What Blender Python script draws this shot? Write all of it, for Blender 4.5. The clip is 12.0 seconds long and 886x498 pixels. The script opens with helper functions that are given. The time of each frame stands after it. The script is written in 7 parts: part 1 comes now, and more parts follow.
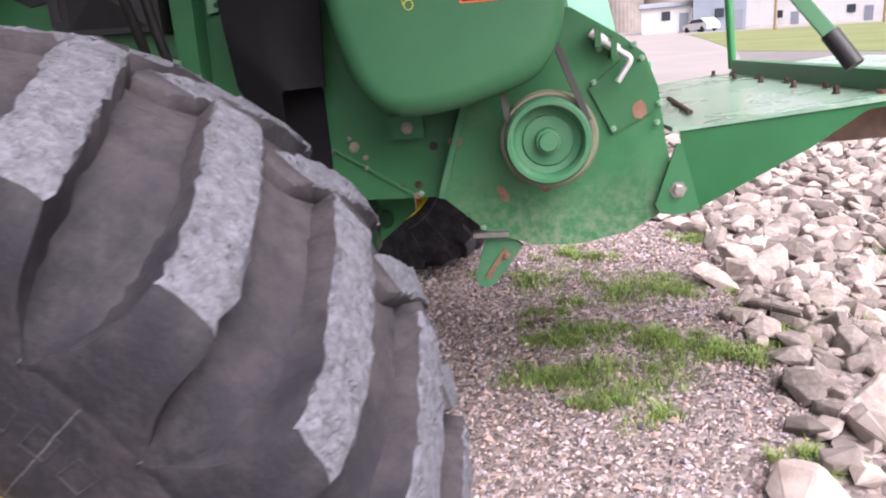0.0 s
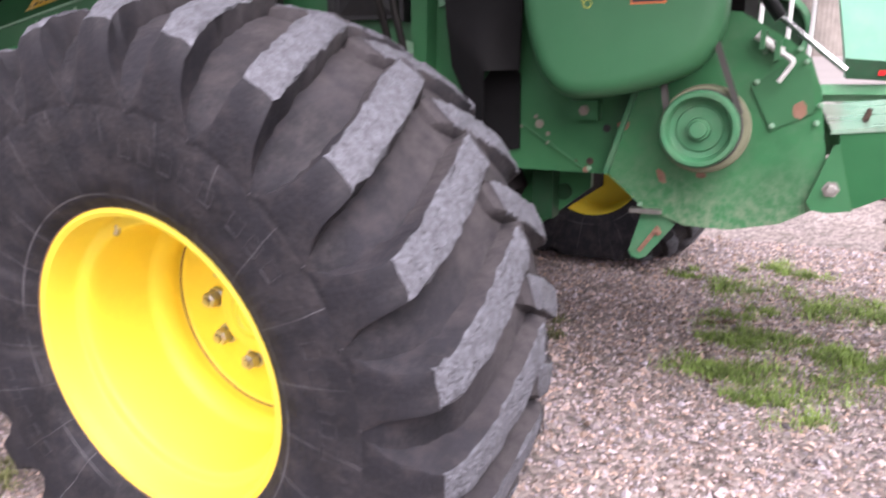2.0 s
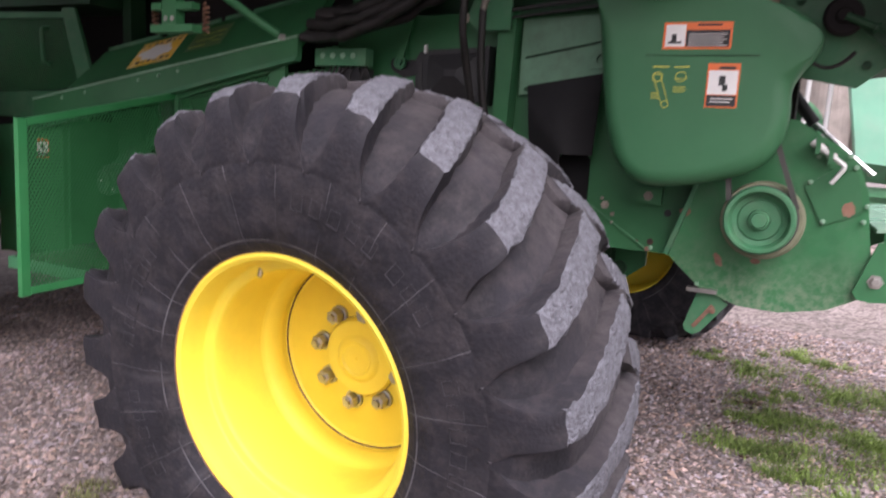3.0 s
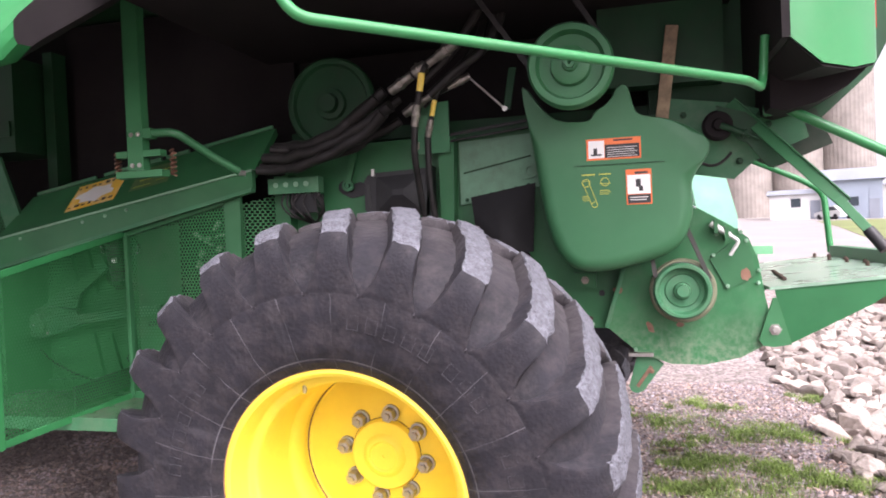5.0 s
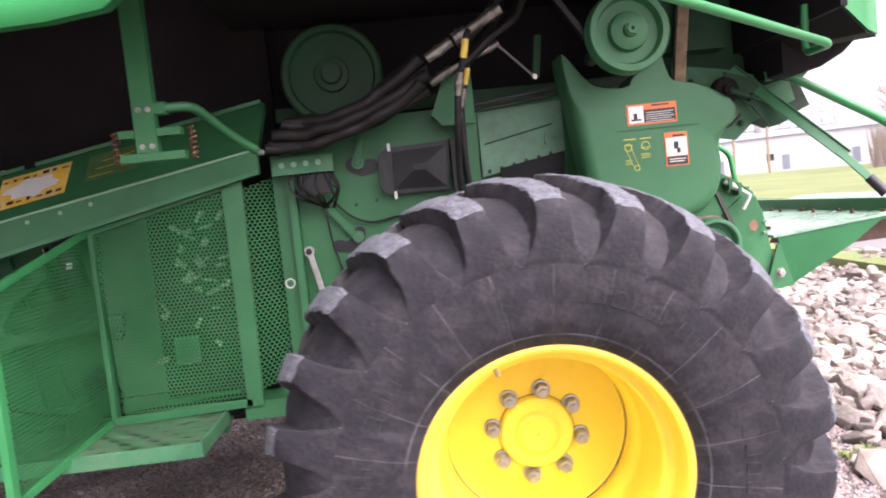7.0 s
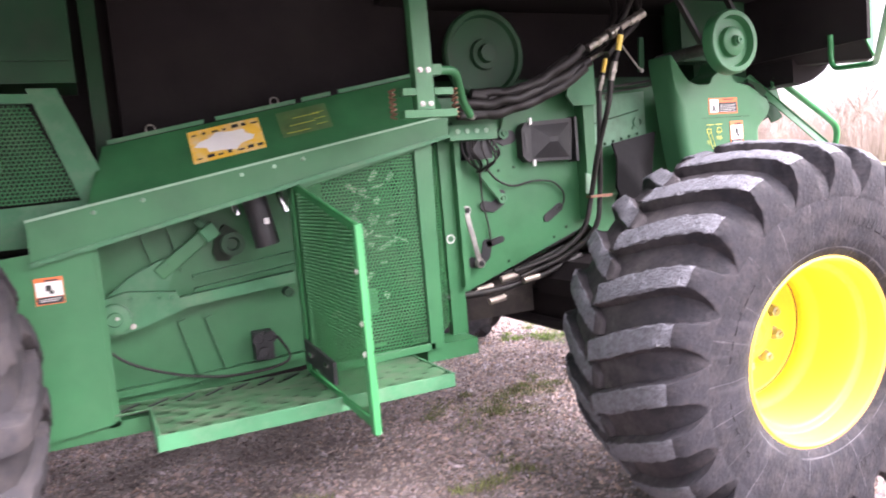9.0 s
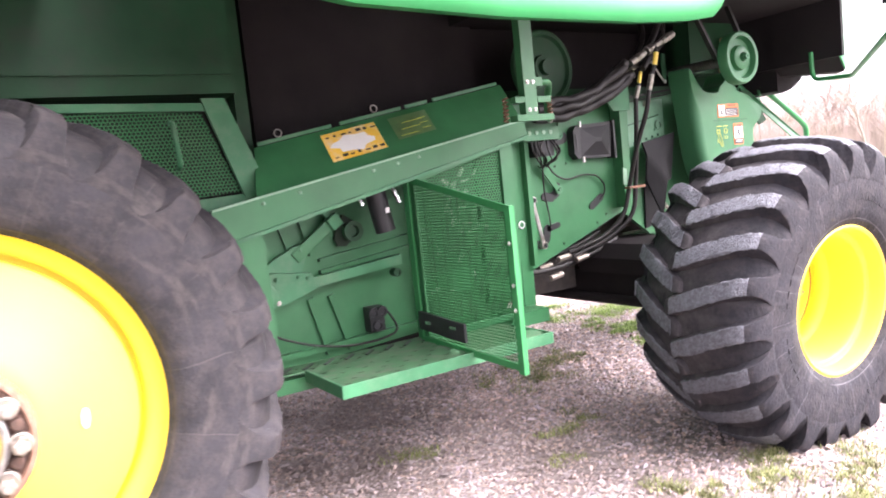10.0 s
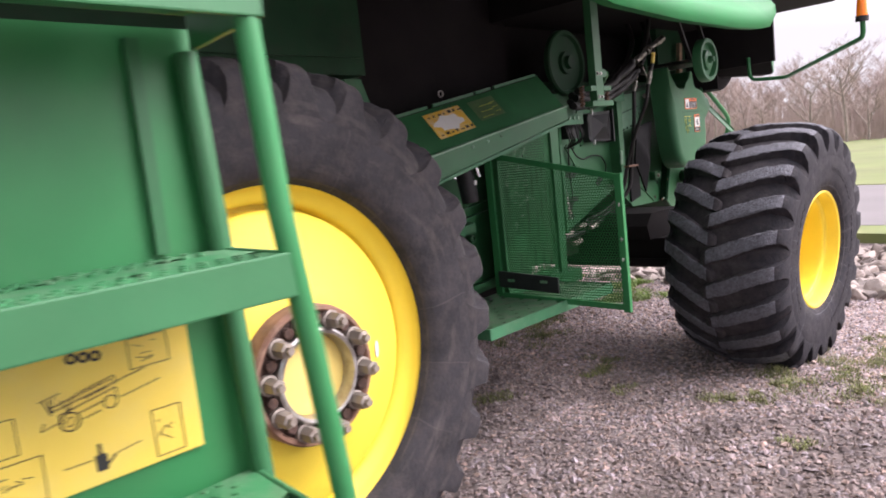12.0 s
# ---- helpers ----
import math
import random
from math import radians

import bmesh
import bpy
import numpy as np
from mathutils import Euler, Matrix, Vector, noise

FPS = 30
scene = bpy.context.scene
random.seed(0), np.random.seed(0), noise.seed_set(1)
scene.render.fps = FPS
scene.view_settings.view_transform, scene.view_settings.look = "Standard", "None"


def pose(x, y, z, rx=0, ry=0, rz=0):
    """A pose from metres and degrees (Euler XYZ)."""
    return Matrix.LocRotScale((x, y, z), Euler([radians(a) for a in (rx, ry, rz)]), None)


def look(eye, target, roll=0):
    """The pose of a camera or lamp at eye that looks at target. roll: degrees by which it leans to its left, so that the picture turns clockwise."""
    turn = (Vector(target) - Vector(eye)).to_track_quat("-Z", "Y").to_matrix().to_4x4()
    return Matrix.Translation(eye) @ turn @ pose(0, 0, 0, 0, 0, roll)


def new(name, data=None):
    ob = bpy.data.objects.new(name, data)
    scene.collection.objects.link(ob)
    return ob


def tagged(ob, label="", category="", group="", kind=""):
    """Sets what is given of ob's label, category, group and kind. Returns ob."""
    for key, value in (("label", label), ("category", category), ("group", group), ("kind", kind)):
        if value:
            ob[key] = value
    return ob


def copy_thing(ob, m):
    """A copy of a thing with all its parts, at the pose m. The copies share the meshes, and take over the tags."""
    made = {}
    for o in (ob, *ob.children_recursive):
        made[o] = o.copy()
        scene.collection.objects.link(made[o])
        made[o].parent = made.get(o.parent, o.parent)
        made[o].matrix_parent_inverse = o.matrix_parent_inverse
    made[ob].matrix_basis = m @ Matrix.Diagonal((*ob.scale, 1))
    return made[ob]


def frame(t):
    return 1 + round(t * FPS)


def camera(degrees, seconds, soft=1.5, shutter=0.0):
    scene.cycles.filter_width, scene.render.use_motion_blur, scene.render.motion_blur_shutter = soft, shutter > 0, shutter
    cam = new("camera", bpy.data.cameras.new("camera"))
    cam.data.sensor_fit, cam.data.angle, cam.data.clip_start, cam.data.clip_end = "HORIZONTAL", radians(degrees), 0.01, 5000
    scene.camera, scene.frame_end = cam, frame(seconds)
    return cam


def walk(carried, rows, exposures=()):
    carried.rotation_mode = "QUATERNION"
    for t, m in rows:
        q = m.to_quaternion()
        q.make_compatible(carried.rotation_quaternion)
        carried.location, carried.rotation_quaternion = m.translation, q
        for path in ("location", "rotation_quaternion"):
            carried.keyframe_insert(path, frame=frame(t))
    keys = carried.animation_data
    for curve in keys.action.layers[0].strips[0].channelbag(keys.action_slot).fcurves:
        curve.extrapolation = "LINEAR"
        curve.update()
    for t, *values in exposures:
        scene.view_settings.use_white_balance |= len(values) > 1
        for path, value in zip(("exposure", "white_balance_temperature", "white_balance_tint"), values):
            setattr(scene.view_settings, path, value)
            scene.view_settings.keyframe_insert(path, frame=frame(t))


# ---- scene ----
cam = camera(63.0, 12.0, soft=1.8, shutter=0.4)
METRES, EYE, TILT, LEAN, TURN = 7.307, 1.355, 0.0, 0.0, 6.0
ROWS = [
    (0.0, 0.0, 0.0, 0.0, -1.14, -15.33, 4.18),
    (0.5, 0.022, 0.0027, -0.0024, -0.54, -13.31, 4.3),
    (0.7, 0.0313, 0.0018, -0.0036, -0.43, -12.80, 3.80),
    (1.0, 0.0454, -0.0025, -0.0022, 3.01, -11.27, 2.58),
    (1.2, 0.0523, -0.0166, -0.0028, 8.23, -10.46, 3.13),
    (1.5, 0.054, -0.0366, -0.0054, 15.34, -10.49, 2.92),
    (1.7, 0.0503, -0.0455, -0.0069, 18.24, -10.96, 1.06),
    (2.0, 0.0404, -0.0502, -0.0082, 19.57, -14.08, 0.67),
    (2.2, 0.0294, -0.0555, -0.0086, 19.75, -15.70, -1.19),
    (2.5, 0.0182, -0.0643, -0.009, 20.32, -15.55, -3.05),
    (2.7, 0.0156, -0.0743, -0.0094, 21.22, -13.26, -4.81),
    (3.0, 0.0148, -0.0908, -0.0062, 19.96, -8.57, -3.36),
    (3.2, 0.0095, -0.1007, -0.0034, 18.37, -7.14, -2.45),
    (3.5, -0.0003, -0.1138, -0.0003, 16.48, -3.79, -2.56),
    (3.7, -0.0066, -0.1219, 0.0007, 14.75, -1.31, -1.34),
    (5.3, -0.0354, -0.1478, 0.0025, 7.05, -1.57, 2.72),
    (5.5, -0.0416, -0.1459, 0.0017, 5.82, -2.55, 3.19),
    (6.0, -0.069, -0.1324, 0.0001, 1.8, -3.69, 3.84),
    (6.5, -0.1153, -0.1237, 0.0063, -4.54, -4.25, 5.21),
    (6.7, -0.1415, -0.1276, 0.0072, -6.65, -3.90, 5.43),
    (8.3, -0.3492, -0.1232, 0.0101, -24.10, -4.48, 5.98),
    (8.5, -0.3778, -0.1169, 0.0107, -26.4, -4.69, 4.62),
    (9.0, -0.4503, -0.097, 0.0076, -31.85, -5.35, 5.01),
    (9.2, -0.4797, -0.0968, 0.0086, -32.65, -5.59, 5.20),
    (9.5, -0.5288, -0.1005, 0.0092, -34.77, -4.97, 5.81),
    (10.0, -0.5887, -0.0962, 0.0094, -38.5, -5.38, 5.99),
    (10.2, -0.6111, -0.0911, 0.0101, -39.47, -5.64, 7.14),
    (10.5, -0.6424, -0.0786, 0.0119, -40.82, -6.41, 7.3),
    (10.7, -0.6621, -0.0737, 0.0131, -42.26, -6.29, 7.68),
    (11.0, -0.6931, -0.0668, 0.0138, -45.74, -6.55, 7.16),
    (11.5, -0.7329, -0.0441, 0.0115, -49.92, -6.57, 5.77),
    (11.7, -0.7485, -0.0306, 0.0119, -51.05, -6.79, 6.09),
    (12.0, -0.7703, -0.0095, 0.0138, -52.91, -7.04, 6.15),
]
walk(cam, [(t, pose(0, 0, EYE, TILT, LEAN, TURN) @ pose(METRES * x, METRES * y, METRES * z, 90 + pitch, roll, yaw)) for t, x, y, z, yaw, pitch, roll in ROWS],
     exposures=[(t, e, 6400, 28 if 8 < t < 9.5 else 25) for t, e in ((0.0, 1.2), (1.0, 1.15), (1.6, 1.35), (2.0, 1.2), (2.6, 0.8), (3.1, 0.75), (3.7, 1.3), (5.3, 1.45), (6.6, 1.65), (8.4, 2.25), (9.0, 2.72), (9.9, 2.85), (10.4, 2.35), (11.2, 1.45), (12.0, 1.28))])

# ---- light: a bright overcast sky and a very soft sun ----
world = bpy.data.worlds.new("overcast")
scene.world = world
world.use_nodes = True
wn = world.node_tree.nodes
wl = world.node_tree.links
sky = wn.new("ShaderNodeTexSky")
sky.sky_type = "NISHITA"
sky.sun_disc = False
sky.sun_elevation = radians(51)
sky.sun_rotation = radians(137)
sky.dust_density = 6.0
pale = wn.new("ShaderNodeHueSaturation")
pale.inputs["Saturation"].default_value = 0.12
wl.new(sky.outputs[0], pale.inputs["Color"])
cloud = wn.new("ShaderNodeMix")
cloud.data_type, cloud.blend_type = "RGBA", "LIGHTEN"
cloud.inputs[0].default_value = 1.0
cloud.inputs[7].default_value = (2.7, 2.72, 2.78, 1)
wl.new(pale.outputs[0], cloud.inputs[6])
wl.new(cloud.outputs[2], wn["Background"].inputs["Color"])
wn["Background"].inputs["Strength"].default_value = 0.15
sun = new("sun", bpy.data.lights.new("sun", "SUN"))
sun.data.energy, sun.data.angle, sun.data.color = 1.9, radians(75), (1.0, 0.97, 0.93)
sun.matrix_world = look((8, -8.5, 14.5), (0, 0, 0))


# ---- materials ----
def mat(name, colour, rough=0.5, metal=0.0, vary=0.25, scale=6.0, fine=60.0, bump=0.1, dirt=None, dirt_amount=0.45, spec=0.5, coat=0.0):
    """A surface with broad stains, fine grain and a little relief."""
    m = bpy.data.materials.new(name)
    m.use_nodes = True
    n, l = m.node_tree.nodes, m.node_tree.links
    b = n["Principled BSDF"]
    b.inputs["Roughness"].default_value, b.inputs["Metallic"].default_value = rough, metal
    b.inputs["Specular IOR Level"].default_value = spec
    b.inputs["Coat Weight"].default_value = coat
    tc = n.new("ShaderNodeTexCoord")
    n1, n2 = n.new("ShaderNodeTexNoise"), n.new("ShaderNodeTexNoise")
    n1.inputs["Scale"].default_value, n1.inputs["Detail"].default_value = scale, 6
    n2.inputs["Scale"].default_value, n2.inputs["Detail"].default_value = fine, 4
    for k in (n1, n2):
        l.new(tc.outputs["Object"], k.inputs["Vector"])
    r1 = n.new("ShaderNodeValToRGB")
    c = Vector(colour)
    r1.color_ramp.elements[0].position, r1.color_ramp.elements[1].position = 0.3, 0.72
    r1.color_ramp.elements[0].color = (*(c * (1 - vary)), 1)
    r1.color_ramp.elements[1].color = (*(c * (1 + vary)), 1)
    l.new(n1.outputs["Fac"], r1.inputs["Fac"])
    out = r1.outputs["Color"]
    if dirt:
        mx = n.new("ShaderNodeMix")
        mx.data_type = "RGBA"
        r2 = n.new("ShaderNodeMapRange")
        r2.inputs[1].default_value, r2.inputs[2].default_value = 0.45, 0.75
        r2.inputs[4].default_value = dirt_amount
        n3 = n.new("ShaderNodeTexNoise")
        n3.inputs["Scale"].default_value, n3.inputs["Detail"].default_value, n3.inputs["Roughness"].default_value = scale * 1.7, 9, 0.7
        l.new(tc.outputs["Object"], n3.inputs["Vector"])
        l.new(n3.outputs["Fac"], r2.inputs[0])
        l.new(r2.outputs[0], mx.inputs[0])
        l.new(out, mx.inputs[6])
        mx.inputs[7].default_value = (*dirt, 1)
        out = mx.outputs[2]
    l.new(out, b.inputs["Base Color"])
    rr = n.new("ShaderNodeMapRange")
    rr.inputs[3].default_value, rr.inputs[4].default_value = max(rough - 0.12, 0.02), min(rough + 0.15, 1)
    l.new(n1.outputs["Fac"], rr.inputs[0])
    l.new(rr.outputs[0], b.inputs["Roughness"])
    if bump:
        bp = n.new("ShaderNodeBump")
        bp.inputs["Strength"].default_value, bp.inputs["Distance"].default_value = bump, 0.004
        l.new(n2.outputs["Fac"], bp.inputs["Height"])
        l.new(bp.outputs[0], b.inputs["Normal"])
    return m


def holes(m, pitch, radius, stretch=1.0, axes=(0, 2)):
    """Cuts rows of staggered round holes through a sheet's material."""
    n, l = m.node_tree.nodes, m.node_tree.links
    tc, sep = n.new("ShaderNodeTexCoord"), n.new("ShaderNodeSeparateXYZ")
    l.new(tc.outputs["Object"], sep.inputs[0])

    def op(kind, a, b=None):
        k = n.new("ShaderNodeMath")
        k.operation = kind
        for i, v in enumerate((a, b)):
            if v is None:
                continue
            if isinstance(v, (int, float)):
                k.inputs[i].default_value = v
            else:
                l.new(v, k.inputs[i])
        return k.outputs[0]

    u = op("DIVIDE", sep.outputs[axes[0]], pitch * stretch)
    v = op("DIVIDE", sep.outputs[axes[1]], pitch * 0.87)
    row = op("FLOOR", v)
    shift = op("MULTIPLY", op("MODULO", op("ABSOLUTE", row), 2.0), 0.5)
    fu = op("SUBTRACT", op("FRACT", op("ADD", u, shift)), 0.5)
    fv = op("MULTIPLY", op("SUBTRACT", op("FRACT", v), 0.5), 0.87)
    d = op("SQRT", op("ADD", op("MULTIPLY", fu, fu), op("MULTIPLY", fv, fv)))
    hole = op("LESS_THAN", d, radius)
    b, o = n["Principled BSDF"], n["Material Output"]
    tr, mx = n.new("ShaderNodeBsdfTransparent"), n.new("ShaderNodeMixShader")
    l.new(hole, mx.inputs[0])
    l.new(b.outputs[0], mx.inputs[1])
    l.new(tr.outputs[0], mx.inputs[2])
    l.new(mx.outputs[0], o.inputs["Surface"])
    return m


GREEN = (0.029, 0.136, 0.054)
green = mat("green_paint", GREEN, 0.42, vary=0.18, scale=3.5, dirt=(0.055, 0.15, 0.07), dirt_amount=0.4, bump=0.05, spec=0.35)
green_dusty = mat("dusty_green_paint", (0.038, 0.155, 0.072), 0.5, vary=0.2, scale=5, dirt=(0.13, 0.19, 0.12), dirt_amount=0.55, bump=0.08, spec=0.35)
# darker copy of the green paint, with the shade of recessed parts put in
green_dark = mat("shaded_green_paint", (0.013, 0.055, 0.024), 0.5, vary=0.25, scale=4, dirt=(0.03, 0.038, 0.027), dirt_amount=0.5, spec=0.25)
green_shield = mat("moulded_green_plastic", (0.031, 0.132, 0.056), 0.45, vary=0.12, scale=2.5, fine=220, dirt=(0.07, 0.17, 0.09), dirt_amount=0.25, bump=0.05, spec=0.4)
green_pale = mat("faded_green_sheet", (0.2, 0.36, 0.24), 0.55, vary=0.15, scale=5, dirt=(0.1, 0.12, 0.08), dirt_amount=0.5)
# darker and less shiny than green_paint
deck_green = mat("dull_deck_green", (0.022, 0.112, 0.042), 0.6, vary=0.25, scale=4, dirt=(0.045, 0.12, 0.055), dirt_amount=0.4, bump=0.06, spec=0.2)
# tail side green, darkened for the shade on its downward-facing sheet
tail_green = mat("shaded_tail_green", (0.016, 0.115, 0.04), 0.4, vary=0.15, scale=4, dirt=(0.03, 0.12, 0.05), dirt_amount=0.3, bump=0.04, spec=0.3)
panel_green = mat("side_panel_green", (0.018, 0.165, 0.05), 0.5, vary=0.12, scale=4, dirt=(0.04, 0.17, 0.065), dirt_amount=0.3, bump=0.03, spec=0.15)
sheet_green = mat("faded_sheet_green", (0.12, 0.255, 0.16), 0.55, vary=0.2, scale=6, dirt=(0.06, 0.085, 0.055), dirt_amount=0.6)
green_bright = mat("bright_green_tube", (0.024, 0.185, 0.06), 0.4, vary=0.12, scale=4, dirt=(0.07, 0.19, 0.08), dirt_amount=0.3, bump=0.03, spec=0.4)
mesh_green = holes(mat("perforated_green_sheet", (0.022, 0.13, 0.045), 0.5, vary=0.2, scale=4, dirt=(0.1, 0.15, 0.09), dirt_amount=0.4, spec=0.3), 0.0165, 0.35)
mesh_side = holes(mat("perforated_green_door", (0.022, 0.14, 0.045), 0.5, vary=0.15, scale=4, spec=0.3), 0.0155, 0.40, axes=(1, 2))
step_mat = holes(mat("slotted_green_step", (0.05, 0.14, 0.066), 0.6, vary=0.3, scale=8, dirt=(0.125, 0.118, 0.095), dirt_amount=0.9, spec=0.3), 0.072, 0.21, 1.6, axes=(0, 1))
tread_mat = holes(mat("slotted_green_tread", (0.03, 0.17, 0.065), 0.5, vary=0.2, scale=8, dirt=(0.16, 0.2, 0.14), dirt_amount=0.7, spec=0.35), 0.118, 0.13, 1.6, axes=(0, 1))
yellow = mat("yellow_paint", (0.84, 0.655, 0.06), 0.5, vary=0.05, scale=3, dirt=(0.66, 0.47, 0.05), dirt_amount=0.35, bump=0.04, spec=0.35)
yellow_flat = mat("yellow_decal", (0.8, 0.58, 0.09), 0.45, vary=0.06, bump=0.0, dirt=(0.62, 0.52, 0.24), dirt_amount=0.3)
worn_decal = mat("worn_yellow_decal", (0.78, 0.48, 0.05), 0.6, vary=0.12, scale=6, bump=0.1, dirt=(0.66, 0.63, 0.58), dirt_amount=1.0)
steel = mat("zinc_steel", (0.45, 0.44, 0.42), 0.35, metal=0.9, vary=0.25, scale=20, dirt=(0.2, 0.13, 0.08), dirt_amount=0.5)
chrome = mat("bright_steel", (0.75, 0.75, 0.75), 0.18, metal=1.0, vary=0.1, scale=20)
pale_steel = mat("pale_bare_steel", (0.62, 0.62, 0.6), 0.4, metal=0.35, vary=0.15, scale=15, dirt=(0.3, 0.28, 0.24), dirt_amount=0.4)
rust = mat("rusty_steel", (0.2, 0.105, 0.07), 0.8, vary=0.4, scale=14, dirt=(0.3, 0.2, 0.14), dirt_amount=0.7, bump=0.4)
dark_rust = mat("dark_rusty_steel", (0.055, 0.03, 0.022), 0.8, vary=0.5, scale=30, dirt=(0.13, 0.07, 0.045), dirt_amount=0.6, bump=0.4)
cap_yellow = mat("faded_yellow_paint", (0.78, 0.6, 0.17), 0.5, vary=0.06, scale=5, dirt=(0.5, 0.33, 0.1), dirt_amount=0.3, bump=0.05)
nut_steel = mat("dull_nut_steel", (0.3, 0.265, 0.23), 0.5, metal=0.55, vary=0.25, scale=25, dirt=(0.2, 0.14, 0.1), dirt_amount=0.5)
khaki = mat("dusty_khaki_flange", (0.16, 0.17, 0.105), 0.8, vary=0.25, scale=12, dirt=(0.24, 0.23, 0.16), dirt_amount=0.6)
brown_steel = mat("brown_worn_steel", (0.13, 0.07, 0.05), 0.6, vary=0.3, scale=6, dirt=(0.24, 0.17, 0.13), dirt_amount=0.6)
black = mat("black_plastic", (0.02, 0.02, 0.022), 0.45, vary=0.2, scale=5, dirt=(0.05, 0.05, 0.05), dirt_amount=0.4, spec=0.35)
# near-black: real black sheet in places, elsewhere shade put into the colour
black_and_shade = mat("black_and_shade", (0.016, 0.0135, 0.0145), 0.75, vary=0.3, scale=3, dirt=(0.022, 0.02, 0.018), dirt_amount=0.5, spec=0.12)
hose_mat = mat("black_rubber_hose", (0.013, 0.012, 0.012), 0.5, vary=0.4, scale=12, dirt=(0.034, 0.029, 0.025), dirt_amount=0.5, spec=0.3)
brass = mat("dirty_plated_steel", (0.27, 0.255, 0.225), 0.38, metal=0.75, vary=0.35, scale=30, dirt=(0.06, 0.05, 0.04), dirt_amount=0.7)
white_flat = mat("white_decal", (0.75, 0.74, 0.72), 0.45, vary=0.05, bump=0.0, dirt=(0.5, 0.49, 0.45), dirt_amount=0.3)
orange_flat = mat("orange_decal", (0.72, 0.16, 0.04), 0.45, vary=0.06, bump=0.0)
ink = mat("black_ink", (0.02, 0.02, 0.02), 0.5, vary=0.1, bump=0.0)
ink_yellow = mat("yellow_ink", (0.5, 0.5, 0.08), 0.5, vary=0.1, bump=0.0)
dark_grey_green = mat("dark_green_grey_sheet", (0.022, 0.036, 0.024), 0.7, vary=0.3, scale=6, dirt=(0.05, 0.05, 0.04), dirt_amount=0.5, spec=0.2)
# black of the rubber flap, also painted for the deep shadow beside it
flap_and_shadow = mat("black_rubber_and_shadow", (0.008, 0.0078, 0.0088), 0.7, vary=0.3, scale=7, dirt=(0.014, 0.013, 0.014), dirt_amount=0.5, bump=0.15, spec=0.2)
copper = mat("coppery_plating", (0.17, 0.085, 0.055), 0.45, metal=0.5, vary=0.3, scale=30, dirt=(0.1, 0.06, 0.04), dirt_amount=0.5)
red_lens = mat("red_lens", (0.55, 0.02, 0.02), 0.2, vary=0.1, bump=0.0)
amber = mat("amber_lens", (0.95, 0.22, 0.01), 0.2, vary=0.08, bump=0.0)
wood = mat("weathered_wood", (0.3, 0.22, 0.14), 0.8, vary=0.3, scale=25, dirt=(0.12, 0.09, 0.06), dirt_amount=0.6, bump=0.3)
belt_mat = mat("grey_belt", (0.045, 0.042, 0.038), 0.7, vary=0.3, scale=14)


def splash(m, colour, top, low, amount, scale=14):
    """Dried mud thrown up against the lower part of a sheet, in ragged flecks."""
    n, l = m.node_tree.nodes, m.node_tree.links
    b = n["Principled BSDF"]
    base = b.inputs["Base Color"].links[0].from_socket
    tc, sep, nz = n.new("ShaderNodeTexCoord"), n.new("ShaderNodeSeparateXYZ"), n.new("ShaderNodeTexNoise")
    l.new(tc.outputs["Object"], sep.inputs[0])
    l.new(tc.outputs["Object"], nz.inputs["Vector"])
    nz.inputs["Scale"].default_value, nz.inputs["Detail"].default_value, nz.inputs["Roughness"].default_value = scale, 9, 0.75
    h, f, mul, mx = n.new("ShaderNodeMapRange"), n.new("ShaderNodeMapRange"), n.new("ShaderNodeMath"), n.new("ShaderNodeMix")
    h.inputs[1].default_value, h.inputs[2].default_value = top, low
    f.inputs[1].default_value, f.inputs[2].default_value, f.inputs[4].default_value = 0.42, 0.66, amount
    l.new(sep.outputs[2], h.inputs[0])
    l.new(nz.outputs["Fac"], f.inputs[0])
    mul.operation, mx.data_type = "MULTIPLY", "RGBA"
    l.new(h.outputs[0], mul.inputs[0])
    l.new(f.outputs[0], mul.inputs[1])
    l.new(mul.outputs[0], mx.inputs[0])
    l.new(base, mx.inputs[6])
    mx.inputs[7].default_value = (*colour, 1)
    l.new(mx.outputs[2], b.inputs["Base Color"])
    return m


green_splashed = splash(mat("splashed_green_paint", (0.026, 0.15, 0.055), 0.5, vary=0.2, scale=5, dirt=(0.1, 0.17, 0.1), dirt_amount=0.5, bump=0.08, spec=0.35), (0.3, 0.31, 0.24), 1.02, 0.80, 0.6, 38)


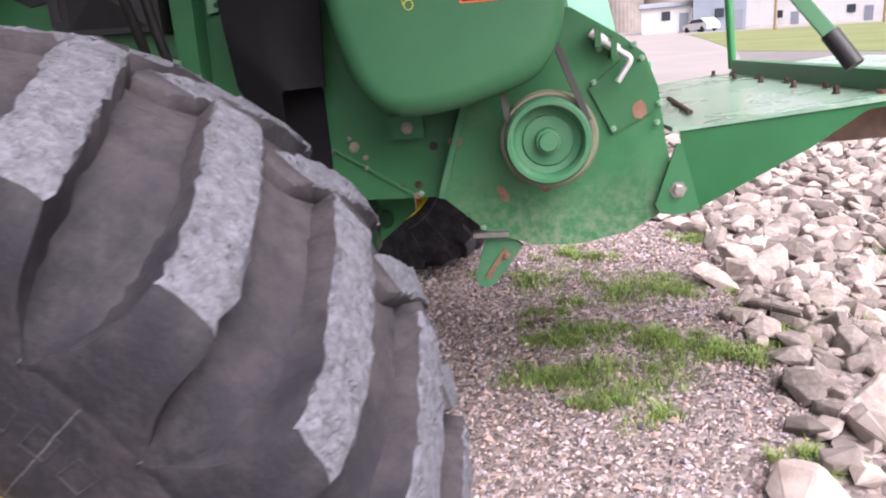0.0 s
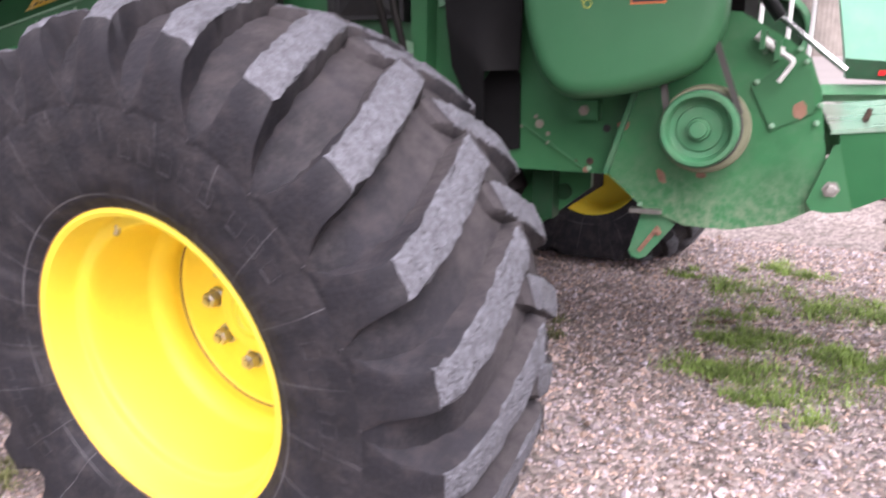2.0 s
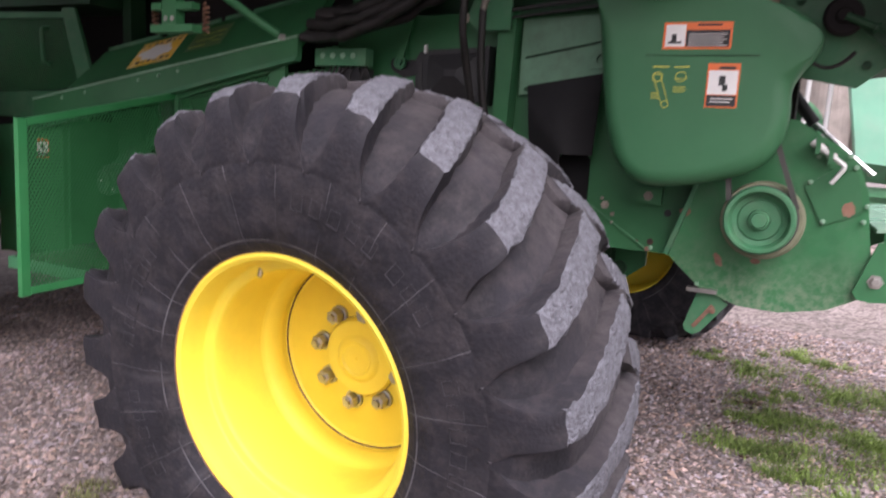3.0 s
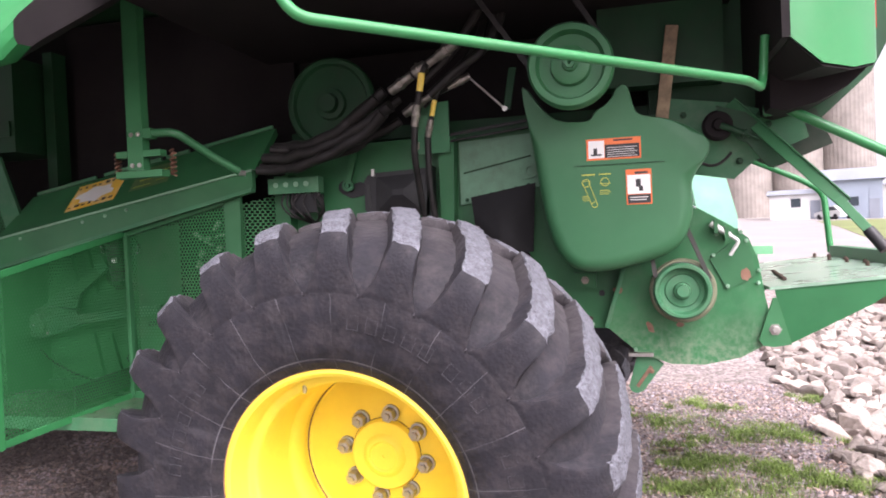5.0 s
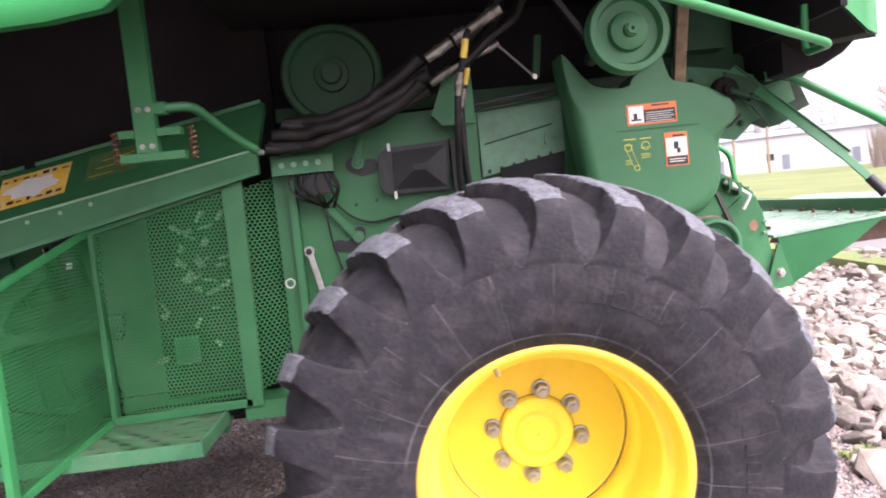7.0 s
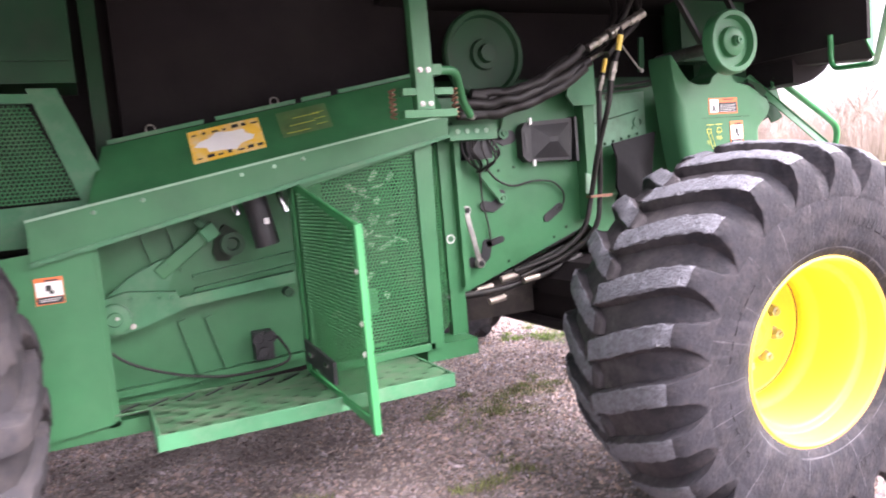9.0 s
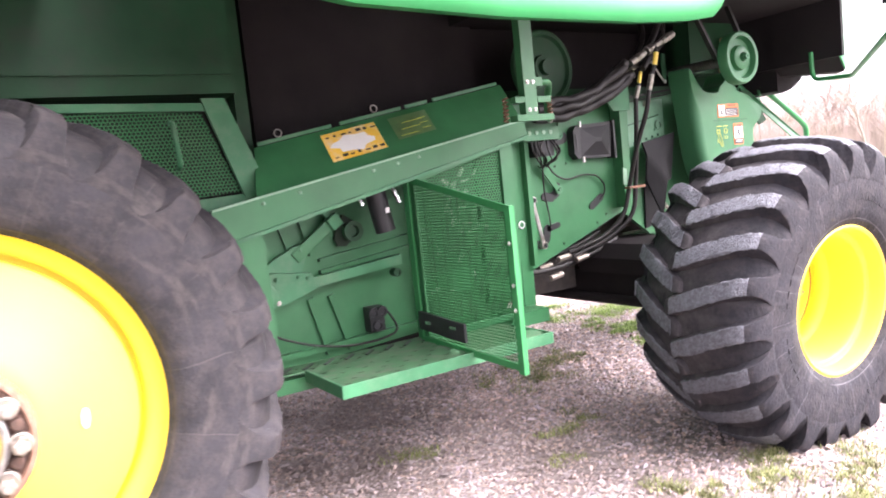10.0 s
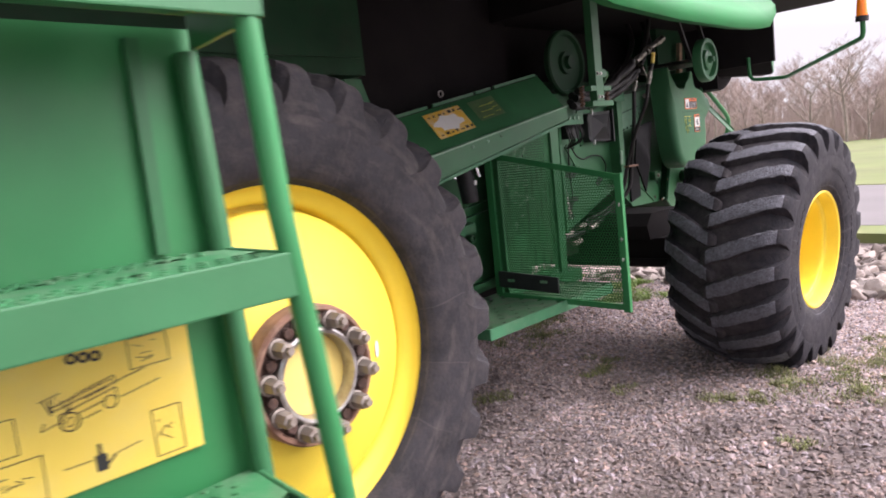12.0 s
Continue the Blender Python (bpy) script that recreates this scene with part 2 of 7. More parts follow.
def rubber_mat(name, colour, scuff, amount, coat_scale, lines, reach, dust, across=3.0, worn_most=0.55):
    """Tyre rubber with dust and pale radial scuffs on the sidewall."""
    m = mat(name, colour, 0.78, vary=0.35, scale=9, fine=70, bump=0.6, dirt=dust, dirt_amount=0.7, spec=0.28)
    n, l = m.node_tree.nodes, m.node_tree.links
    b = n["Principled BSDF"]
    base = b.inputs["Base Color"].links[0].from_socket
    tc, sep = n.new("ShaderNodeTexCoord"), n.new("ShaderNodeSeparateXYZ")
    l.new(tc.outputs["Object"], sep.inputs[0])
    at = n.new("ShaderNodeMath")
    at.operation = "ARCTAN2"
    l.new(sep.outputs[0], at.inputs[0])
    l.new(sep.outputs[2], at.inputs[1])
    ln = n.new("ShaderNodeVectorMath")
    ln.operation = "LENGTH"
    l.new(tc.outputs["Object"], ln.inputs[0])
    cb = n.new("ShaderNodeCombineXYZ")
    l.new(at.outputs[0], cb.inputs[0])
    l.new(ln.outputs["Value"], cb.inputs[1])
    mp = n.new("ShaderNodeMapping")
    mp.inputs["Scale"].default_value = (coat_scale, across, 1)
    l.new(cb.outputs[0], mp.inputs[0])
    nz = n.new("ShaderNodeTexNoise")
    nz.inputs["Scale"].default_value, nz.inputs["Detail"].default_value = 1.0, 5
    l.new(mp.outputs[0], nz.inputs["Vector"])
    rg = n.new("ShaderNodeMapRange")
    rg.inputs[1].default_value, rg.inputs[2].default_value, rg.inputs[4].default_value = 0.58, 0.76, amount
    l.new(nz.outputs["Fac"], rg.inputs[0])
    mx = n.new("ShaderNodeMix")
    mx.data_type = "RGBA"
    l.new(rg.outputs[0], mx.inputs[0])
    l.new(base, mx.inputs[6])
    mx.inputs[7].default_value = (*scuff, 1)
    # thin moulding lines that run out from the bead
    def op(kind, a, c):
        k = n.new("ShaderNodeMath")
        k.operation = kind
        for i, v in enumerate((a, c)):
            if isinstance(v, (int, float)):
                k.inputs[i].default_value = v
            else:
                l.new(v, k.inputs[i])
        return k.outputs[0]
    sway = n.new("ShaderNodeTexNoise")
    sway.inputs["Scale"].default_value, sway.inputs["Detail"].default_value = 7.0, 3
    l.new(tc.outputs["Object"], sway.inputs["Vector"])
    bent = op("ADD", at.outputs[0], op("MULTIPLY", op("SUBTRACT", sway.outputs["Fac"], 0.5), 0.05))
    turns = op("MULTIPLY", bent, lines / (2 * math.pi))
    off = op("ABSOLUTE", op("SUBTRACT", op("FRACT", op("ADD", turns, 0.3), 0), 0.5), 0)
    flat = n.new("ShaderNodeCombineXYZ")
    l.new(sep.outputs[0], flat.inputs[0])
    l.new(sep.outputs[2], flat.inputs[2])
    rad = n.new("ShaderNodeVectorMath")
    rad.operation = "LENGTH"
    l.new(flat.outputs[0], rad.inputs[0])
    thin = op("LESS_THAN", op("MULTIPLY", off, rad.outputs["Value"]), 0.0042 if lines > 20 else 0.008)
    thin = op("MULTIPLY", thin, op("LESS_THAN", rad.outputs["Value"], reach))
    ring = op("LESS_THAN", op("ABSOLUTE", op("SUBTRACT", rad.outputs["Value"], reach * 0.655), 0), 0.0022)
    patch = n.new("ShaderNodeTexNoise")
    patch.inputs["Scale"].default_value, patch.inputs["Detail"].default_value = 9.0, 4
    l.new(tc.outputs["Object"], patch.inputs["Vector"])
    worn = n.new("ShaderNodeMapRange")
    worn.inputs[1].default_value, worn.inputs[2].default_value, worn.inputs[4].default_value = 0.36, 0.58, worn_most
    l.new(patch.outputs["Fac"], worn.inputs[0])
    mask = op("MULTIPLY", op("MAXIMUM", thin, ring), worn.outputs[0])
    mx2 = n.new("ShaderNodeMix")
    mx2.data_type = "RGBA"
    l.new(mask, mx2.inputs[0])
    l.new(mx.outputs[2], mx2.inputs[6])
    mx2.inputs[7].default_value = (*scuff, 1)
    l.new(mx2.outputs[2], b.inputs["Base Color"])
    return m


rubber = rubber_mat("tyre_rubber", (0.0155, 0.0148, 0.0192), (0.105, 0.102, 0.112), 0.22, 9.0, 23, 0.6, (0.056, 0.048, 0.05), 3.0, 0.8)
rubber_front = rubber_mat("dusty_tyre_rubber", (0.024, 0.0225, 0.0255), (0.15, 0.128, 0.115), 0.34, 3.0, 18, 0.9, (0.062, 0.052, 0.05), 17.0, 0.14)
lug_worn = mat("worn_lug_face", (0.084, 0.086, 0.101), 0.76, vary=0.4, scale=44, fine=120, dirt=(0.2, 0.205, 0.238), dirt_amount=0.65, bump=0.8)
lug_worn.node_tree.nodes["Bump"].inputs["Distance"].default_value = 0.012


def pits(m, scale, dark, amount, depth):
    """Small torn pits and pale crumbs over a worn face."""
    n, l = m.node_tree.nodes, m.node_tree.links
    b = n["Principled BSDF"]
    base = b.inputs["Base Color"].links[0].from_socket
    tc, vo = n.new("ShaderNodeTexCoord"), n.new("ShaderNodeTexVoronoi")
    vo.inputs["Scale"].default_value = scale
    wob, add = n.new("ShaderNodeTexNoise"), n.new("ShaderNodeVectorMath")
    wob.inputs["Scale"].default_value = scale * 0.6
    l.new(tc.outputs["Object"], wob.inputs["Vector"])
    sc = n.new("ShaderNodeVectorMath")
    sc.operation = "SCALE"
    sc.inputs[3].default_value = 1.4 / scale
    l.new(wob.outputs["Color"], sc.inputs[0])
    l.new(tc.outputs["Object"], add.inputs[0])
    l.new(sc.outputs[0], add.inputs[1])
    l.new(add.outputs[0], vo.inputs["Vector"])
    rg = n.new("ShaderNodeMapRange")
    rg.inputs[1].default_value, rg.inputs[2].default_value, rg.inputs[3].default_value, rg.inputs[4].default_value = 0.1, 0.42, amount, 0.0
    l.new(vo.outputs["Distance"], rg.inputs[0])
    pick = n.new("ShaderNodeMath")
    pick.operation = "MULTIPLY"
    few = n.new("ShaderNodeMapRange")
    few.inputs[1].default_value, few.inputs[2].default_value = 0.45, 0.55
    sp = n.new("ShaderNodeSeparateColor")
    l.new(vo.outputs["Color"], sp.inputs[0])
    l.new(sp.outputs[0], few.inputs[0])
    l.new(rg.outputs[0], pick.inputs[0])
    l.new(few.outputs[0], pick.inputs[1])
    mx = n.new("ShaderNodeMix")
    mx.data_type = "RGBA"
    l.new(pick.outputs[0], mx.inputs[0])
    l.new(base, mx.inputs[6])
    mx.inputs[7].default_value = (*dark, 1)
    l.new(mx.outputs[2], b.inputs["Base Color"])
    bp = n.new("ShaderNodeBump")
    bp.invert = True
    bp.inputs["Strength"].default_value, bp.inputs["Distance"].default_value = 0.8, depth
    l.new(pick.outputs[0], bp.inputs["Height"])
    l.new(b.inputs["Normal"].links[0].from_socket, bp.inputs["Normal"])
    l.new(bp.outputs[0], b.inputs["Normal"])
    return m


def crown_dust(m, edge, middle, colour, amount):
    """Dry dust lying on the crown of the tread, fading out towards the shoulders."""
    n, l = m.node_tree.nodes, m.node_tree.links
    b = n["Principled BSDF"]
    base = b.inputs["Base Color"].links[0].from_socket
    tc, sep, ab, band, nz, rg, mul, mx = (n.new("ShaderNode" + k) for k in ("TexCoord", "SeparateXYZ", "Math", "MapRange", "TexNoise", "MapRange", "Math", "Mix"))
    l.new(tc.outputs["Object"], sep.inputs[0])
    l.new(tc.outputs["Object"], nz.inputs["Vector"])
    ab.operation, mul.operation, mx.data_type = "ABSOLUTE", "MULTIPLY", "RGBA"
    l.new(sep.outputs[1], ab.inputs[0])
    l.new(ab.outputs[0], band.inputs[0])
    band.inputs[1].default_value, band.inputs[2].default_value = edge, middle
    nz.inputs["Scale"].default_value, nz.inputs["Detail"].default_value, nz.inputs["Roughness"].default_value = 13, 9, 0.75
    rg.inputs[1].default_value, rg.inputs[2].default_value, rg.inputs[3].default_value, rg.inputs[4].default_value = 0.36, 0.66, amount * 0.1, amount
    l.new(nz.outputs["Fac"], rg.inputs[0])
    l.new(band.outputs[0], mul.inputs[0])
    l.new(rg.outputs[0], mul.inputs[1])
    l.new(mul.outputs[0], mx.inputs[0])
    l.new(base, mx.inputs[6])
    mx.inputs[7].default_value = (*colour, 1)
    l.new(mx.outputs[2], b.inputs["Base Color"])


scuffed = mat("scuffed_moulding", (0.022, 0.021, 0.025), 0.75, vary=0.5, scale=25, dirt=(0.07, 0.066, 0.074), dirt_amount=0.7, bump=0.2, spec=0.3)
pits(lug_worn, 62, (0.055, 0.053, 0.058), 0.4, 0.012)
rubber.node_tree.nodes["Bump"].inputs["Distance"].default_value = 0.005
crown_dust(rubber, 0.28, 0.06, (0.074, 0.066, 0.068), 0.85)
pits(rubber, 40, (0.05, 0.043, 0.044), 0.16, 0.003)


# ---- mesh helpers ----
def part(name, bm, material, parent=None, label="", m=None, smooth=False, bevel=0.0):
    """Links a bmesh as one mesh object, under a thing or a part when there is one."""
    if bevel:
        bmesh.ops.bevel(bm, geom=[e for e in bm.edges if len(e.link_faces) == 2 and e.calc_face_angle(0) > 0.5], offset=bevel, segments=5 if bevel > 0.04 else 2, affect="EDGES", profile=0.6, clamp_overlap=True)
    bmesh.ops.recalc_face_normals(bm, faces=bm.faces)
    me = bpy.data.meshes.new(name)
    bm.to_mesh(me)
    bm.free()
    for k in material if isinstance(material, (list, tuple)) else (material,):
        me.materials.append(k)
    if smooth:
        me.polygons.foreach_set("use_smooth", [True] * len(me.polygons))
        me.set_sharp_from_angle(angle=radians(38))
    ob = new(name, me)
    if m is not None:
        ob.matrix_world = m
    if parent is not None:
        ob.parent = parent
    if label:
        ob["label"] = label
    return ob


def box(bm, x0, x1, y0, y1, z0, z1, m=None):
    vs = [bm.verts.new((x, y, z)) for x in (x0, x1) for y in (y0, y1) for z in (z0, z1)]
    for f in ((0, 1, 3, 2), (4, 6, 7, 5), (0, 4, 5, 1), (2, 3, 7, 6), (0, 2, 6, 4), (1, 5, 7, 3)):
        bm.faces.new([vs[i] for i in f])
    if m is not None:
        bmesh.ops.transform(bm, matrix=m, verts=vs)
    return bm


def prism(bm, outline, lo, hi, axis="y"):
    """An outline given in the two other axes, pulled from lo to hi along one axis."""
    def at(p, k):
        return {"y": (p[0], k, p[1]), "x": (k, p[0], p[1]), "z": (p[0], p[1], k)}[axis]
    a = [bm.verts.new(at(p, lo)) for p in outline]
    b = [bm.verts.new(at(p, hi)) for p in outline]
    bm.faces.new(a)
    bm.faces.new(b[::-1])
    n = len(outline)
    for i in range(n):
        bm.faces.new((a[i], b[i], b[(i + 1) % n], a[(i + 1) % n]))
    return bm


def lathe(bm, profile, seg=48, centre=(0, 0, 0), closed=False):
    """A profile of (y, r) turned about the y axis through centre."""
    cx, cy, cz = centre
    rings = []
    for y, r in profile:
        if r < 1e-5:
            rings.append([bm.verts.new((cx, cy + y, cz))])
        else:
            rings.append([bm.verts.new((cx + r * math.cos(2 * math.pi * i / seg), cy + y, cz + r * math.sin(2 * math.pi * i / seg))) for i in range(seg)])
    pairs = list(zip(rings, rings[1:])) + ([(rings[-1], rings[0])] if closed else [])
    for a, b in pairs:
        for i in range(seg):
            j = (i + 1) % seg
            q = [a[i % len(a)], a[j % len(a)], b[j % len(b)], b[i % len(b)]]
            q = [v for k, v in enumerate(q) if v not in q[:k]]
            if len(q) > 2:
                bm.faces.new(q)
    return bm


def rounded(points, radius=0.05, steps=5):
    """A polyline with its corners rounded."""
    p = [Vector(q) for q in points]
    out = [p[0]]
    for a, b, c in zip(p, p[1:], p[2:]):
        r = min(radius, (a - b).length * 0.45, (c - b).length * 0.45)
        s, e = b + (a - b).normalized() * r, b + (c - b).normalized() * r
        for k in range(steps + 1):
            t = k / steps
            out.append(s * (1 - t) ** 2 + b * 2 * t * (1 - t) + e * t * t)
    return out + [p[-1]]


def tube(bm, points, r, seg=12, taper=None):
    """A round bar along a polyline."""
    p = [Vector(q) for q in points]
    rings = []
    side = None
    for i, q in enumerate(p):
        d = (p[min(i + 1, len(p) - 1)] - p[max(i - 1, 0)]).normalized()
        if side is None:
            side = d.orthogonal().normalized()
        side = (side - d * side.dot(d)).normalized()
        up = d.cross(side)
        k = r if taper is None else r + (taper - r) * i / (len(p) - 1)
        rings.append([bm.verts.new(q + (side * math.cos(2 * math.pi * j / seg) + up * math.sin(2 * math.pi * j / seg)) * k) for j in range(seg)])
    for a, b in zip(rings, rings[1:]):
        for j in range(seg):
            bm.faces.new((a[j], a[(j + 1) % seg], b[(j + 1) % seg], b[j]))
    bm.faces.new(rings[0][::-1])
    bm.faces.new(rings[-1])
    return bm


def domed(bm, outline, front, back, r, top, nose, steps=6):
    """A plate pulled along y whose front edge is rounded over with radius r, less so above the height top and past x = nose."""
    n = len(outline)
    area = sum(a[0] * c[1] - c[0] * a[1] for a, c in zip(outline, outline[1:] + outline[:1]))
    normals = []
    for i in range(n):
        a, c = Vector(outline[i - 2]), Vector(outline[(i + 2) % n])
        t = (c - a).normalized()
        normals.append(Vector((-t.y, t.x)) * (1 if area > 0 else -1))
    rings = [[bm.verts.new((x, back, z)) for x, z in outline]]
    for k in range(steps + 1):
        q = k / steps * math.pi / 2
        inset, y = r * (1 - math.cos(q)), front + r * (1 - math.sin(q))
        soft = [min(max((top - z) / 0.12, 0.1), max((nose + 0.06 - x) / 0.06, 0.12) if z > 1.55 else 1, 1) for x, z in outline]
        rings.append([bm.verts.new((x + m.x * inset * f, y, z + m.y * inset * f)) for (x, z), m, f in zip(outline, normals, soft)])
    for a, b in zip(rings, rings[1:]):
        for i in range(n):
            bm.faces.new((a[i], a[(i + 1) % n], b[(i + 1) % n], b[i]))
    bm.faces.new(rings[-1])
    bm.faces.new(rings[0][::-1])
    return bm


def sag(a, b, drop=0.1, n=10):
    a, b = Vector(a), Vector(b)
    return [a.lerp(b, i / n) - Vector((0, 0, drop * 4 * (i / n) * (1 - i / n))) for i in range(n + 1)]


def bar(bm, a, b, w, d, up=(0, 0, 1)):
    """A flat bar from a to b, w wide across and d deep."""
    a, b = Vector(a), Vector(b)
    x = (b - a).normalized()
    y = Vector(up).cross(x).normalized()
    z = x.cross(y)
    m = Matrix((x, y, z)).transposed().to_4x4()
    m.translation = a
    return box(bm, 0, (b - a).length, -d / 2, d / 2, -w / 2, w / 2, m)


def bolt(bm, c, r=0.012, h=0.012, axis="y"):
    """A hexagon bolt head with a washer, facing the camera's side."""
    for _ in (0,):
        n0 = len(bm.verts)
        lathe(bm, [(0, 0), (0, r * 1.5), (-0.003, r * 1.5), (-0.003, r), (-h * 0.85, r), (-h, r * 0.8), (-h, 0)], 6 if r < 0.02 else 12, (0, 0, 0))
        bm.verts.ensure_lookup_table()
        vs = bm.verts[n0:]
        rot = {"y": Matrix(), "z": pose(0, 0, 0, -90), "x": pose(0, 0, 0, 0, 0, 90), "-x": pose(0, 0, 0, 0, 0, -90)}[axis]
        bmesh.ops.transform(bm, matrix=Matrix.Translation(c) @ rot, verts=vs)
    return bm


def bm_new():
    return bmesh.new()


def thing(name, at, label, category, group=""):
    e = new(name)
    e.empty_display_size = 0.2
    e.matrix_world = Matrix.Translation(at)
    return tagged(e, label, category, group)


def ground_z(x, y):
    return -0.038 - 0.0175 * x + 0.0194 * y


# ---- the combine harvester ----
combine = thing("combine_harvester", (0, 0, 0), "large green combine harvester with yellow wheels parked on gravel", "combine harvester")


def islands(bm):
    """The separate pieces of a bmesh, each as a bmesh of its own."""
    left, out = set(bm.verts), []
    while left:
        stack, seen = [next(iter(left))], set()
        while stack:
            v = stack.pop()
            if v in seen:
                continue
            seen.add(v)
            stack += [e.other_vert(v) for e in v.link_edges]
        left -= seen
        out.append(seen)
    out.sort(key=lambda s: tuple(min(v.co[i] for v in s) for i in range(3)))
    made = []
    for s in out:
        nb, where = bm_new(), {}
        for v in sorted(s, key=lambda q: q.index):
            where[v] = nb.verts.new(v.co)
        for f in bm.faces:
            if f.verts[0] in s:
                nb.faces.new([where[v] for v in f.verts])
        made.append(nb)
    bm.free()
    return made


def P(name, bm, material, label="", smooth=False, bevel=0.0, parent=None):
    return part(name, bm, material, parent or combine, label, None, smooth, bevel)


def E(name, bm, material, label="", smooth=False, bevel=0.0, parent=None):
    """Each separate piece as a part of its own."""
    bm.verts.index_update()
    return [P(name, k, material, label, smooth, bevel, parent) for k in islands(bm)]


def press(bm, cut):
    """Flattens what would reach below z = -cut, where the tyre stands."""
    for v in bm.verts:
        if v.co.z < -cut:
            v.co.z = -cut - (-cut - v.co.z) * 0.06
    return bm


def fall(y):
    """How far the tread drops towards the far shoulder, 0 to 1, shaped to fit the camera's view."""
    return min(max((y + 0.1) / 0.95, 0), 1)


def carcass(R, rim, w, cut, drop=0.0):
    """The tyre's body about the y axis, its middle at y = 0, with a stepped shoulder for the lugs."""
    h = w / 2
    d = R - rim
    half = [(-h * 0.80, rim - 0.012), (-h * 0.88, rim + 0.004), (-h * 0.915, rim + 0.012), (-h * 0.94, rim + 0.03), (-h * 0.952, rim + 0.034), (-h * 0.985, rim + 0.2 * d), (-h * 1.0, rim + 0.36 * d), (-h * 1.0, rim + 0.50 * d), (-h * 0.985, rim + 0.555 * d), (-h * 0.955, rim + 0.60 * d),
            (-h * 0.905, rim + 0.66 * d), (-h * 0.85, rim + 0.71 * d), (-h * 0.72, rim + 0.79 * d), (-h * 0.5, rim + 0.84 * d), (-h * 0.25, rim + 0.859 * d), (0, rim + 0.864 * d)]
    bm = lathe(bm_new(), half + [(-y, r) for y, r in half[-2::-1]], 112)
    for v in bm.verts:
        r = v.co.xz.length
        if r > rim + 0.6 * d:
            k = 1 - drop * 0.75 * d * fall(v.co.y / h) / r
            v.co.x, v.co.z = v.co.x * k, v.co.z * k
        if v.co.z < -cut:
            v.co.y *= 1 + 0.06 * min((-cut - v.co.z) / 0.1, 1)
    return press(bm, cut)


def lug_mesh(R, rim, w, a0, sweep, side, seed, wide=1.0, drop=0.0):
    """One bar of the tread, from the buttress on the sidewall to the middle of the tread."""
    h, d = w / 2, R - rim
    rng = random.Random(seed)
    bm = bm_new()
    secs, worn = [], []
    rows = ((-0.03, 0.995, 0.46, 0.464, 0.1093, 0.1093), (-0.02, 1.0015, 0.475, 0.50, 0.096, 0.1093), (-0.015, 1.002, 0.485, 0.535, 0.078, 0.108), (-0.005, 1.001, 0.51, 0.59, 0.063, 0.098), (0.0, 0.996, 0.54, 0.69, 0.053, 0.090), (0.02, 0.972, 0.56, 0.785, 0.045, 0.080), (0.06, 0.93, 0.58, 0.838, 0.041, 0.078), (0.16, 0.83, 0.66, 0.895, 0.042, 0.076),
            (0.35, 0.64, 0.74, 0.930, 0.043, 0.068), (0.55, 0.45, 0.79, 0.943, 0.044, 0.062), (0.75, 0.25, 0.81, 0.950, 0.044, 0.056), (0.87, 0.11, 0.815, 0.948, 0.042, 0.052), (0.95, 0.0, 0.82, 0.944, 0.039, 0.048), (0.99, -0.06, 0.82, 0.938, 0.034, 0.043), (1.01, -0.095, 0.82, 0.922, 0.027, 0.037), (1.02, -0.12, 0.82, 0.86, 0.019, 0.029))
    fine = []
    for i, (p, q) in enumerate(zip(rows, rows[1:])):
        k = 4 if 6 <= i <= 11 else 1
        fine += [(6 <= i <= 11, tuple(u + (v - u) * j / k for u, v in zip(p, q))) for j in range(k)]
    for face, (s, y, base, top, ht, hb) in fine + [(False, rows[-1])]:
        worn.append(face)
        a = a0 + sweep * (max(s, 0) ** 1.15)
        pts = []
        if side > 0:
            top = max(top - drop * (0.22 * (y < 0.9) + fall(y)), base + 0.02)
        base, top = rim + base * d, rim + top * d
        for off, r in ((-hb, base), (-ht * 1.22, base + 0.45 * (top - base)), (-ht, top - 0.004), (-ht * 0.9, top), (-ht * 0.35, top), (ht * 0.35, top), (ht * 0.9, top), (ht, top - 0.004), (ht * 1.22, base + 0.45 * (top - base)), (hb, base)):
            k = 1 if r > base + 0.02 and s > 0.01 else 0
            ang = a + (off * wide + k * rng.uniform(-0.0048, 0.0048)) / R
            r += k * rng.uniform(-0.0045, 0.0025)
            pts.append(bm.verts.new((r * math.cos(ang), side * h * y + 0.05 * w * (1 - abs(y)), r * math.sin(ang))))
        secs.append(pts)
    for i, (p, q) in enumerate(zip(secs, secs[1:])):
        for j in range(9):
            f = bm.faces.new((p[j], p[j + 1], q[j + 1], q[j]))
            f.material_index = 1 if (2 <= j <= 6 and worn[i]) else 0
    bm.faces.new(secs[0])
    bm.faces.new(secs[-1][::-1])
    return bm


def tyre(name, m, centre, R, rim, w, n, sweep, phase, cut, materials, label, wide=1.0, drop=0.0):
    t = part(name, carcass(R, rim, w, cut, drop), materials[0], combine, label, m @ Matrix.Translation((0, centre, 0)), True)
    for side in (-1, 1):
        shared = []
        for k in range(n):
            a0 = phase + 2 * math.pi * (k + (0.5 if side > 0 else 0)) / n
            low = math.sin(a0 + sweep * 0.5) * R < -cut + 0.08
            if low or len(shared) < 5:
                a = a0 if low else 0
                bm = lug_mesh(R, rim, w, a, sweep, side, k * 3 + side, wide, drop)
                o = part("lug", press(bm, cut) if low else bm, materials, t, "", None, True)
                if not low:
                    shared.append(o.data)
                    o.matrix_basis = pose(0, 0, 0, 0, -math.degrees(a0), 0)
            else:
                o = new("lug", shared[k % 5])
                o.parent = t
                o.matrix_basis = pose(0, 0, 0, 0, -math.degrees(a0), 0)
    return t


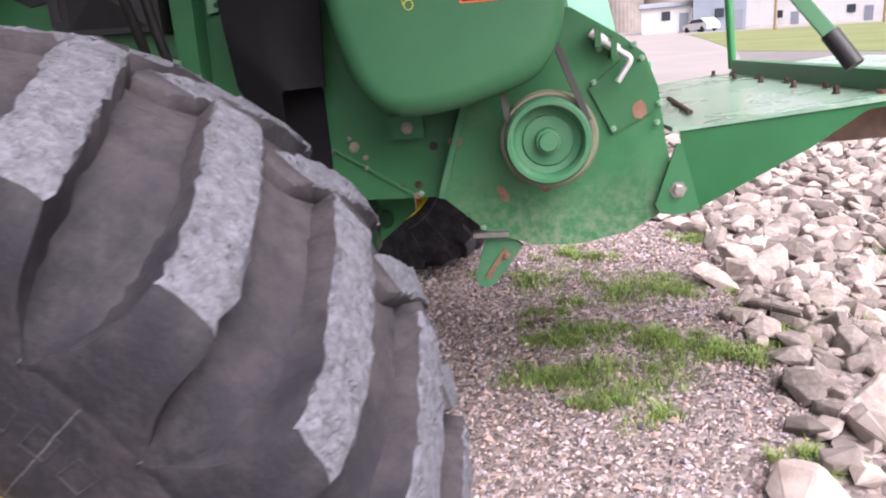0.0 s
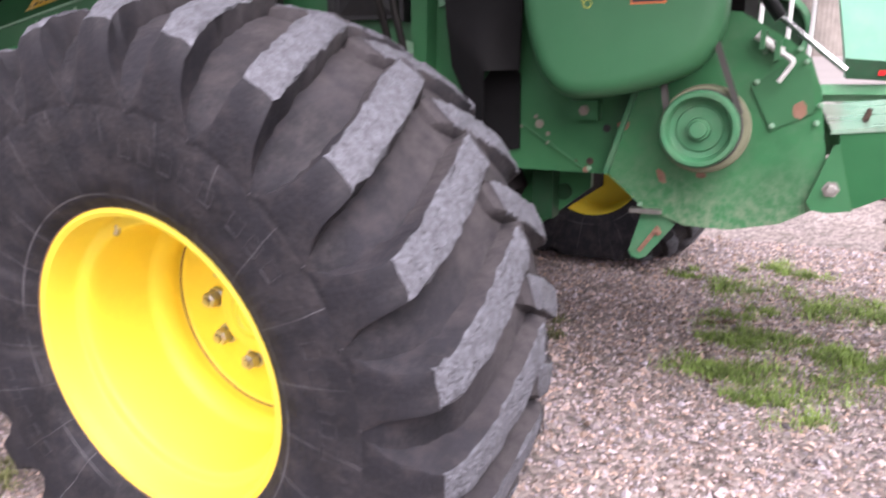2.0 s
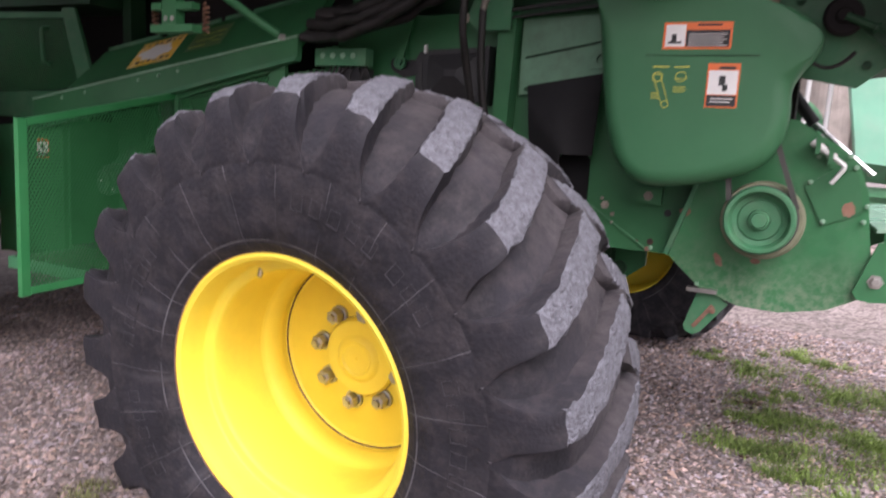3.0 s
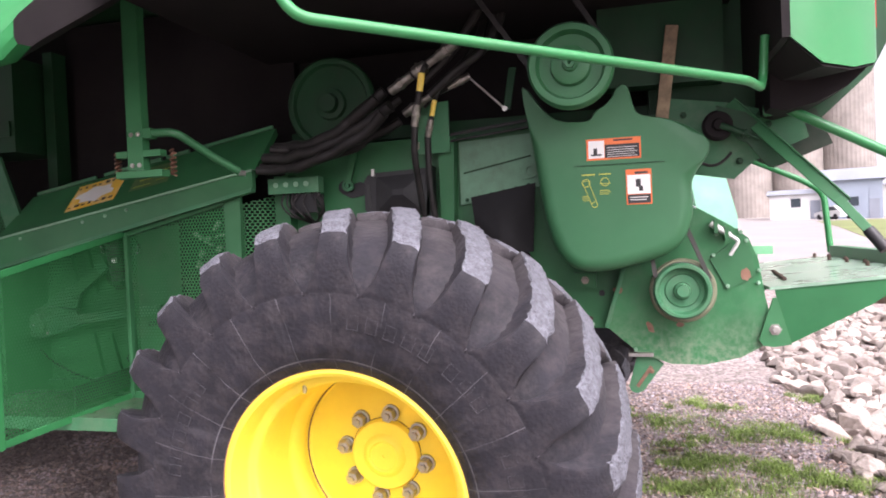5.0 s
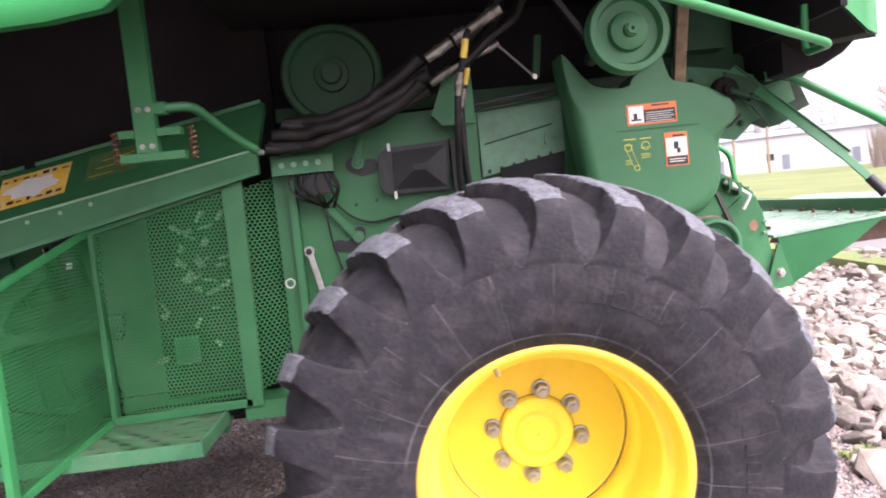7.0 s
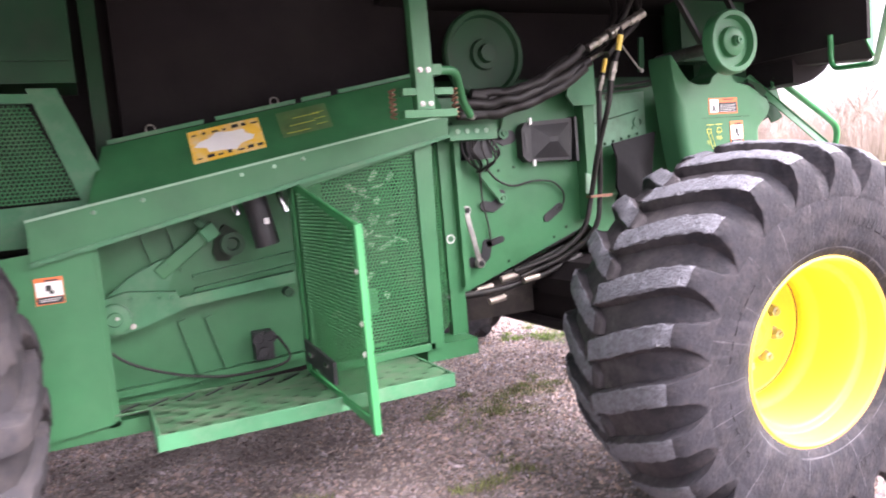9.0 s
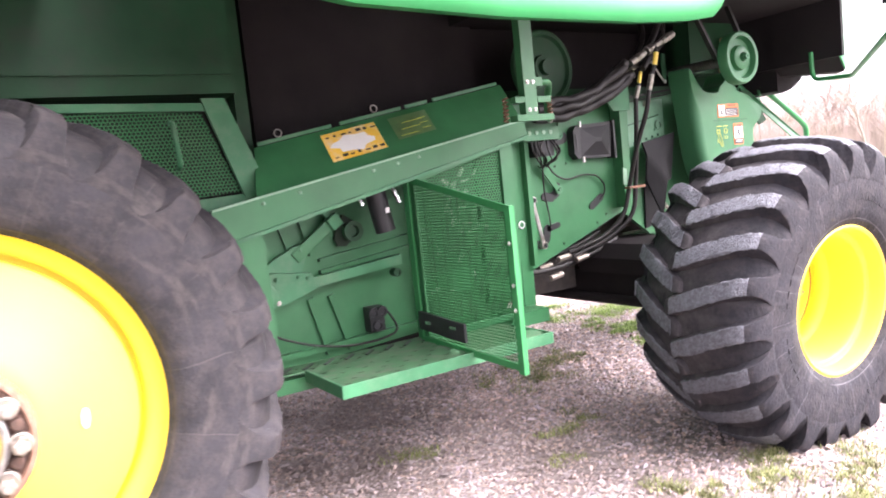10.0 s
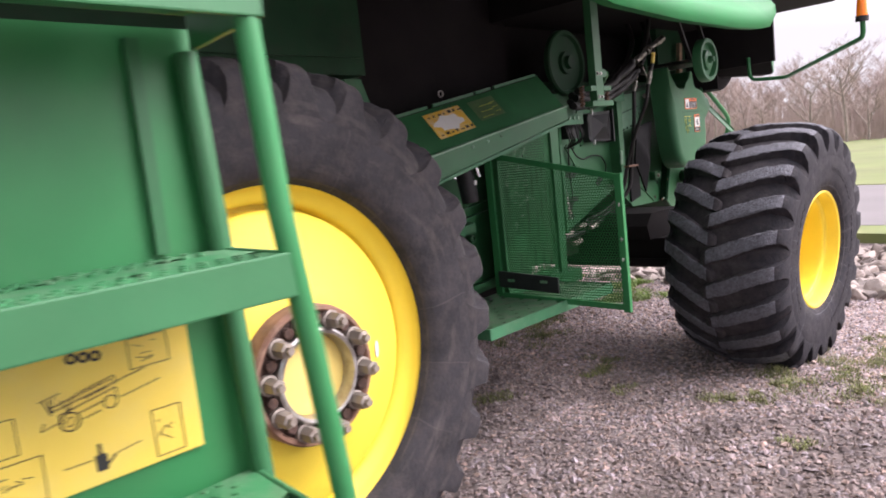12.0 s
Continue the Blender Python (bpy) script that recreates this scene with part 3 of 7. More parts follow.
def letters(bm, r, y, start, count, size, step):
    """Worn raised sidewall writing, as plain low bars."""
    for k in range(count):
        a = start - k * step
        c, s = math.cos(a), math.sin(a)
        m = Matrix(((s, 0, c, r * c), (0, 1, 0, y), (-c, 0, s, r * s), (0, 0, 0, 1)))
        for x0, x1, z0, z1 in ((-0.32, -0.285, -0.4, 0.4), (0.285, 0.32, -0.4, 0.4), (-0.285, 0.285, 0.365, 0.4), (-0.285, 0.285, -0.4, -0.365)):
            box(bm, x0 * size, x1 * size, -0.001, 0.01, z0 * size, z1 * size, m)
    return bm


def nut(bm, x, y, z, r, h):
    lathe(bm, [(0, 0), (0, r * 1.25), (-h * 0.2, r * 1.25), (-h * 0.22, r)], 14, (x, y, z))
    lathe(bm, [(-h * 0.2, r), (-h * 0.75, r), (-h * 0.8, r * 0.9), (-h * 0.82, r * 0.55), (-h, r * 0.5), (-h, 0)], 6, (x, y, z))
    return bm


def rear_wheel(m, cut, back=False):
    rim = bm_new()
    lathe(rim, [(0.012, 0.362), (-0.006, 0.362), (-0.012, 0.352), (-0.006, 0.342), (0.014, 0.336), (0.022, 0.334), (0.058, 0.331), (0.063, 0.329), (0.066, 0.324), (0.068, 0.310), (0.072, 0.304), (0.080, 0.301), (0.106, 0.299), (0.20, 0.299), (0.244, 0.298), (0.252, 0.296), (0.260, 0.289), (0.272, 0.280), (0.287, 0.2745), (0.304, 0.273), (0.320, 0.276), (0.332, 0.282), (0.340, 0.281), (0.342, 0.274),
                (0.348, 0.268), (0.348, 0.2), (0.342, 0.19), (0.338, 0.115), (0.324, 0.113), (0.316, 0.107), (0.314, 0.098), (0.316, 0.090), (0.315, 0.070), (0.308, 0.062), (0.303, 0.054), (0.303, 0.048), (0.308, 0.042), (0.309, 0.006), (0.314, 0.005), (0.314, 0)], 72)
    lathe(rim, [(0.012, 0.362), (0.05, 0.345), (0.57, 0.345), (0.59, 0.36), (0.60, 0.36), (0.61, 0.35), (0.60, 0.335), (0.37, 0.30), (0.37, 0.0)], 72)
    w = part("rear_wheel", rim, yellow, combine, "deep-dished yellow steel wheel with a grey lugged tyre", m, True)
    t = tyre("rear_tyre", m, 0.318, 0.80, 0.352, 0.72, 23, radians(12), radians(70.8), cut, (rubber, lug_worn), "wide dark grey rubber tyre with pale worn lugs", 1.0, 0.10)
    for r0, r1, y in ((0.2735, 0.277, 0.3425), (0.1135, 0.1155, 0.3365)):
        sm = bm_new()
        lathe(sm, [(y, r0), (y - 0.004, r0), (y - 0.004, r1), (y, r1)], 72)
        part("seam", sm, brown_steel, w, "dark brown seam ring")
    be = bm_new()
    lathe(be, [(0.0, 0.3605), (-0.009, 0.3612), (-0.0105, 0.3655), (0.0, 0.3675)], 72)
    part("bead_edge", be, rust, w, "thin rusty line along the rim's edge")
    nb = bm_new()
    nut(nb, 0, 0, 0, 0.022, 0.05)
    first = None
    for k in range(8):
        a = radians(34.5 + 45 * k)
        o = part("wheel_nut", nb, steel, w) if first is None else new("wheel_nut", first.data)
        first = first or o
        o.parent = w
        o.matrix_basis = Matrix.Translation((0.134 * math.cos(a), 0.337, 0.134 * math.sin(a))) @ pose(0, 0, 0, 0, k * 17, 0)
    if not back:
        v = bm_new()
        tube(v, [(-0.125, 0.075, 0.292), (-0.12, 0.06, 0.272)], 0.0085, 8, 0.006)
        part("valve", v, steel, w)
        lt = bm_new()
        for start, count in ((80, 5), (47, 3), (17, 5), (-22, 9), (172, 6), (215, 5)):
            letters(lt, 0.50, -0.0412, radians(start), count, 0.05, radians(6.0))
        tagged(part("lettering", lt, scuffed, w, "worn raised sidewall lettering"), kind="stuff")
    return w


rear_wheel(pose(-0.876, 0.711, 0.669, 4.1, 0, -2.4), 0.675)
rear_wheel(pose(-0.76, 4.8, 0.665, 4.0, 0, 177), 0.60, True)


def front_wheel(m, cut):
    rim = bm_new()
    lathe(rim, [(0.02, 0.597), (-0.004, 0.597), (-0.012, 0.587), (-0.006, 0.575), (0.010, 0.567), (0.024, 0.555), (0.034, 0.538), (0.046, 0.524), (0.056, 0.517), (0.105, 0.515), (0.105, 0.498), (0.03, 0.495),
                (0.018, 0.484), (-0.004, 0.41), (-0.05, 0.325), (-0.092, 0.25), (-0.102, 0.22), (-0.104, 0.2), (-0.104, 0.0)], 112)
    lathe(rim, [(0.02, 0.597), (0.05, 0.575), (0.36, 0.575), (0.38, 0.59), (0.39, 0.59), (0.39, 0.53), (0.2, 0.52), (0.12, 0.5), (0.115, 0)], 72)
    w = part("front_wheel", rim, yellow, combine, "large yellow drive wheel with a rusty bolted hub", m, True)
    t = tyre("front_tyre", m, 0.195, 0.992, 0.585, 0.53, 26, radians(10), radians(80), cut, (rubber_front, rubber_front), "tall dusty dark rubber tyre", 0.95)
    hb = bm_new()
    lathe(hb, [(-0.09, 0.212), (-0.165, 0.212), (-0.175, 0.206), (-0.175, 0.196), (-0.165, 0.190), (-0.158, 0.190)], 64)
    part("hub_ring", hb, rust, w, "rusty hub flange")
    hf = bm_new()
    lathe(hf, [(-0.1595, 0.1905), (-0.1625, 0.18), (-0.1625, 0.152), (-0.1595, 0.145)], 64)
    part("hub_face", hf, dark_rust, w, "dark rusty bolt circle")
    hc = bm_new()
    lathe(hc, [(-0.16, 0.146), (-0.185, 0.143), (-0.190, 0.136), (-0.188, 0.127), (-0.14, 0.122)], 64)
    part("hub_collar", hc, steel, w, "bare steel collar")
    cp = bm_new()
    lathe(cp, [(-0.12, 0.126), (-0.138, 0.124), (-0.141, 0.118), (-0.141, 0.0065), (-0.125, 0.006), (-0.125, 0)], 48)
    part("hub_cap", cp, cap_yellow, w, "flat faded yellow hub cap", None, True)
    first = second = None
    for k in range(10):
        a = radians(29.5 + 36 * k)
        if first is None:
            b1, b2 = bm_new(), bm_new()
            nut(b1, 0, 0, 0, 0.024, 0.082)
            lathe(b2, [(0, 0.017), (-0.018, 0.017), (-0.02, 0.013), (-0.02, 0)], 10)
            first, second = part("wheel_nut", b1, nut_steel, w), part("stud", b2, dark_rust, w)
            o1, o2 = first, second
        else:
            o1, o2 = new("wheel_nut", first.data), new("stud", second.data)
            o1.parent = o2.parent = w
        o1.matrix_basis = Matrix.Translation((0.168 * math.cos(a), -0.165, 0.168 * math.sin(a))) @ pose(0, 0, 0, 0, k * 23, 0)
        a += radians(18)
        o2.matrix_basis = Matrix.Translation((0.168 * math.cos(a), -0.165, 0.168 * math.sin(a)))
    return w


fw = front_wheel(pose(-4.368, 1.255, 0.866, 0, 0, -1.0), 0.88)
front_wheel(pose(-4.374, 4.25, 0.882, 0, 0, 180), 0.86)

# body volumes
# core painted near-black to stand for the shade inside the bay
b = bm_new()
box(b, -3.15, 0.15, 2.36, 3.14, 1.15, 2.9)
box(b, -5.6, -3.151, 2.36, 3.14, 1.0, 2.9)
P("body_core", b, black_and_shade, "inner casing, the bay's shade put into its black")
b = prism(bm_new(), [(-1.68, 0.84), (-0.86, 1.12), (-0.62, 0.95), (-0.20, 0.945), (0.05, 1.3), (0.05, 1.84), (-1.68, 1.80)], 2.07, 2.10)
P("separator_side", b, green, "green side sheet with levers and slots", bevel=0.004)
b = prism(bm_new(), [(-1.68, 0.84), (-0.86, 1.12), (-0.62, 0.95), (-0.20, 0.945), (0.05, 1.3), (0.05, 1.84), (-1.68, 1.80)], 3.40, 3.43)
P("separator_side", b, green, "green side sheet")
# tank is out of view; it reaches to y = 1.62 to close a light gap
b = bm_new()
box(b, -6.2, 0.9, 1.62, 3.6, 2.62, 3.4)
P("grain_tank", b, green_dark, "unseen green tank body, widened to shade the bay")
# unseen slab added overhead to block sky light from the bay
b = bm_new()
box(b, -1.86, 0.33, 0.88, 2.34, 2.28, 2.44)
P("engine_deck", b, black_and_shade, "unseen black slab added to keep light out of the bay")
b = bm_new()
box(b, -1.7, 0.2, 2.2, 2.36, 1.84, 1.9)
P("bay_sill", b, green_dark, "green sill in the bay, its shade put into the colour")
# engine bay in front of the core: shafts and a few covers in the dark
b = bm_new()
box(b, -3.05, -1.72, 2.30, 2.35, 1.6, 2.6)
P("black_cover", b, black_and_shade, "black sheet cover with ring bolts")
b = bm_new()
for x, z in ((-2.94, 1.74), (-2.4, 1.84)):
    lathe(b, [(-0.005, 0.016), (-0.005, 0.021), (0.005, 0.021), (0.005, 0.016)], 16, (x, 2.29, z), True)
E("ring_bolt", b, brass)


def z_deck(x):
    return 1.42 + 0.18 * (x + 3.3)


# sloping beam and the deck behind it
b = bm_new()
prism(b, [(-3.42, z_deck(-3.42) - 0.15), (-1.74, z_deck(-1.74) - 0.085), (-1.74, z_deck(-1.74)), (-3.42, z_deck(-3.42))], 1.86, 1.89)
P("beam", b, green, "sloping green sheet-steel beam", bevel=0.005)
b = bm_new()
prism(b, [(-3.42, z_deck(-3.42) - 0.165), (-1.74, z_deck(-1.74) - 0.10), (-1.74, z_deck(-1.74) - 0.083), (-3.42, z_deck(-3.42) - 0.148)], 1.842, 1.886)
P("beam_lip", b, green_dusty, "folded lower lip of the beam", bevel=0.004)
# pale strip painting the worn fold together with its highlight
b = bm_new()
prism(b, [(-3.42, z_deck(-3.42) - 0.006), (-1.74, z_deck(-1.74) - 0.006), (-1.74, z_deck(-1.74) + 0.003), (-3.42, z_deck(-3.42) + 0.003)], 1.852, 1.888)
P("beam_edge", b, green_pale, "upper fold of the beam, wear and highlight painted pale", bevel=0.003)
b = bm_new()
vs = [b.verts.new(p) for p in ((-3.22, 1.88, z_deck(-3.22) - 0.004), (-1.74, 1.88, z_deck(-1.74) - 0.004), (-1.72, 2.07, z_deck(-1.72) + 0.21), (-3.14, 2.07, z_deck(-3.14) + 0.21))]
f = b.faces.new(vs)
r = bmesh.ops.extrude_face_region(b, geom=[f])
bmesh.ops.translate(b, vec=(0, 0.02, -0.03), verts=[v for v in r["geom"] if isinstance(v, bmesh.types.BMVert)])
P("deck", b, deck_green, "sloping green deck plate")
# thin strips stand in for the reflection along the deck's upper edge
b = bm_new()
for x0, x1 in ((-3.12, -2.75), (-2.70, -2.36), (-2.33, -2.2), (-2.16, -1.74)):
    bar(b, (x0, 2.08, z_deck(x0) + 0.222), (x1, 2.08, z_deck(x1) + 0.222), 0.016, 0.012)
E("edge_strip", b, green_dusty, "strip along the deck edge, a reflection put into its colour")
b = bm_new()
for x in (-3.03, -2.66, -2.53, -2.41, -3.2):
    bolt(b, (x, 1.86, z_deck(x) - 0.03), 0.006, 0.008)
E("beam_bolt", b, green_pale)


def on_deck(u, v, lift=0.004):
    """A point of the deck plate: u along x, v up its slope."""
    return Vector((u, 1.88 + v * 0.664, z_deck(u) - 0.004 + v * 0.748)) + Vector((0, -0.748, 0.664)) * lift


def deck_patch(bm, u0, u1, v0, v1, lift=0.004):
    bm.faces.new([bm.verts.new(on_deck(u, v, lift)) for u, v in ((u0, v0), (u1, v0), (u1, v1), (u0, v1))])


b = bm_new()
deck_patch(b, -2.825, -2.535, 0.075, 0.255, 0.003)
dk = P("instruction_decal", b, worn_decal, "yellow instruction decal, worn white in patches")
b = bm_new()
b.faces.new([b.verts.new(on_deck(-2.685 + 0.115 * math.cos(q) * k, 0.162 + 0.052 * math.sin(q) * k, 0.005)) for q, k in zip([j * 0.4488 for j in range(14)], (1, 0.8, 1.1, 0.9, 1.15, 0.85, 1, 1.1, 0.75, 1.05, 0.9, 1.2, 0.8, 1.05))])
P("worn_patch", b, white_flat, "bare white patch", parent=dk)
b = bm_new()
rng = random.Random(4)
for k in range(7):
    u = -2.81 + 0.04 * k
    deck_patch(b, u, u + rng.uniform(0.012, 0.03), 0.218, 0.218 + rng.uniform(0.008, 0.022), 0.009)
    deck_patch(b, u, u + rng.uniform(0.012, 0.03), 0.087, 0.087 + rng.uniform(0.006, 0.02), 0.009)
tagged(P("pictures", b, ink, parent=dk), kind="stuff")

b = bm_new()
deck_patch(b, -2.46, -2.24, 0.10, 0.25, 0.003)
fd = P("faded_decal", b, mat("faded_olive_decal", (0.055, 0.12, 0.04), 0.5, vary=0.3, scale=18, bump=0.0, dirt=(0.10, 0.13, 0.05), dirt_amount=0.7), "rubbed-off decal with an olive tint")
b = bm_new()
for k in range(3):
    deck_patch(b, -2.44 + 0.02 * k, -2.34 + 0.03 * k, 0.115 + 0.04 * k, 0.119 + 0.04 * k, 0.007)
    deck_patch(b, -2.31, -2.26, 0.13 + 0.035 * k, 0.133 + 0.035 * k, 0.007)
tagged(P("pictures", b, ink_yellow, parent=fd), kind="stuff")

# perforated guard beside the door opening
b = prism(bm_new(), [(-2.44, 1.43), (-1.90, 1.555), (-1.91, 0.70), (-2.40, 0.66)], 1.90, 1.902)
P("perforated_guard", b, mesh_green, "perforated green guard panel")
b = bm_new()
for p, q in (((-2.45, 1.44), (-1.88, 1.575)), ((-2.45, 0.66), (-1.88, 0.675)), ((-2.44, 0.66), (-2.44, 1.44))):
    bar(b, (p[0], 1.895, p[1]), (q[0], 1.895, q[1]), 0.035, 0.02, (0, 1, 0) if p[0] == q[0] else (0, 0, 1))
prism(b, [(-1.905, 0.66), (-1.84, 0.66), (-1.82, 1.60), (-1.905, 1.58)], 1.885, 1.905)
P("guard_frame", b, green, "green guard frame", bevel=0.004)
b = bm_new()
a0 = [(-1.84, 1.90), (-1.70, 2.07)]
for z0, z1, za in ((0.72, 1.55, 1.60),):
    vs = [b.verts.new((x, y, z)) for (x, y), z in ((a0[0], z0), (a0[1], z0 + 0.02), (a0[1], za), (a0[0], z1))]
    b.faces.new(vs)
P("perforated_side", b, mesh_green, "perforated green side panel")
# dark box added behind the holes in place of the shade inside
b = bm_new()
box(b, -1.90, -1.73, 2.11, 2.27, 0.72, 1.58)
P("side_backing", b, black_and_shade)
b = bm_new()
box(b, -1.72, -1.64, 2.03, 2.07, 0.66, 1.68)
box(b, -1.655, -1.625, 1.99, 2.07, 0.9, 1.68)
box(b, -1.92, -1.66, 1.90, 2.10, 0.60, 0.675)
P("corner_post", b, green, "green corner post", bevel=0.006)
b = bm_new()
lathe(b, [(0, 0.016), (-0.006, 0.016), (-0.006, 0.022), (0, 0.022)], 24, (-1.695, 2.028, 1.135), True)
lt = P("latch", b, pale_steel, "pale round quarter-turn latch", True)
b = bm_new()
lathe(b, [(0, 0.0155), (-0.003, 0.0155), (-0.003, 0.0)], 20, (-1.695, 2.028, 1.135))
P("latch_core", b, green_dusty, parent=lt)
P("latch_slot", box(bm_new(), -1.703, -1.687, 2.0225, 2.0245, 1.133, 1.137), ink, parent=lt)
# things behind the perforated guard
b = bm_new()
rng = random.Random(9)
for k in range(30):
    x, z = (rng.uniform(-2.16, -1.94), rng.uniform(1.12, 1.5)) if k < 23 else (rng.uniform(-2.3, -1.95), rng.uniform(0.8, 1.1))
    a = rng.uniform(-60, 60)
    box(b, -0.03, 0.03, -0.004, 0.004, -0.006, 0.006, pose(x, 2.05, z, 0, a, 0) @ Matrix.Diagonal((rng.uniform(0.4, 1.3), 1, rng.uniform(0.6, 2.0), 1)))
tagged(P("linkage", b, brass, "metal linkage behind the guard"), kind="stuff")
# black plate added so the guard's holes look shaded
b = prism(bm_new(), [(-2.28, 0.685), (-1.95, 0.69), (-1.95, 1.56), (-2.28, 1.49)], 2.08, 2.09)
P("guard_backing", b, black_and_shade, "added black plate, the shade behind the guard painted in")
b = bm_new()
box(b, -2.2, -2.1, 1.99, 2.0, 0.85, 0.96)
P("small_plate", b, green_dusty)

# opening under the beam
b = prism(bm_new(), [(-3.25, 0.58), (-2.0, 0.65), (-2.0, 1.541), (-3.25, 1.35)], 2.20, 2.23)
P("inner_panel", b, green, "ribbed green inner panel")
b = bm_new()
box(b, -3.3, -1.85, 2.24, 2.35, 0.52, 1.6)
P("inner_backing", b, black_and_shade, "black backing behind the inner panel")
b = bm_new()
for x0, z0, x1, z1 in ((-3.04, 1.34, -2.98, 1.13), (-2.93, 1.36, -2.88, 1.13), (-2.92, 0.92, -2.85, 0.63), (-2.81, 0.92, -2.73, 0.63)):
    bar(b, (x0, 2.19, z0), (x1, 2.19, z1), 0.022, 0.03, (0, 1, 0))
bar(b, (-2.85, 2.185, 1.04), (-2.2, 2.185, 1.115), 0.02, 0.03)
bar(b, (-2.85, 2.185, 1.10), (-2.2, 2.185, 1.175), 0.014, 0.03)
bar(b, (-3.24, 2.18, 0.655), (-2.1, 2.18, 0.69), 0.03, 0.04)
E("rib", b, green, "pressed rib")
b = prism(bm_new(), [(-3.235, 0.90), (-3.19, 0.905), (-3.05, 0.935), (-2.93, 0.975), (-2.91, 0.985), (-2.44, 1.025), (-2.44, 1.075), (-2.92, 1.03), (-2.935, 1.055), (-3.12, 1.08), (-3.24, 1.055), (-3.258, 0.97)], 2.09, 2.14)
P("lever_arm", b, green_dusty, "green forged lever arm", bevel=0.005)
b = prism(bm_new(), [(-3.19, 1.07), (-3.10, 1.135), (-2.99, 1.185), (-2.945, 1.19), (-2.92, 1.165), (-2.965, 1.055)], 2.135, 2.16)
P("lever_arm", b, green_dusty, "green forged lever arm", bevel=0.005)
b = bm_new()
bar(b, (-2.99, 2.14, 1.13), (-2.765, 2.14, 1.29), 0.03, 0.058, (0, 1, 0))
P("lever_bar", b, green, "flat green lever bar", bevel=0.005)
b = bm_new()
bar(b, (-2.80, 2.13, 1.265), (-2.745, 2.13, 1.30), 0.05, 0.066, (0, 1, 0))
bar(b, (-2.82, 2.15, 1.34), (-2.77, 2.15, 1.29), 0.03, 0.03, (0, 1, 0))
P("bar_clevis", b, green_dusty, bevel=0.006)
b = bm_new()
for x, z in ((-3.0, 1.045), (-3.11, 1.05), (-3.13, 1.01), (-2.955, 1.035), (-2.96, 1.17)):
    bolt(b, (x, 2.088 if z < 1.1 else 2.133, z), 0.009, 0.012)
E("lever_rivet", b, green_dusty)
b = lathe(bm_new(), [(0.04, 0.022), (-0.01, 0.022), (-0.012, 0.014), (-0.004, 0.012), (-0.004, 0)], 20, (-2.47, 2.10, 0.985))
P("stop_pin", b, green_dark, "", True)
b = lathe(bm_new(), [(0, 0.063), (-0.022, 0.061), (-0.026, 0.055), (-0.026, 0.03), (-0.034, 0.026), (-0.034, 0)], 40, (-3.175, 2.09, 0.98))
P("pivot_plate", b, green_dusty, "", True)
b = lathe(bm_new(), [(0, 0.05), (-0.035, 0.05), (-0.035, 0.028), (-0.012, 0.024), (-0.012, 0)], 24, (-2.685, 2.13, 1.225))
P("pivot_bush", b, green_dark, "", True)
b = bm_new()
for x, z in ((-3.165, 0.985), (-3.11, 0.94)):
    bolt(b, (x, 2.062 if x < -3.15 else 2.088, z), 0.008, 0.012)
E("lever_bolt", b, steel)
b = prism(bm_new(), [(-2.76, 1.19), (-2.745, 1.155), (-2.70, 1.15), (-2.665, 1.18), (-2.64, 1.22), (-2.65, 1.275), (-2.70, 1.31), (-2.74, 1.27)], 2.17, 2.196)
P("gusset", b, dark_grey_green)
b = tube(bm_new(), [(-2.61, 2.0, 1.45), (-2.595, 2.0, 1.40), (-2.56, 2.0, 1.21)], 0.05, 18)
P("hydraulic_cylinder", b, black, "black hydraulic cylinder", True)
b = tube(bm_new(), [(-2.62, 2.0, 1.462), (-2.618, 2.0, 1.44)], 0.054, 18)
P("cylinder_collar", b, steel, "", True)
b = bm_new()
box(b, -2.575, -2.555, 1.945, 1.96, 1.30, 1.325)
P("cylinder_tag", b, white_flat)
b = bm_new()
for x, z in ((-2.68, 1.395), (-2.49, 1.425), (-2.475, 1.39)):
    tube(b, [(x, 2.015, z), (x + 0.012, 2.005, z - 0.05)], 0.013, 10)
E("fitting", b, chrome, "", True)
b = bm_new()
box(b, -2.635, -2.555, 2.13, 2.2, 0.70, 0.825)
P("connector_box", b, black, "black connector", bevel=0.025)
b = bm_new()
for x, z in ((-2.62, 0.795), (-2.57, 0.80), (-2.60, 0.73)):
    lathe(b, [(0, 0.028), (-0.02, 0.028), (-0.02, 0.018), (-0.012, 0.016), (-0.012, 0)], 16, (x, 2.13, z))
E("connector", b, black, "", True)
b = tube(bm_new(), rounded([(-3.25, 2.13, 0.92), (-3.19, 2.13, 0.82), (-3.11, 2.13, 0.765), (-2.96, 2.13, 0.70), (-2.78, 2.12, 0.66), (-2.6, 2.12, 0.655), (-2.47, 2.13, 0.68), (-2.53, 2.13, 0.79), (-2.56, 2.15, 0.81)], 0.08), 0.006, 8)
P("cable", b, hose_mat, "", True)
b = prism(bm_new(), [(-3.75, 0.56), (-3.22, 0.62), (-3.22, 1.30), (-3.75, 1.25)], 1.875, 1.90)
P("front_plate", b, green, "green corner plate", bevel=0.005)
b = bm_new()
box(b, -3.7, -2.0, 1.9, 1.96, 0.56, 0.62)
box(b, -3.24, -3.2, 1.9, 2.2, 0.6, 1.3)
P("lower_rail", b, green, "green lower rail", bevel=0.005)


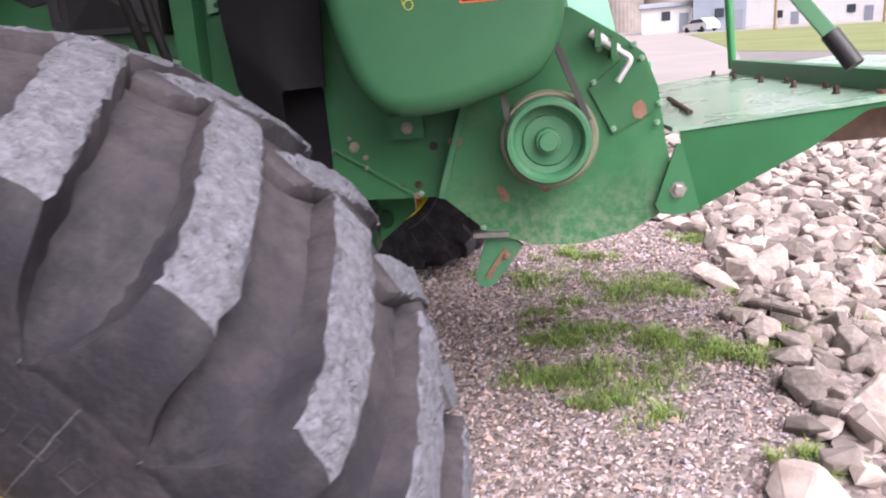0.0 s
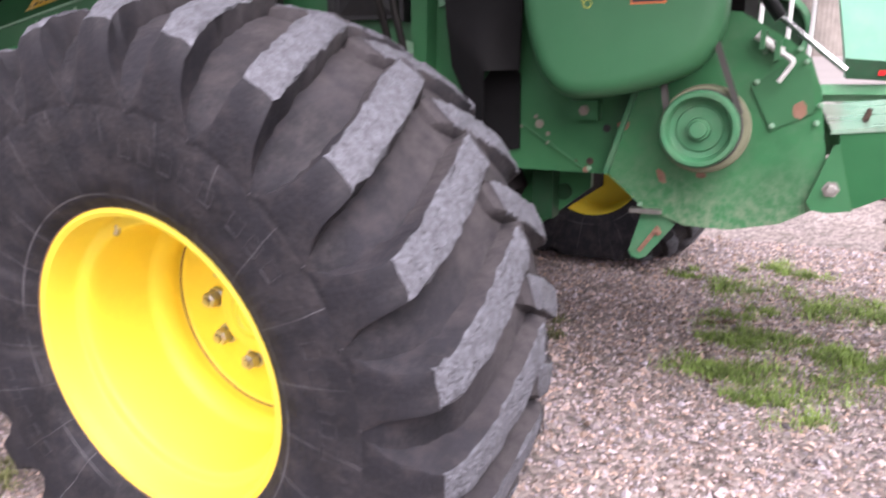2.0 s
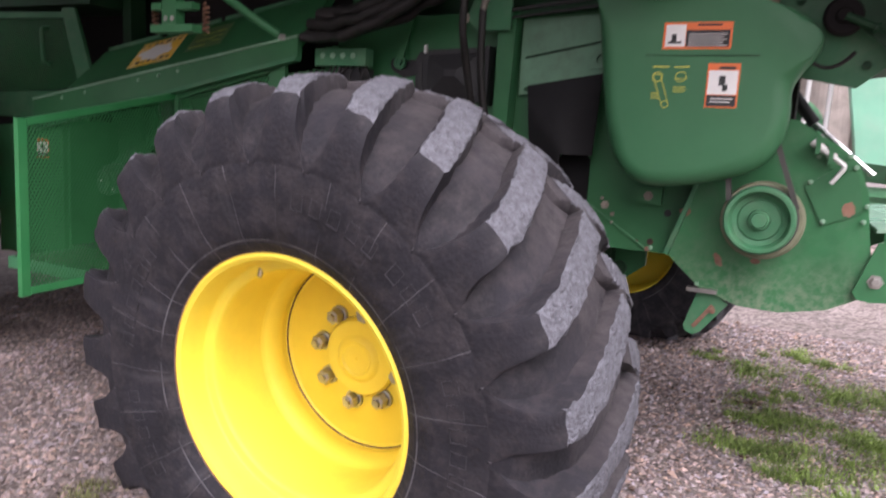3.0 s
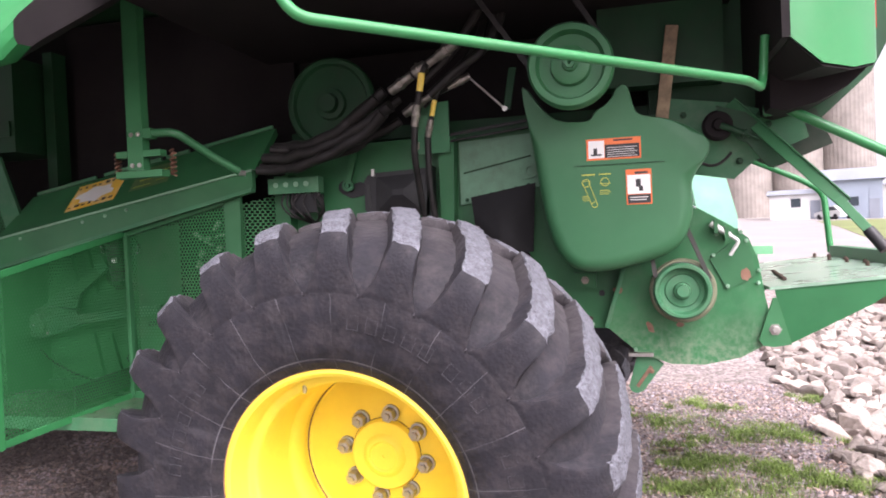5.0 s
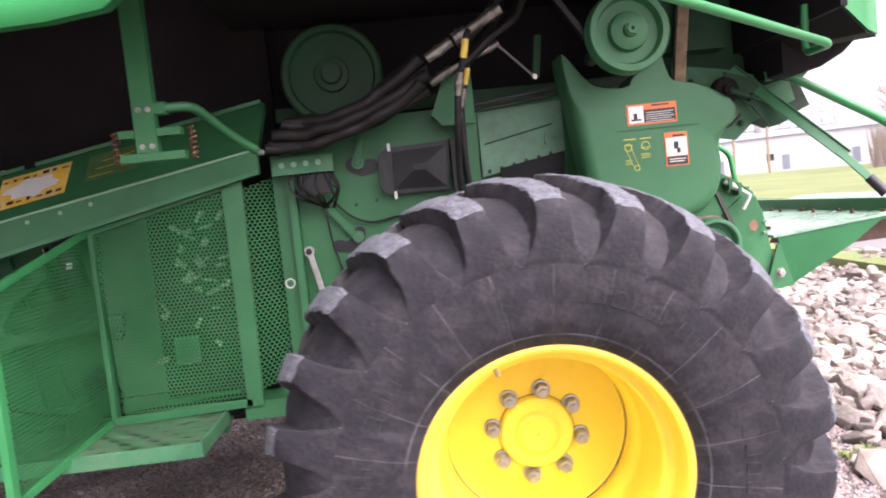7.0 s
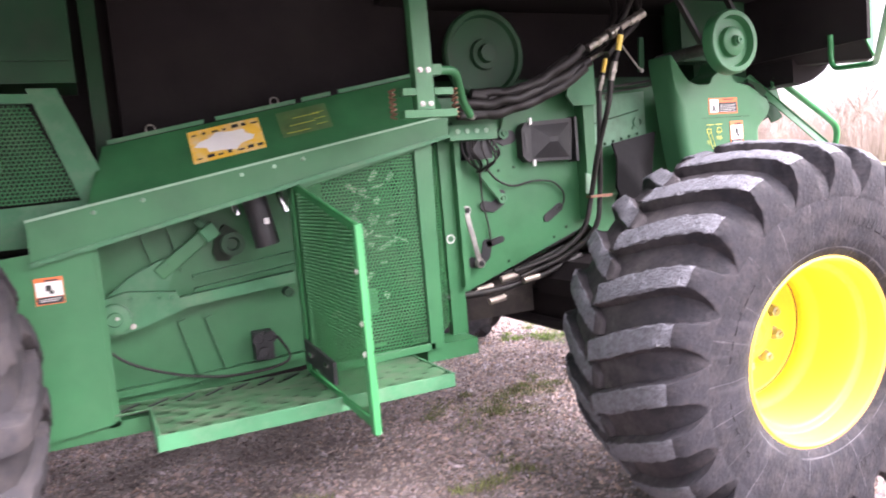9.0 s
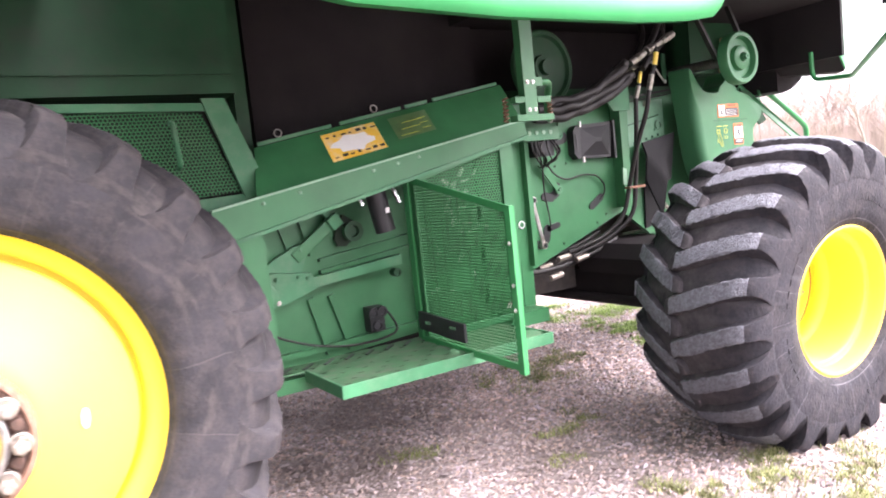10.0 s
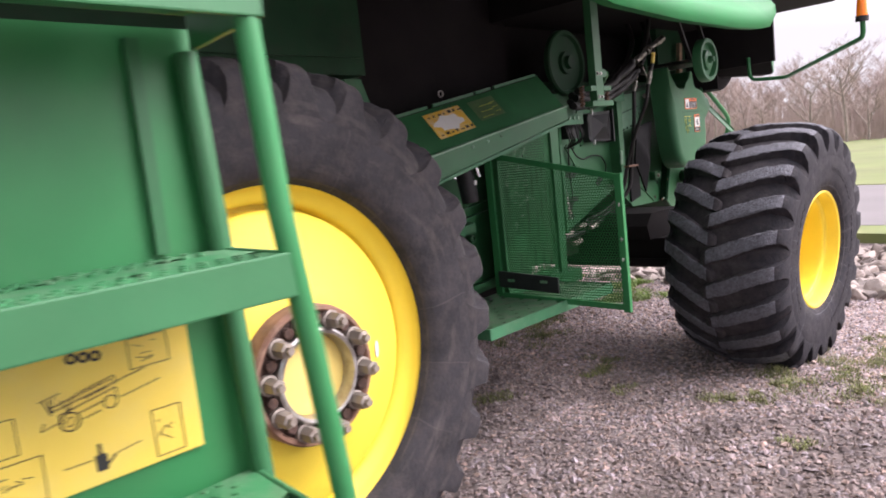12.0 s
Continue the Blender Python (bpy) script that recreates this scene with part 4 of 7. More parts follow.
def warning(x0, z0, w, h, y, name="warning_decal", wide=False, m=None):
    """A safety decal: orange frame, white pictogram field, dark text field with pale bars."""
    b1 = bm_new()
    box(b1, x0, x0 + w, y - 0.0015, y, z0, z0 + h)
    d = P(name, b1, orange_flat, "orange, white and black safety decal")
    e = 0.06 * max(w, h)
    if wide:
        fields = ((x0 + e * 0.6, x0 + w * 0.33, z0 + e * 0.6, z0 + h - e * 0.6, white_flat), (x0 + w * 0.34, x0 + w - e * 0.5, z0 + e * 0.5, z0 + h * 0.7, ink))
        lines = [(x0 + w * 0.38, x0 + w * (0.93 - 0.05 * (i % 2)), z0 + h * k) for i, k in enumerate((0.12, 0.225, 0.33, 0.435, 0.54))]
        marks = [(x0 + w * 0.08, x0 + w * 0.28, z0 + h * 0.2, z0 + h * 0.28), (x0 + w * 0.13, x0 + w * 0.2, z0 + h * 0.28, z0 + h * 0.55)]
    else:
        fields = ((x0 + e * 0.6, x0 + w - e * 0.6, z0 + h * 0.3, z0 + h * 0.84, white_flat), (x0 + e * 0.6, x0 + w - e * 0.6, z0 + e * 0.5, z0 + h * 0.28, ink))
        lines = [(x0 + w * 0.15, x0 + w * (0.85 - 0.07 * i), z0 + h * k) for i, k in enumerate((0.19, 0.12))]
        marks = [(x0 + w * 0.38, x0 + w * 0.58, z0 + h * 0.5, z0 + h * 0.72), (x0 + w * 0.5, x0 + w * 0.66, z0 + h * 0.38, z0 + h * 0.52)]
    for a0, a1, c0, c1, mm in fields:
        P("field", box(bm_new(), a0, a1, y - 0.003, y - 0.0005, c0, c1), mm, parent=d)
    bb = bm_new()
    for a0, a1, zz in lines:
        box(bb, a0, a1, y - 0.0045, y - 0.0025, zz, zz + h * 0.022)
    P("text_block", bb, white_flat, parent=d)
    bb = bm_new()
    for a0, a1, c0, c1 in marks:
        box(bb, a0, a1, y - 0.0045, y - 0.0025, c0, c1)
    P("pictogram", bb, ink, parent=d)
    bb = bm_new()
    box(bb, x0 + w * (0.5 if wide else 0.35), x0 + w * 0.85, y - 0.003, y - 0.0012, z0 + h * 0.88 - 0.002, z0 + h * 0.93)
    P("heading_bar", bb, ink, parent=d)
    return d


warning(-3.42, 1.097, 0.092, 0.096, 1.874)

# step and open guard door
b = prism(bm_new(), [(-3.09, 1.50), (-2.00, 1.50), (-2.00, 2.03), (-3.27, 2.03), (-3.27, 1.89), (-3.09, 1.89)], 0.642, 0.648, "z")
st = P("step", b, step_mat, "slotted green steel step, worn and dusty")
b = bm_new()
bar(b, (-3.10, 1.495, 0.625), (-1.99, 1.495, 0.625), 0.055, 0.012)
bar(b, (-3.095, 1.49, 0.625), (-3.095, 1.89, 0.625), 0.055, 0.012)
bar(b, (-1.995, 1.49, 0.625), (-1.995, 1.97, 0.625), 0.055, 0.012)
P("step_edge", b, green_dusty, "green folded step edge", bevel=0.003, parent=st)
b = bm_new()
for k in range(11):
    x = -3.20 + 0.105 * k
    bar(b, (x, 1.915, 0.6505), (x + 0.07, 1.985, 0.6505), 0.004, 0.016)
E("step_slot", b, black, "dark raised slot in the step", parent=st)
# black pan added so the slots look shaded
P("step_pan", box(bm_new(), -3.08, -2.01, 1.51, 1.96, 0.612, 0.618), black_and_shade, "added dark pan, standing for shade below the step's slots", parent=st)
b = prism(bm_new(), [(1.95, 0.66), (1.15, 0.635), (1.15, 1.285), (1.95, 1.455)], -2.452, -2.450, "x")
door = P("guard_door", b, mesh_side, "perforated green guard door, swung open")
b = bm_new()
for p, q in (((1.95, 0.66), (1.15, 0.635)), ((1.95, 1.455), (1.15, 1.285))):
    bar(b, (-2.45, p[0], p[1]), (-2.45, q[0], q[1]), 0.03, 0.012)
bar(b, (-2.45, 1.94, 0.66), (-2.45, 1.94, 1.455), 0.02, 0.045, (1, 0, 0))
box(b, -2.470, -2.446, 1.115, 1.15, 0.615, 1.30)
P("door_frame", b, green_bright, "bright green folded door frame", bevel=0.003, parent=door)
b = prism(bm_new(), [(1.93, 0.71), (1.53, 0.69), (1.53, 0.775), (1.93, 0.80)], -2.468, -2.455, "x")
P("latch_plate", b, black, "black latch plate", parent=door)
b = bm_new()
for y in (1.84, 1.62):
    box(b, -2.472, -2.468, y - 0.025, y + 0.025, 0.742, 0.758)
E("latch_slot", b, chrome, parent=door)
b = bm_new()
for z in (1.15, 0.98, 0.88):
    bolt(b, (-2.468, 1.135, z), 0.008, 0.008)
E("door_bolt", b, steel, parent=door)

# upper perforated panel next to the front wheel
b = prism(bm_new(), [(-4.3, 1.42), (-3.24, 1.47), (-3.37, 1.82), (-4.3, 1.84)], 2.02, 2.022)
P("upper_guard", b, mesh_green, "perforated green upper guard")
b = bm_new()
bar(b, (-4.3, 2.01, 1.86), (-3.33, 2.01, 1.84), 0.035, 0.02)
prism(b, [(-3.37, 1.875), (-3.27, 1.875), (-3.11, 1.44), (-3.23, 1.44)], 1.99, 2.01)
prism(b, [(-4.3, 1.30), (-3.2, 1.30), (-3.2, 1.46), (-4.3, 1.42)], 1.995, 2.02)
P("upper_guard_frame", b, green_dusty, "dusty green guard frame", bevel=0.003)
b = bm_new()
tube(b, rounded([(-3.5, 2.01, 1.78), (-3.5, 1.97, 1.77), (-3.49, 1.97, 1.6), (-3.49, 2.01, 1.59)], 0.03), 0.012, 10)
P("guard_handle", b, green_dusty, "", True)
# casing, strip and post use the darker green, so their dimness is painted
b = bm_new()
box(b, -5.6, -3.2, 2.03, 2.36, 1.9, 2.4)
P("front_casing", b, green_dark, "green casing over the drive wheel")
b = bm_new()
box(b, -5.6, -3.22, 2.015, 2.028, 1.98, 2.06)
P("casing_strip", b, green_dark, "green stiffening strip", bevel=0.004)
b = bm_new()
box(b, -3.16, -3.10, 2.20, 2.30, 1.55, 2.45)
P("support_post", b, green_dark, bevel=0.006)

# hanging post with its brackets and the bent rail
b = bm_new()
box(b, -2.066, -1.994, 1.445, 1.49, 1.685, 2.6)
P("hanging_post", b, green, "green square post", bevel=0.006)
b = bm_new()
box(b, -2.122, -1.905, 1.44, 1.492, 1.655, 1.683)
box(b, -2.122, -2.068, 1.445, 1.485, 1.738, 1.764)
box(b, -1.992, -1.912, 1.445, 1.485, 1.738, 1.764)
box(b, -1.993, -1.955, 1.446, 1.488, 1.812, 1.852)
E("post_bracket", b, green, "green post bracket", bevel=0.004)
b = bm_new()
for x, z in ((-2.045, 1.83), (-2.012, 1.83), (-2.045, 1.705), (-2.012, 1.705)):
    bolt(b, (x, 1.445, z), 0.007, 0.007)
E("post_bolt", b, steel)
b = bm_new()
for x in (-2.148, -1.886):
    tube(b, [(x + 0.011 * math.cos(k * 0.9), 1.49 + 0.011 * math.sin(k * 0.9), 1.658 + 0.0026 * k) for k in range(42)], 0.0045, 6)
E("spring_pin", b, copper, "coppery coil spring on a pin", True)
b = tube(bm_new(), rounded([(-1.96, 1.466, 1.832), (-1.875, 1.49, 1.836), (-1.78, 1.63, 1.735), (-1.71, 1.70, 1.68)], 0.07), 0.017, 12)
P("bent_rail", b, green, "", True)
b = bm_new()
tube(b, [(-1.712, 1.698, 1.674), (-1.69, 1.715, 1.672)], 0.012, 8)
P("rail_fitting", b, steel)
b = bm_new()
box(b, -1.70, -1.45, 1.93, 1.99, 1.59, 1.66)
P("valve_block", b, green_dusty, "dusty green valve block", bevel=0.006)
b = bm_new()
for x in (-1.66, -1.61, -1.56, -1.51):
    lathe(b, [(0, 0.012), (-0.004, 0.012), (-0.004, 0)], 12, (x, 1.929, 1.63))
E("port", b, green_pale)
b = bm_new()
box(b, -1.60, -1.47, 1.955, 2.03, 1.50, 1.585)
P("valve_body", b, black, "black greasy valve body", bevel=0.012)
b = bm_new()
rng = random.Random(16)
for k in range(9):
    x = -1.63 + 0.022 * k
    w1, w2 = rng.uniform(-0.05, 0.05), rng.uniform(-0.03, 0.03)
    tube(b, rounded([(x, 1.955, 1.595), (x + w1, 1.935, 1.54), (x + w1 * 0.4 + 0.03, 1.945, 1.49 + w2), (-1.5 + w2, 2.03, 1.44)], 0.03), 0.0045, 7)
tube(b, rounded([(-1.46, 1.955, 1.58), (-1.435, 1.95, 1.53), (-1.455, 1.96, 1.485), (-1.50, 2.0, 1.455)], 0.03), 0.006, 8)
E("wiring", b, hose_mat, "tangle of black wires", True)

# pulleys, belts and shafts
# sheave in the darker green, bay shade put into its colour
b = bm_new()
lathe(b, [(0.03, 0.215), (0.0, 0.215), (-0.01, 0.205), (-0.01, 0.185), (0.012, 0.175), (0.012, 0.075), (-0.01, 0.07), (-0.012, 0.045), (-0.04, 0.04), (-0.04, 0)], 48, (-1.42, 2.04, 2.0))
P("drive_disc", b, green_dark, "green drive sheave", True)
b = bm_new()
lathe(b, [(0.05, 0.156), (0.0, 0.156), (-0.012, 0.148), (-0.012, 0.125), (0.02, 0.115), (0.02, 0.075), (-0.005, 0.07), (-0.012, 0.055), (-0.012, 0.028), (-0.03, 0.024), (-0.03, 0)], 48, (-0.285, 1.57, 1.968))
up = P("upper_pulley", b, green, "green belt pulley", True)
b = bm_new()
lathe(b, [(-0.025, 0.022), (-0.045, 0.02), (-0.045, 0.008), (-0.03, 0.0)], 6, (-0.285, 1.57, 1.968))
P("shaft_nut", b, green_dusty, parent=up)
b = tube(bm_new(), [(-0.285, 1.60, 1.968), (-0.285, 2.1, 1.968)], 0.03, 12)
P("shaft", b, steel, "", True)
b = bm_new()
bar(b, (-0.43, 1.635, 1.97), (-0.72, 1.635, 2.4), 0.028, 0.02, (0, 1, 0))
bar(b, (-0.15, 1.635, 2.03), (-0.40, 1.635, 2.45), 0.028, 0.02, (0, 1, 0))
E("upper_belt", b, hose_mat)

# chopper with its pulley
chop = [(-0.20, 0.955), (-0.13, 1.20), (-0.08, 1.32), (0.05, 1.46), (0.17, 1.44), (0.30, 1.36), (0.36, 1.31), (0.395, 1.22), (0.415, 1.08), (0.44, 0.95), (0.40, 0.875), (0.32, 0.83), (0.18, 0.80), (0.05, 0.803), (-0.08, 0.85)]
b = prism(bm_new(), chop, 2.006, 2.018)
P("chopper_side", b, green_splashed, "worn green chopper side plate, mud-splashed with rust spots", bevel=0.003)
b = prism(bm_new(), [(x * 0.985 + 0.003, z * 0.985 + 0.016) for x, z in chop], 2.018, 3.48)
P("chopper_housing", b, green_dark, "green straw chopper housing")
b = prism(bm_new(), chop, 3.48, 3.492)
P("chopper_side", b, green_dusty, "worn green chopper side plate")
b = bm_new()
bar(b, (-0.205, 2.0, 0.955), (-0.115, 2.0, 1.24), 0.02, 0.018, (0, 1, 0))
P("plate_lip", b, green_dusty, bevel=0.003)
b = prism(bm_new(), [(0.21, 1.23), (0.30, 1.30), (0.36, 1.28), (0.385, 1.16), (0.30, 1.12), (0.275, 1.105)], 1.996, 2.006)
P("cover_plate", b, green, "bolted green cover plate", bevel=0.003)
b = bm_new()
for x, z in ((0.275, 1.12), (0.225, 1.245), (-0.16, 1.10), (-0.26, 0.97), (0.35, 1.30), (0.39, 1.13), (0.395, 1.18), (0.33, 1.335), (0.12, 1.425), (0.435, 0.955), (-0.09, 0.862), (0.24, 1.33)):
    bolt(b, (x, 1.996 if x > 0.2 else 2.005, z), 0.006, 0.012)
E("plate_bolt", b, green_pale)
b = bm_new()
rng = random.Random(3)
for x, z, rx, rz, tilt in ((0.345, 1.165, 0.019, 0.026, 0), (-0.155, 1.112, 0.019, 0.015, 0), (-0.03, 0.955, 0.012, 0.028, 25), (0.09, 0.965, 0.016, 0.010, 0), (-0.27, 0.965, 0.012, 0.010, 0)):
    o = [(x + (rx * math.cos(a) * math.cos(radians(tilt)) - rz * math.sin(a) * math.sin(radians(tilt))) * rng.uniform(0.8, 1.15), z + (rx * math.cos(a) * math.sin(radians(tilt)) + rz * math.sin(a) * math.cos(radians(tilt))) * rng.uniform(0.8, 1.15)) for a in [k * math.pi / 7 for k in range(14)]]
    y = 1.9945 if x > 0.3 else 2.0045
    prism(b, o, y, y + 0.003)
E("rust_spot", b, rust, "bare rusty spots")
b = bm_new()
lathe(b, [(0.06, 0.108), (0.0, 0.108), (-0.008, 0.102), (-0.008, 0.092), (0.0, 0.086), (0.025, 0.082), (0.03, 0.066), (0.024, 0.062), (0.024, 0.034), (0.0, 0.030), (0.0, 0.026), (-0.012, 0.022), (-0.012, 0)], 48, (0.092, 1.82, 1.118))
cp = P("chopper_pulley", b, green_dusty, "green cast belt pulley", True)
b = bm_new()
lathe(b, [(0.05, 0.122), (0.04, 0.122), (0.036, 0.12), (0.036, 0.09)], 48, (0.096, 1.84, 1.115))
lathe(b, [(0.075, 0.128), (0.068, 0.128), (0.062, 0.124), (0.062, 0.09)], 48, (0.098, 1.84, 1.113))
P("back_flange", b, khaki, "dusty khaki back flange", True, parent=cp)
b = tube(bm_new(), [(0.095, 1.86, 1.116), (0.095, 2.01, 1.116)], 0.05, 20)
P("pulley_shaft", b, green_dark, "", True, parent=cp)
b = bm_new()
bar(b, (-0.005, 1.865, 1.17), (-0.04, 1.865, 1.42), 0.022, 0.016, (0, 1, 0))
bar(b, (0.195, 1.865, 1.16), (0.07, 1.865, 1.48), 0.022, 0.016, (0, 1, 0))
lathe(b, [(-0.01, 0.112), (-0.01, 0.104), (0.03, 0.104), (0.03, 0.112)], 48, (0.094, 1.872, 1.117), True)
P("drive_belt", b, belt_mat, "worn grey drive belt")
# cranked pin on the chopper
b = bm_new()
tube(b, [(0.215, 1.965, 1.375), (0.285, 1.965, 1.325)], 0.013, 12)
tube(b, rounded([(0.255, 1.955, 1.344), (0.318, 1.95, 1.301), (0.282, 1.95, 1.245)], 0.015), 0.008, 10)
P("crank_pin", b, pale_steel, "bright steel cranked pin", True)
b = bm_new()
box(b, 0.225, 0.24, 1.945, 2.01, 1.335, 1.385)
box(b, 0.265, 0.28, 1.945, 2.01, 1.305, 1.36)
E("pin_bracket", b, green, bevel=0.003)
# slotted bracket hanging under the plate
b = prism(bm_new(), [(-0.122, 0.705), (-0.112, 0.684), (-0.088, 0.676), (-0.064, 0.688), (0.02, 0.80), (-0.03, 0.84), (-0.085, 0.835)], 2.02, 2.035)
P("slotted_bracket", b, green_dusty, "dusty green slotted bracket", bevel=0.004)
b = bm_new()
bar(b, (-0.088, 2.0165, 0.705), (-0.03, 2.0165, 0.79), 0.004, 0.014, (0, 1, 0))
bolt(b, (-0.03, 2.016, 0.772), 0.008, 0.01)
P("bracket_slot", b, rust)
b = bm_new()
box(b, -0.12, -0.02, 1.985, 2.02, 0.836, 0.850)
P("latch_bar", b, steel, bevel=0.003)

# lower side between the wheel and the chopper
b = bm_new()
bar(b, (-0.52, 2.066, 1.105), (-0.29, 2.066, 0.955), 0.010, 0.008)
P("brace_edge", b, green, bevel=0.003)
b = bm_new()
box(b, -0.335, -0.242, 2.02, 2.07, 1.125, 1.187)
P("cleat", b, green, bevel=0.005)
b = bm_new()
for x, z, r in ((-0.288, 1.155, 0.012), (-0.453, 1.105, 0.011), (-0.466, 1.13, 0.005), (-0.516, 1.097, 0.005), (-0.422, 1.073, 0.006), (-0.422, 1.042, 0.005)):
    bolt(b, (x, 2.02 if x == -0.288 else 2.068, z), r, 0.012)
E("side_bolt", b, nut_steel)
b = bm_new()
for x, z, r in ((-0.274, 0.985, 0.012), (-0.324, 0.98, 0.008)):
    lathe(b, [(0, r), (-0.002, r), (-0.002, 0)], 14, (x, 2.068, z))
E("rust_hole", b, dark_rust)
# flat black disc painting the darkness inside a hole
b = bm_new()
lathe(b, [(0, 0.013), (-0.002, 0.013), (-0.002, 0)], 16, (-0.222, 2.068, 1.095))
P("hole", b, black)
b = prism(bm_new(), [(-0.95, 0.62), (-0.62, 0.62), (-0.32, 0.86), (-0.32, 0.94), (-0.95, 0.94)], 2.28, 2.31)
P("axle_bracket", b, green, "green axle bracket plate", bevel=0.004)
b = bm_new()
box(b, -0.52, -0.44, 2.2, 2.28, 0.75, 0.93)
lathe(b, [(0, 0.03), (-0.012, 0.03), (-0.012, 0)], 16, (-0.42, 2.28, 0.84))
P("bracket_rib", b, green_dark, bevel=0.004)
# axle painted near-black for the shade below the machine
b = bm_new()
box(b, -0.98, -0.72, 1.32, 4.2, 0.56, 0.76)
tube(b, [(-0.86, 1.06, 0.68), (-0.86, 1.4, 0.68)], 0.10, 20)
tube(b, [(-1.05, 1.35, 0.6), (-1.05, 4.1, 0.6)], 0.03, 12)
P("rear_axle", b, black_and_shade, "rear steering axle, shade put into its black")
# block added to fill the shaded gap above the axle
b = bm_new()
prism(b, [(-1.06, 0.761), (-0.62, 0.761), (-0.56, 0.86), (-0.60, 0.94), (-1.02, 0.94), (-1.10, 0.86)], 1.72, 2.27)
P("axle_casting", b, black_and_shade, "black filler block standing for the shaded axle pivot", bevel=0.015)
b = bm_new()
for k, (z, y) in enumerate(((0.98, 2.1), (0.9, 2.2), (0.86, 2.05), (1.0, 2.3))):
    tube(b, sag((-1.75, y, z), (-0.9, y + 0.05, z + 0.1), 0.05), 0.018, 10)
E("axle_hose", b, hose_mat, "black hydraulic hoses", True)
b = bm_new()
for x, y, z in ((-1.55, 2.08, 0.86), (-1.42, 2.06, 0.90), (-1.5, 2.05, 0.80), (-1.3, 2.04, 0.88)):
    tube(b, [(x, y, z), (x + 0.09, y, z + 0.012)], 0.017, 10)
E("hose_fitting", b, nut_steel, "", True)
# boxes added to hide bright ground; their dark tone stands for shade
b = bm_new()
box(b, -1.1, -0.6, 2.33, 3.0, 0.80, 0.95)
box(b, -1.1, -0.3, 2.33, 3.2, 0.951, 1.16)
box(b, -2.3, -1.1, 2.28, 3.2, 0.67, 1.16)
P("underbody", b, mat("dusty_shaded_underside", (0.04, 0.035, 0.032), 0.9, vary=0.5, scale=8, dirt=(0.09, 0.075, 0.06), dirt_amount=0.6, bump=0.5), "dusty filler boxes, the underside's shade put into their colour")

b = bm_new()
box(b, -4.55, -4.2, 1.5, 4.0, 0.72, 1.02)
P("front_axle", b, black_and_shade, "black front drive axle", bevel=0.02)

# tail board
wing = [(0.45, 1.108), (0.48, 0.89), (0.51, 0.89), (0.79, 1.035), (0.93, 1.128), (1.5, 1.19), (1.5, 1.205), (0.93, 1.148)]
for y in (2.0, 3.49):
    b = prism(bm_new(), wing, y, y + 0.008)
    P("tail_side", b, tail_green, "green tail board side, its shade put into the colour")
    b = prism(bm_new(), [(0.385, 0.905), (0.40, 0.88), (0.44, 0.875), (0.505, 0.885), (0.455, 1.07), (0.44, 1.07)], y - 0.014, y - 0.001)
    P("pivot_ear", b, green, "green pivot ear", bevel=0.003)
    b = bolt(bm_new(), (0.445, y - 0.014, 0.945), 0.016, 0.018)
    P("pivot_bolt", b, steel)
b = bm_new()
vs = [b.verts.new(p) for p in ((0.43, 1.994, 1.112), (0.93, 1.994, 1.155), (1.5, 1.994, 1.211), (1.5, 3.503, 1.211), (0.93, 3.503, 1.155), (0.43, 3.503, 1.112))]
b.faces.new((vs[0], vs[1], vs[4], vs[5]))
b.faces.new((vs[1], vs[2], vs[3], vs[4]))
r = bmesh.ops.extrude_face_region(b, geom=b.faces[:])
bmesh.ops.translate(b, vec=(0, 0, -0.012), verts=[v for v in r["geom"] if isinstance(v, bmesh.types.BMVert)])
# base and mottling are paled to carry the sky's reflection
tail_top_mat = mat("wet_sheen_green_sheet", (0.22, 0.36, 0.26), 0.27, vary=0.2, scale=5, dirt=(0.42, 0.48, 0.42), dirt_amount=0.5, bump=0.06, coat=0.3)
P("tail_top", b, tail_top_mat, "wet glossy tail board top, sky sheen painted pale green")
b = bm_new()
box(b, 1.0, 1.06, 2.05, 3.45, 1.16, 1.22)
P("tail_rib", b, green, "green angle rib", bevel=0.004)
b = bm_new()
for k in range(9):
    y = 2.2 + 0.16 * k
    bolt(b, (0.93 + 0.035 * (k % 2), y, 1.156), 0.0085, 0.022, "z")
E("tail_bolt", b, dark_rust, "rusty stud with a nut")
b = bm_new()
for k in range(13):
    lathe(b, [(-0.009, 0.0), (-0.009, 0.009), (0.009, 0.009), (0.009, 0.0)], 8, (0.527 + 0.004 * k, 2.22 + 0.042 * k, 1.128))
E("chain_link", b, dark_rust, "rusty roller chain lying on the board")
b = bm_new()
for y in (2.25, 2.55, 2.9, 3.2):
    prism(b, [(0.75, 1.10), (0.70, 1.02), (0.95, 1.01), (1.7, 1.03), (1.7, 1.16)], y, y + 0.006)
E("tail_fin", b, brown_steel, "brown worn steel deflector fins")
b = bm_new()
tube(b, rounded([(0.43, 1.93, 1.85), (0.52, 1.93, 1.79), (0.86, 1.93, 1.60), (0.995, 1.95, 1.53), (1.03, 2.055, 1.165)], 0.08), 0.019, 14)
P("tail_rail", b, green_bright, "bright green bent tube rail", True)
b = prism(bm_new(), [(1.03 + 0.055 * math.cos(q * 0.5236), 2.06 + 0.035 * math.sin(q * 0.5236)) for q in range(12)], 1.158, 1.1705, "z")
P("rail_foot", b, rust, "rusty cut-out round the rail's foot")
b = bm_new()
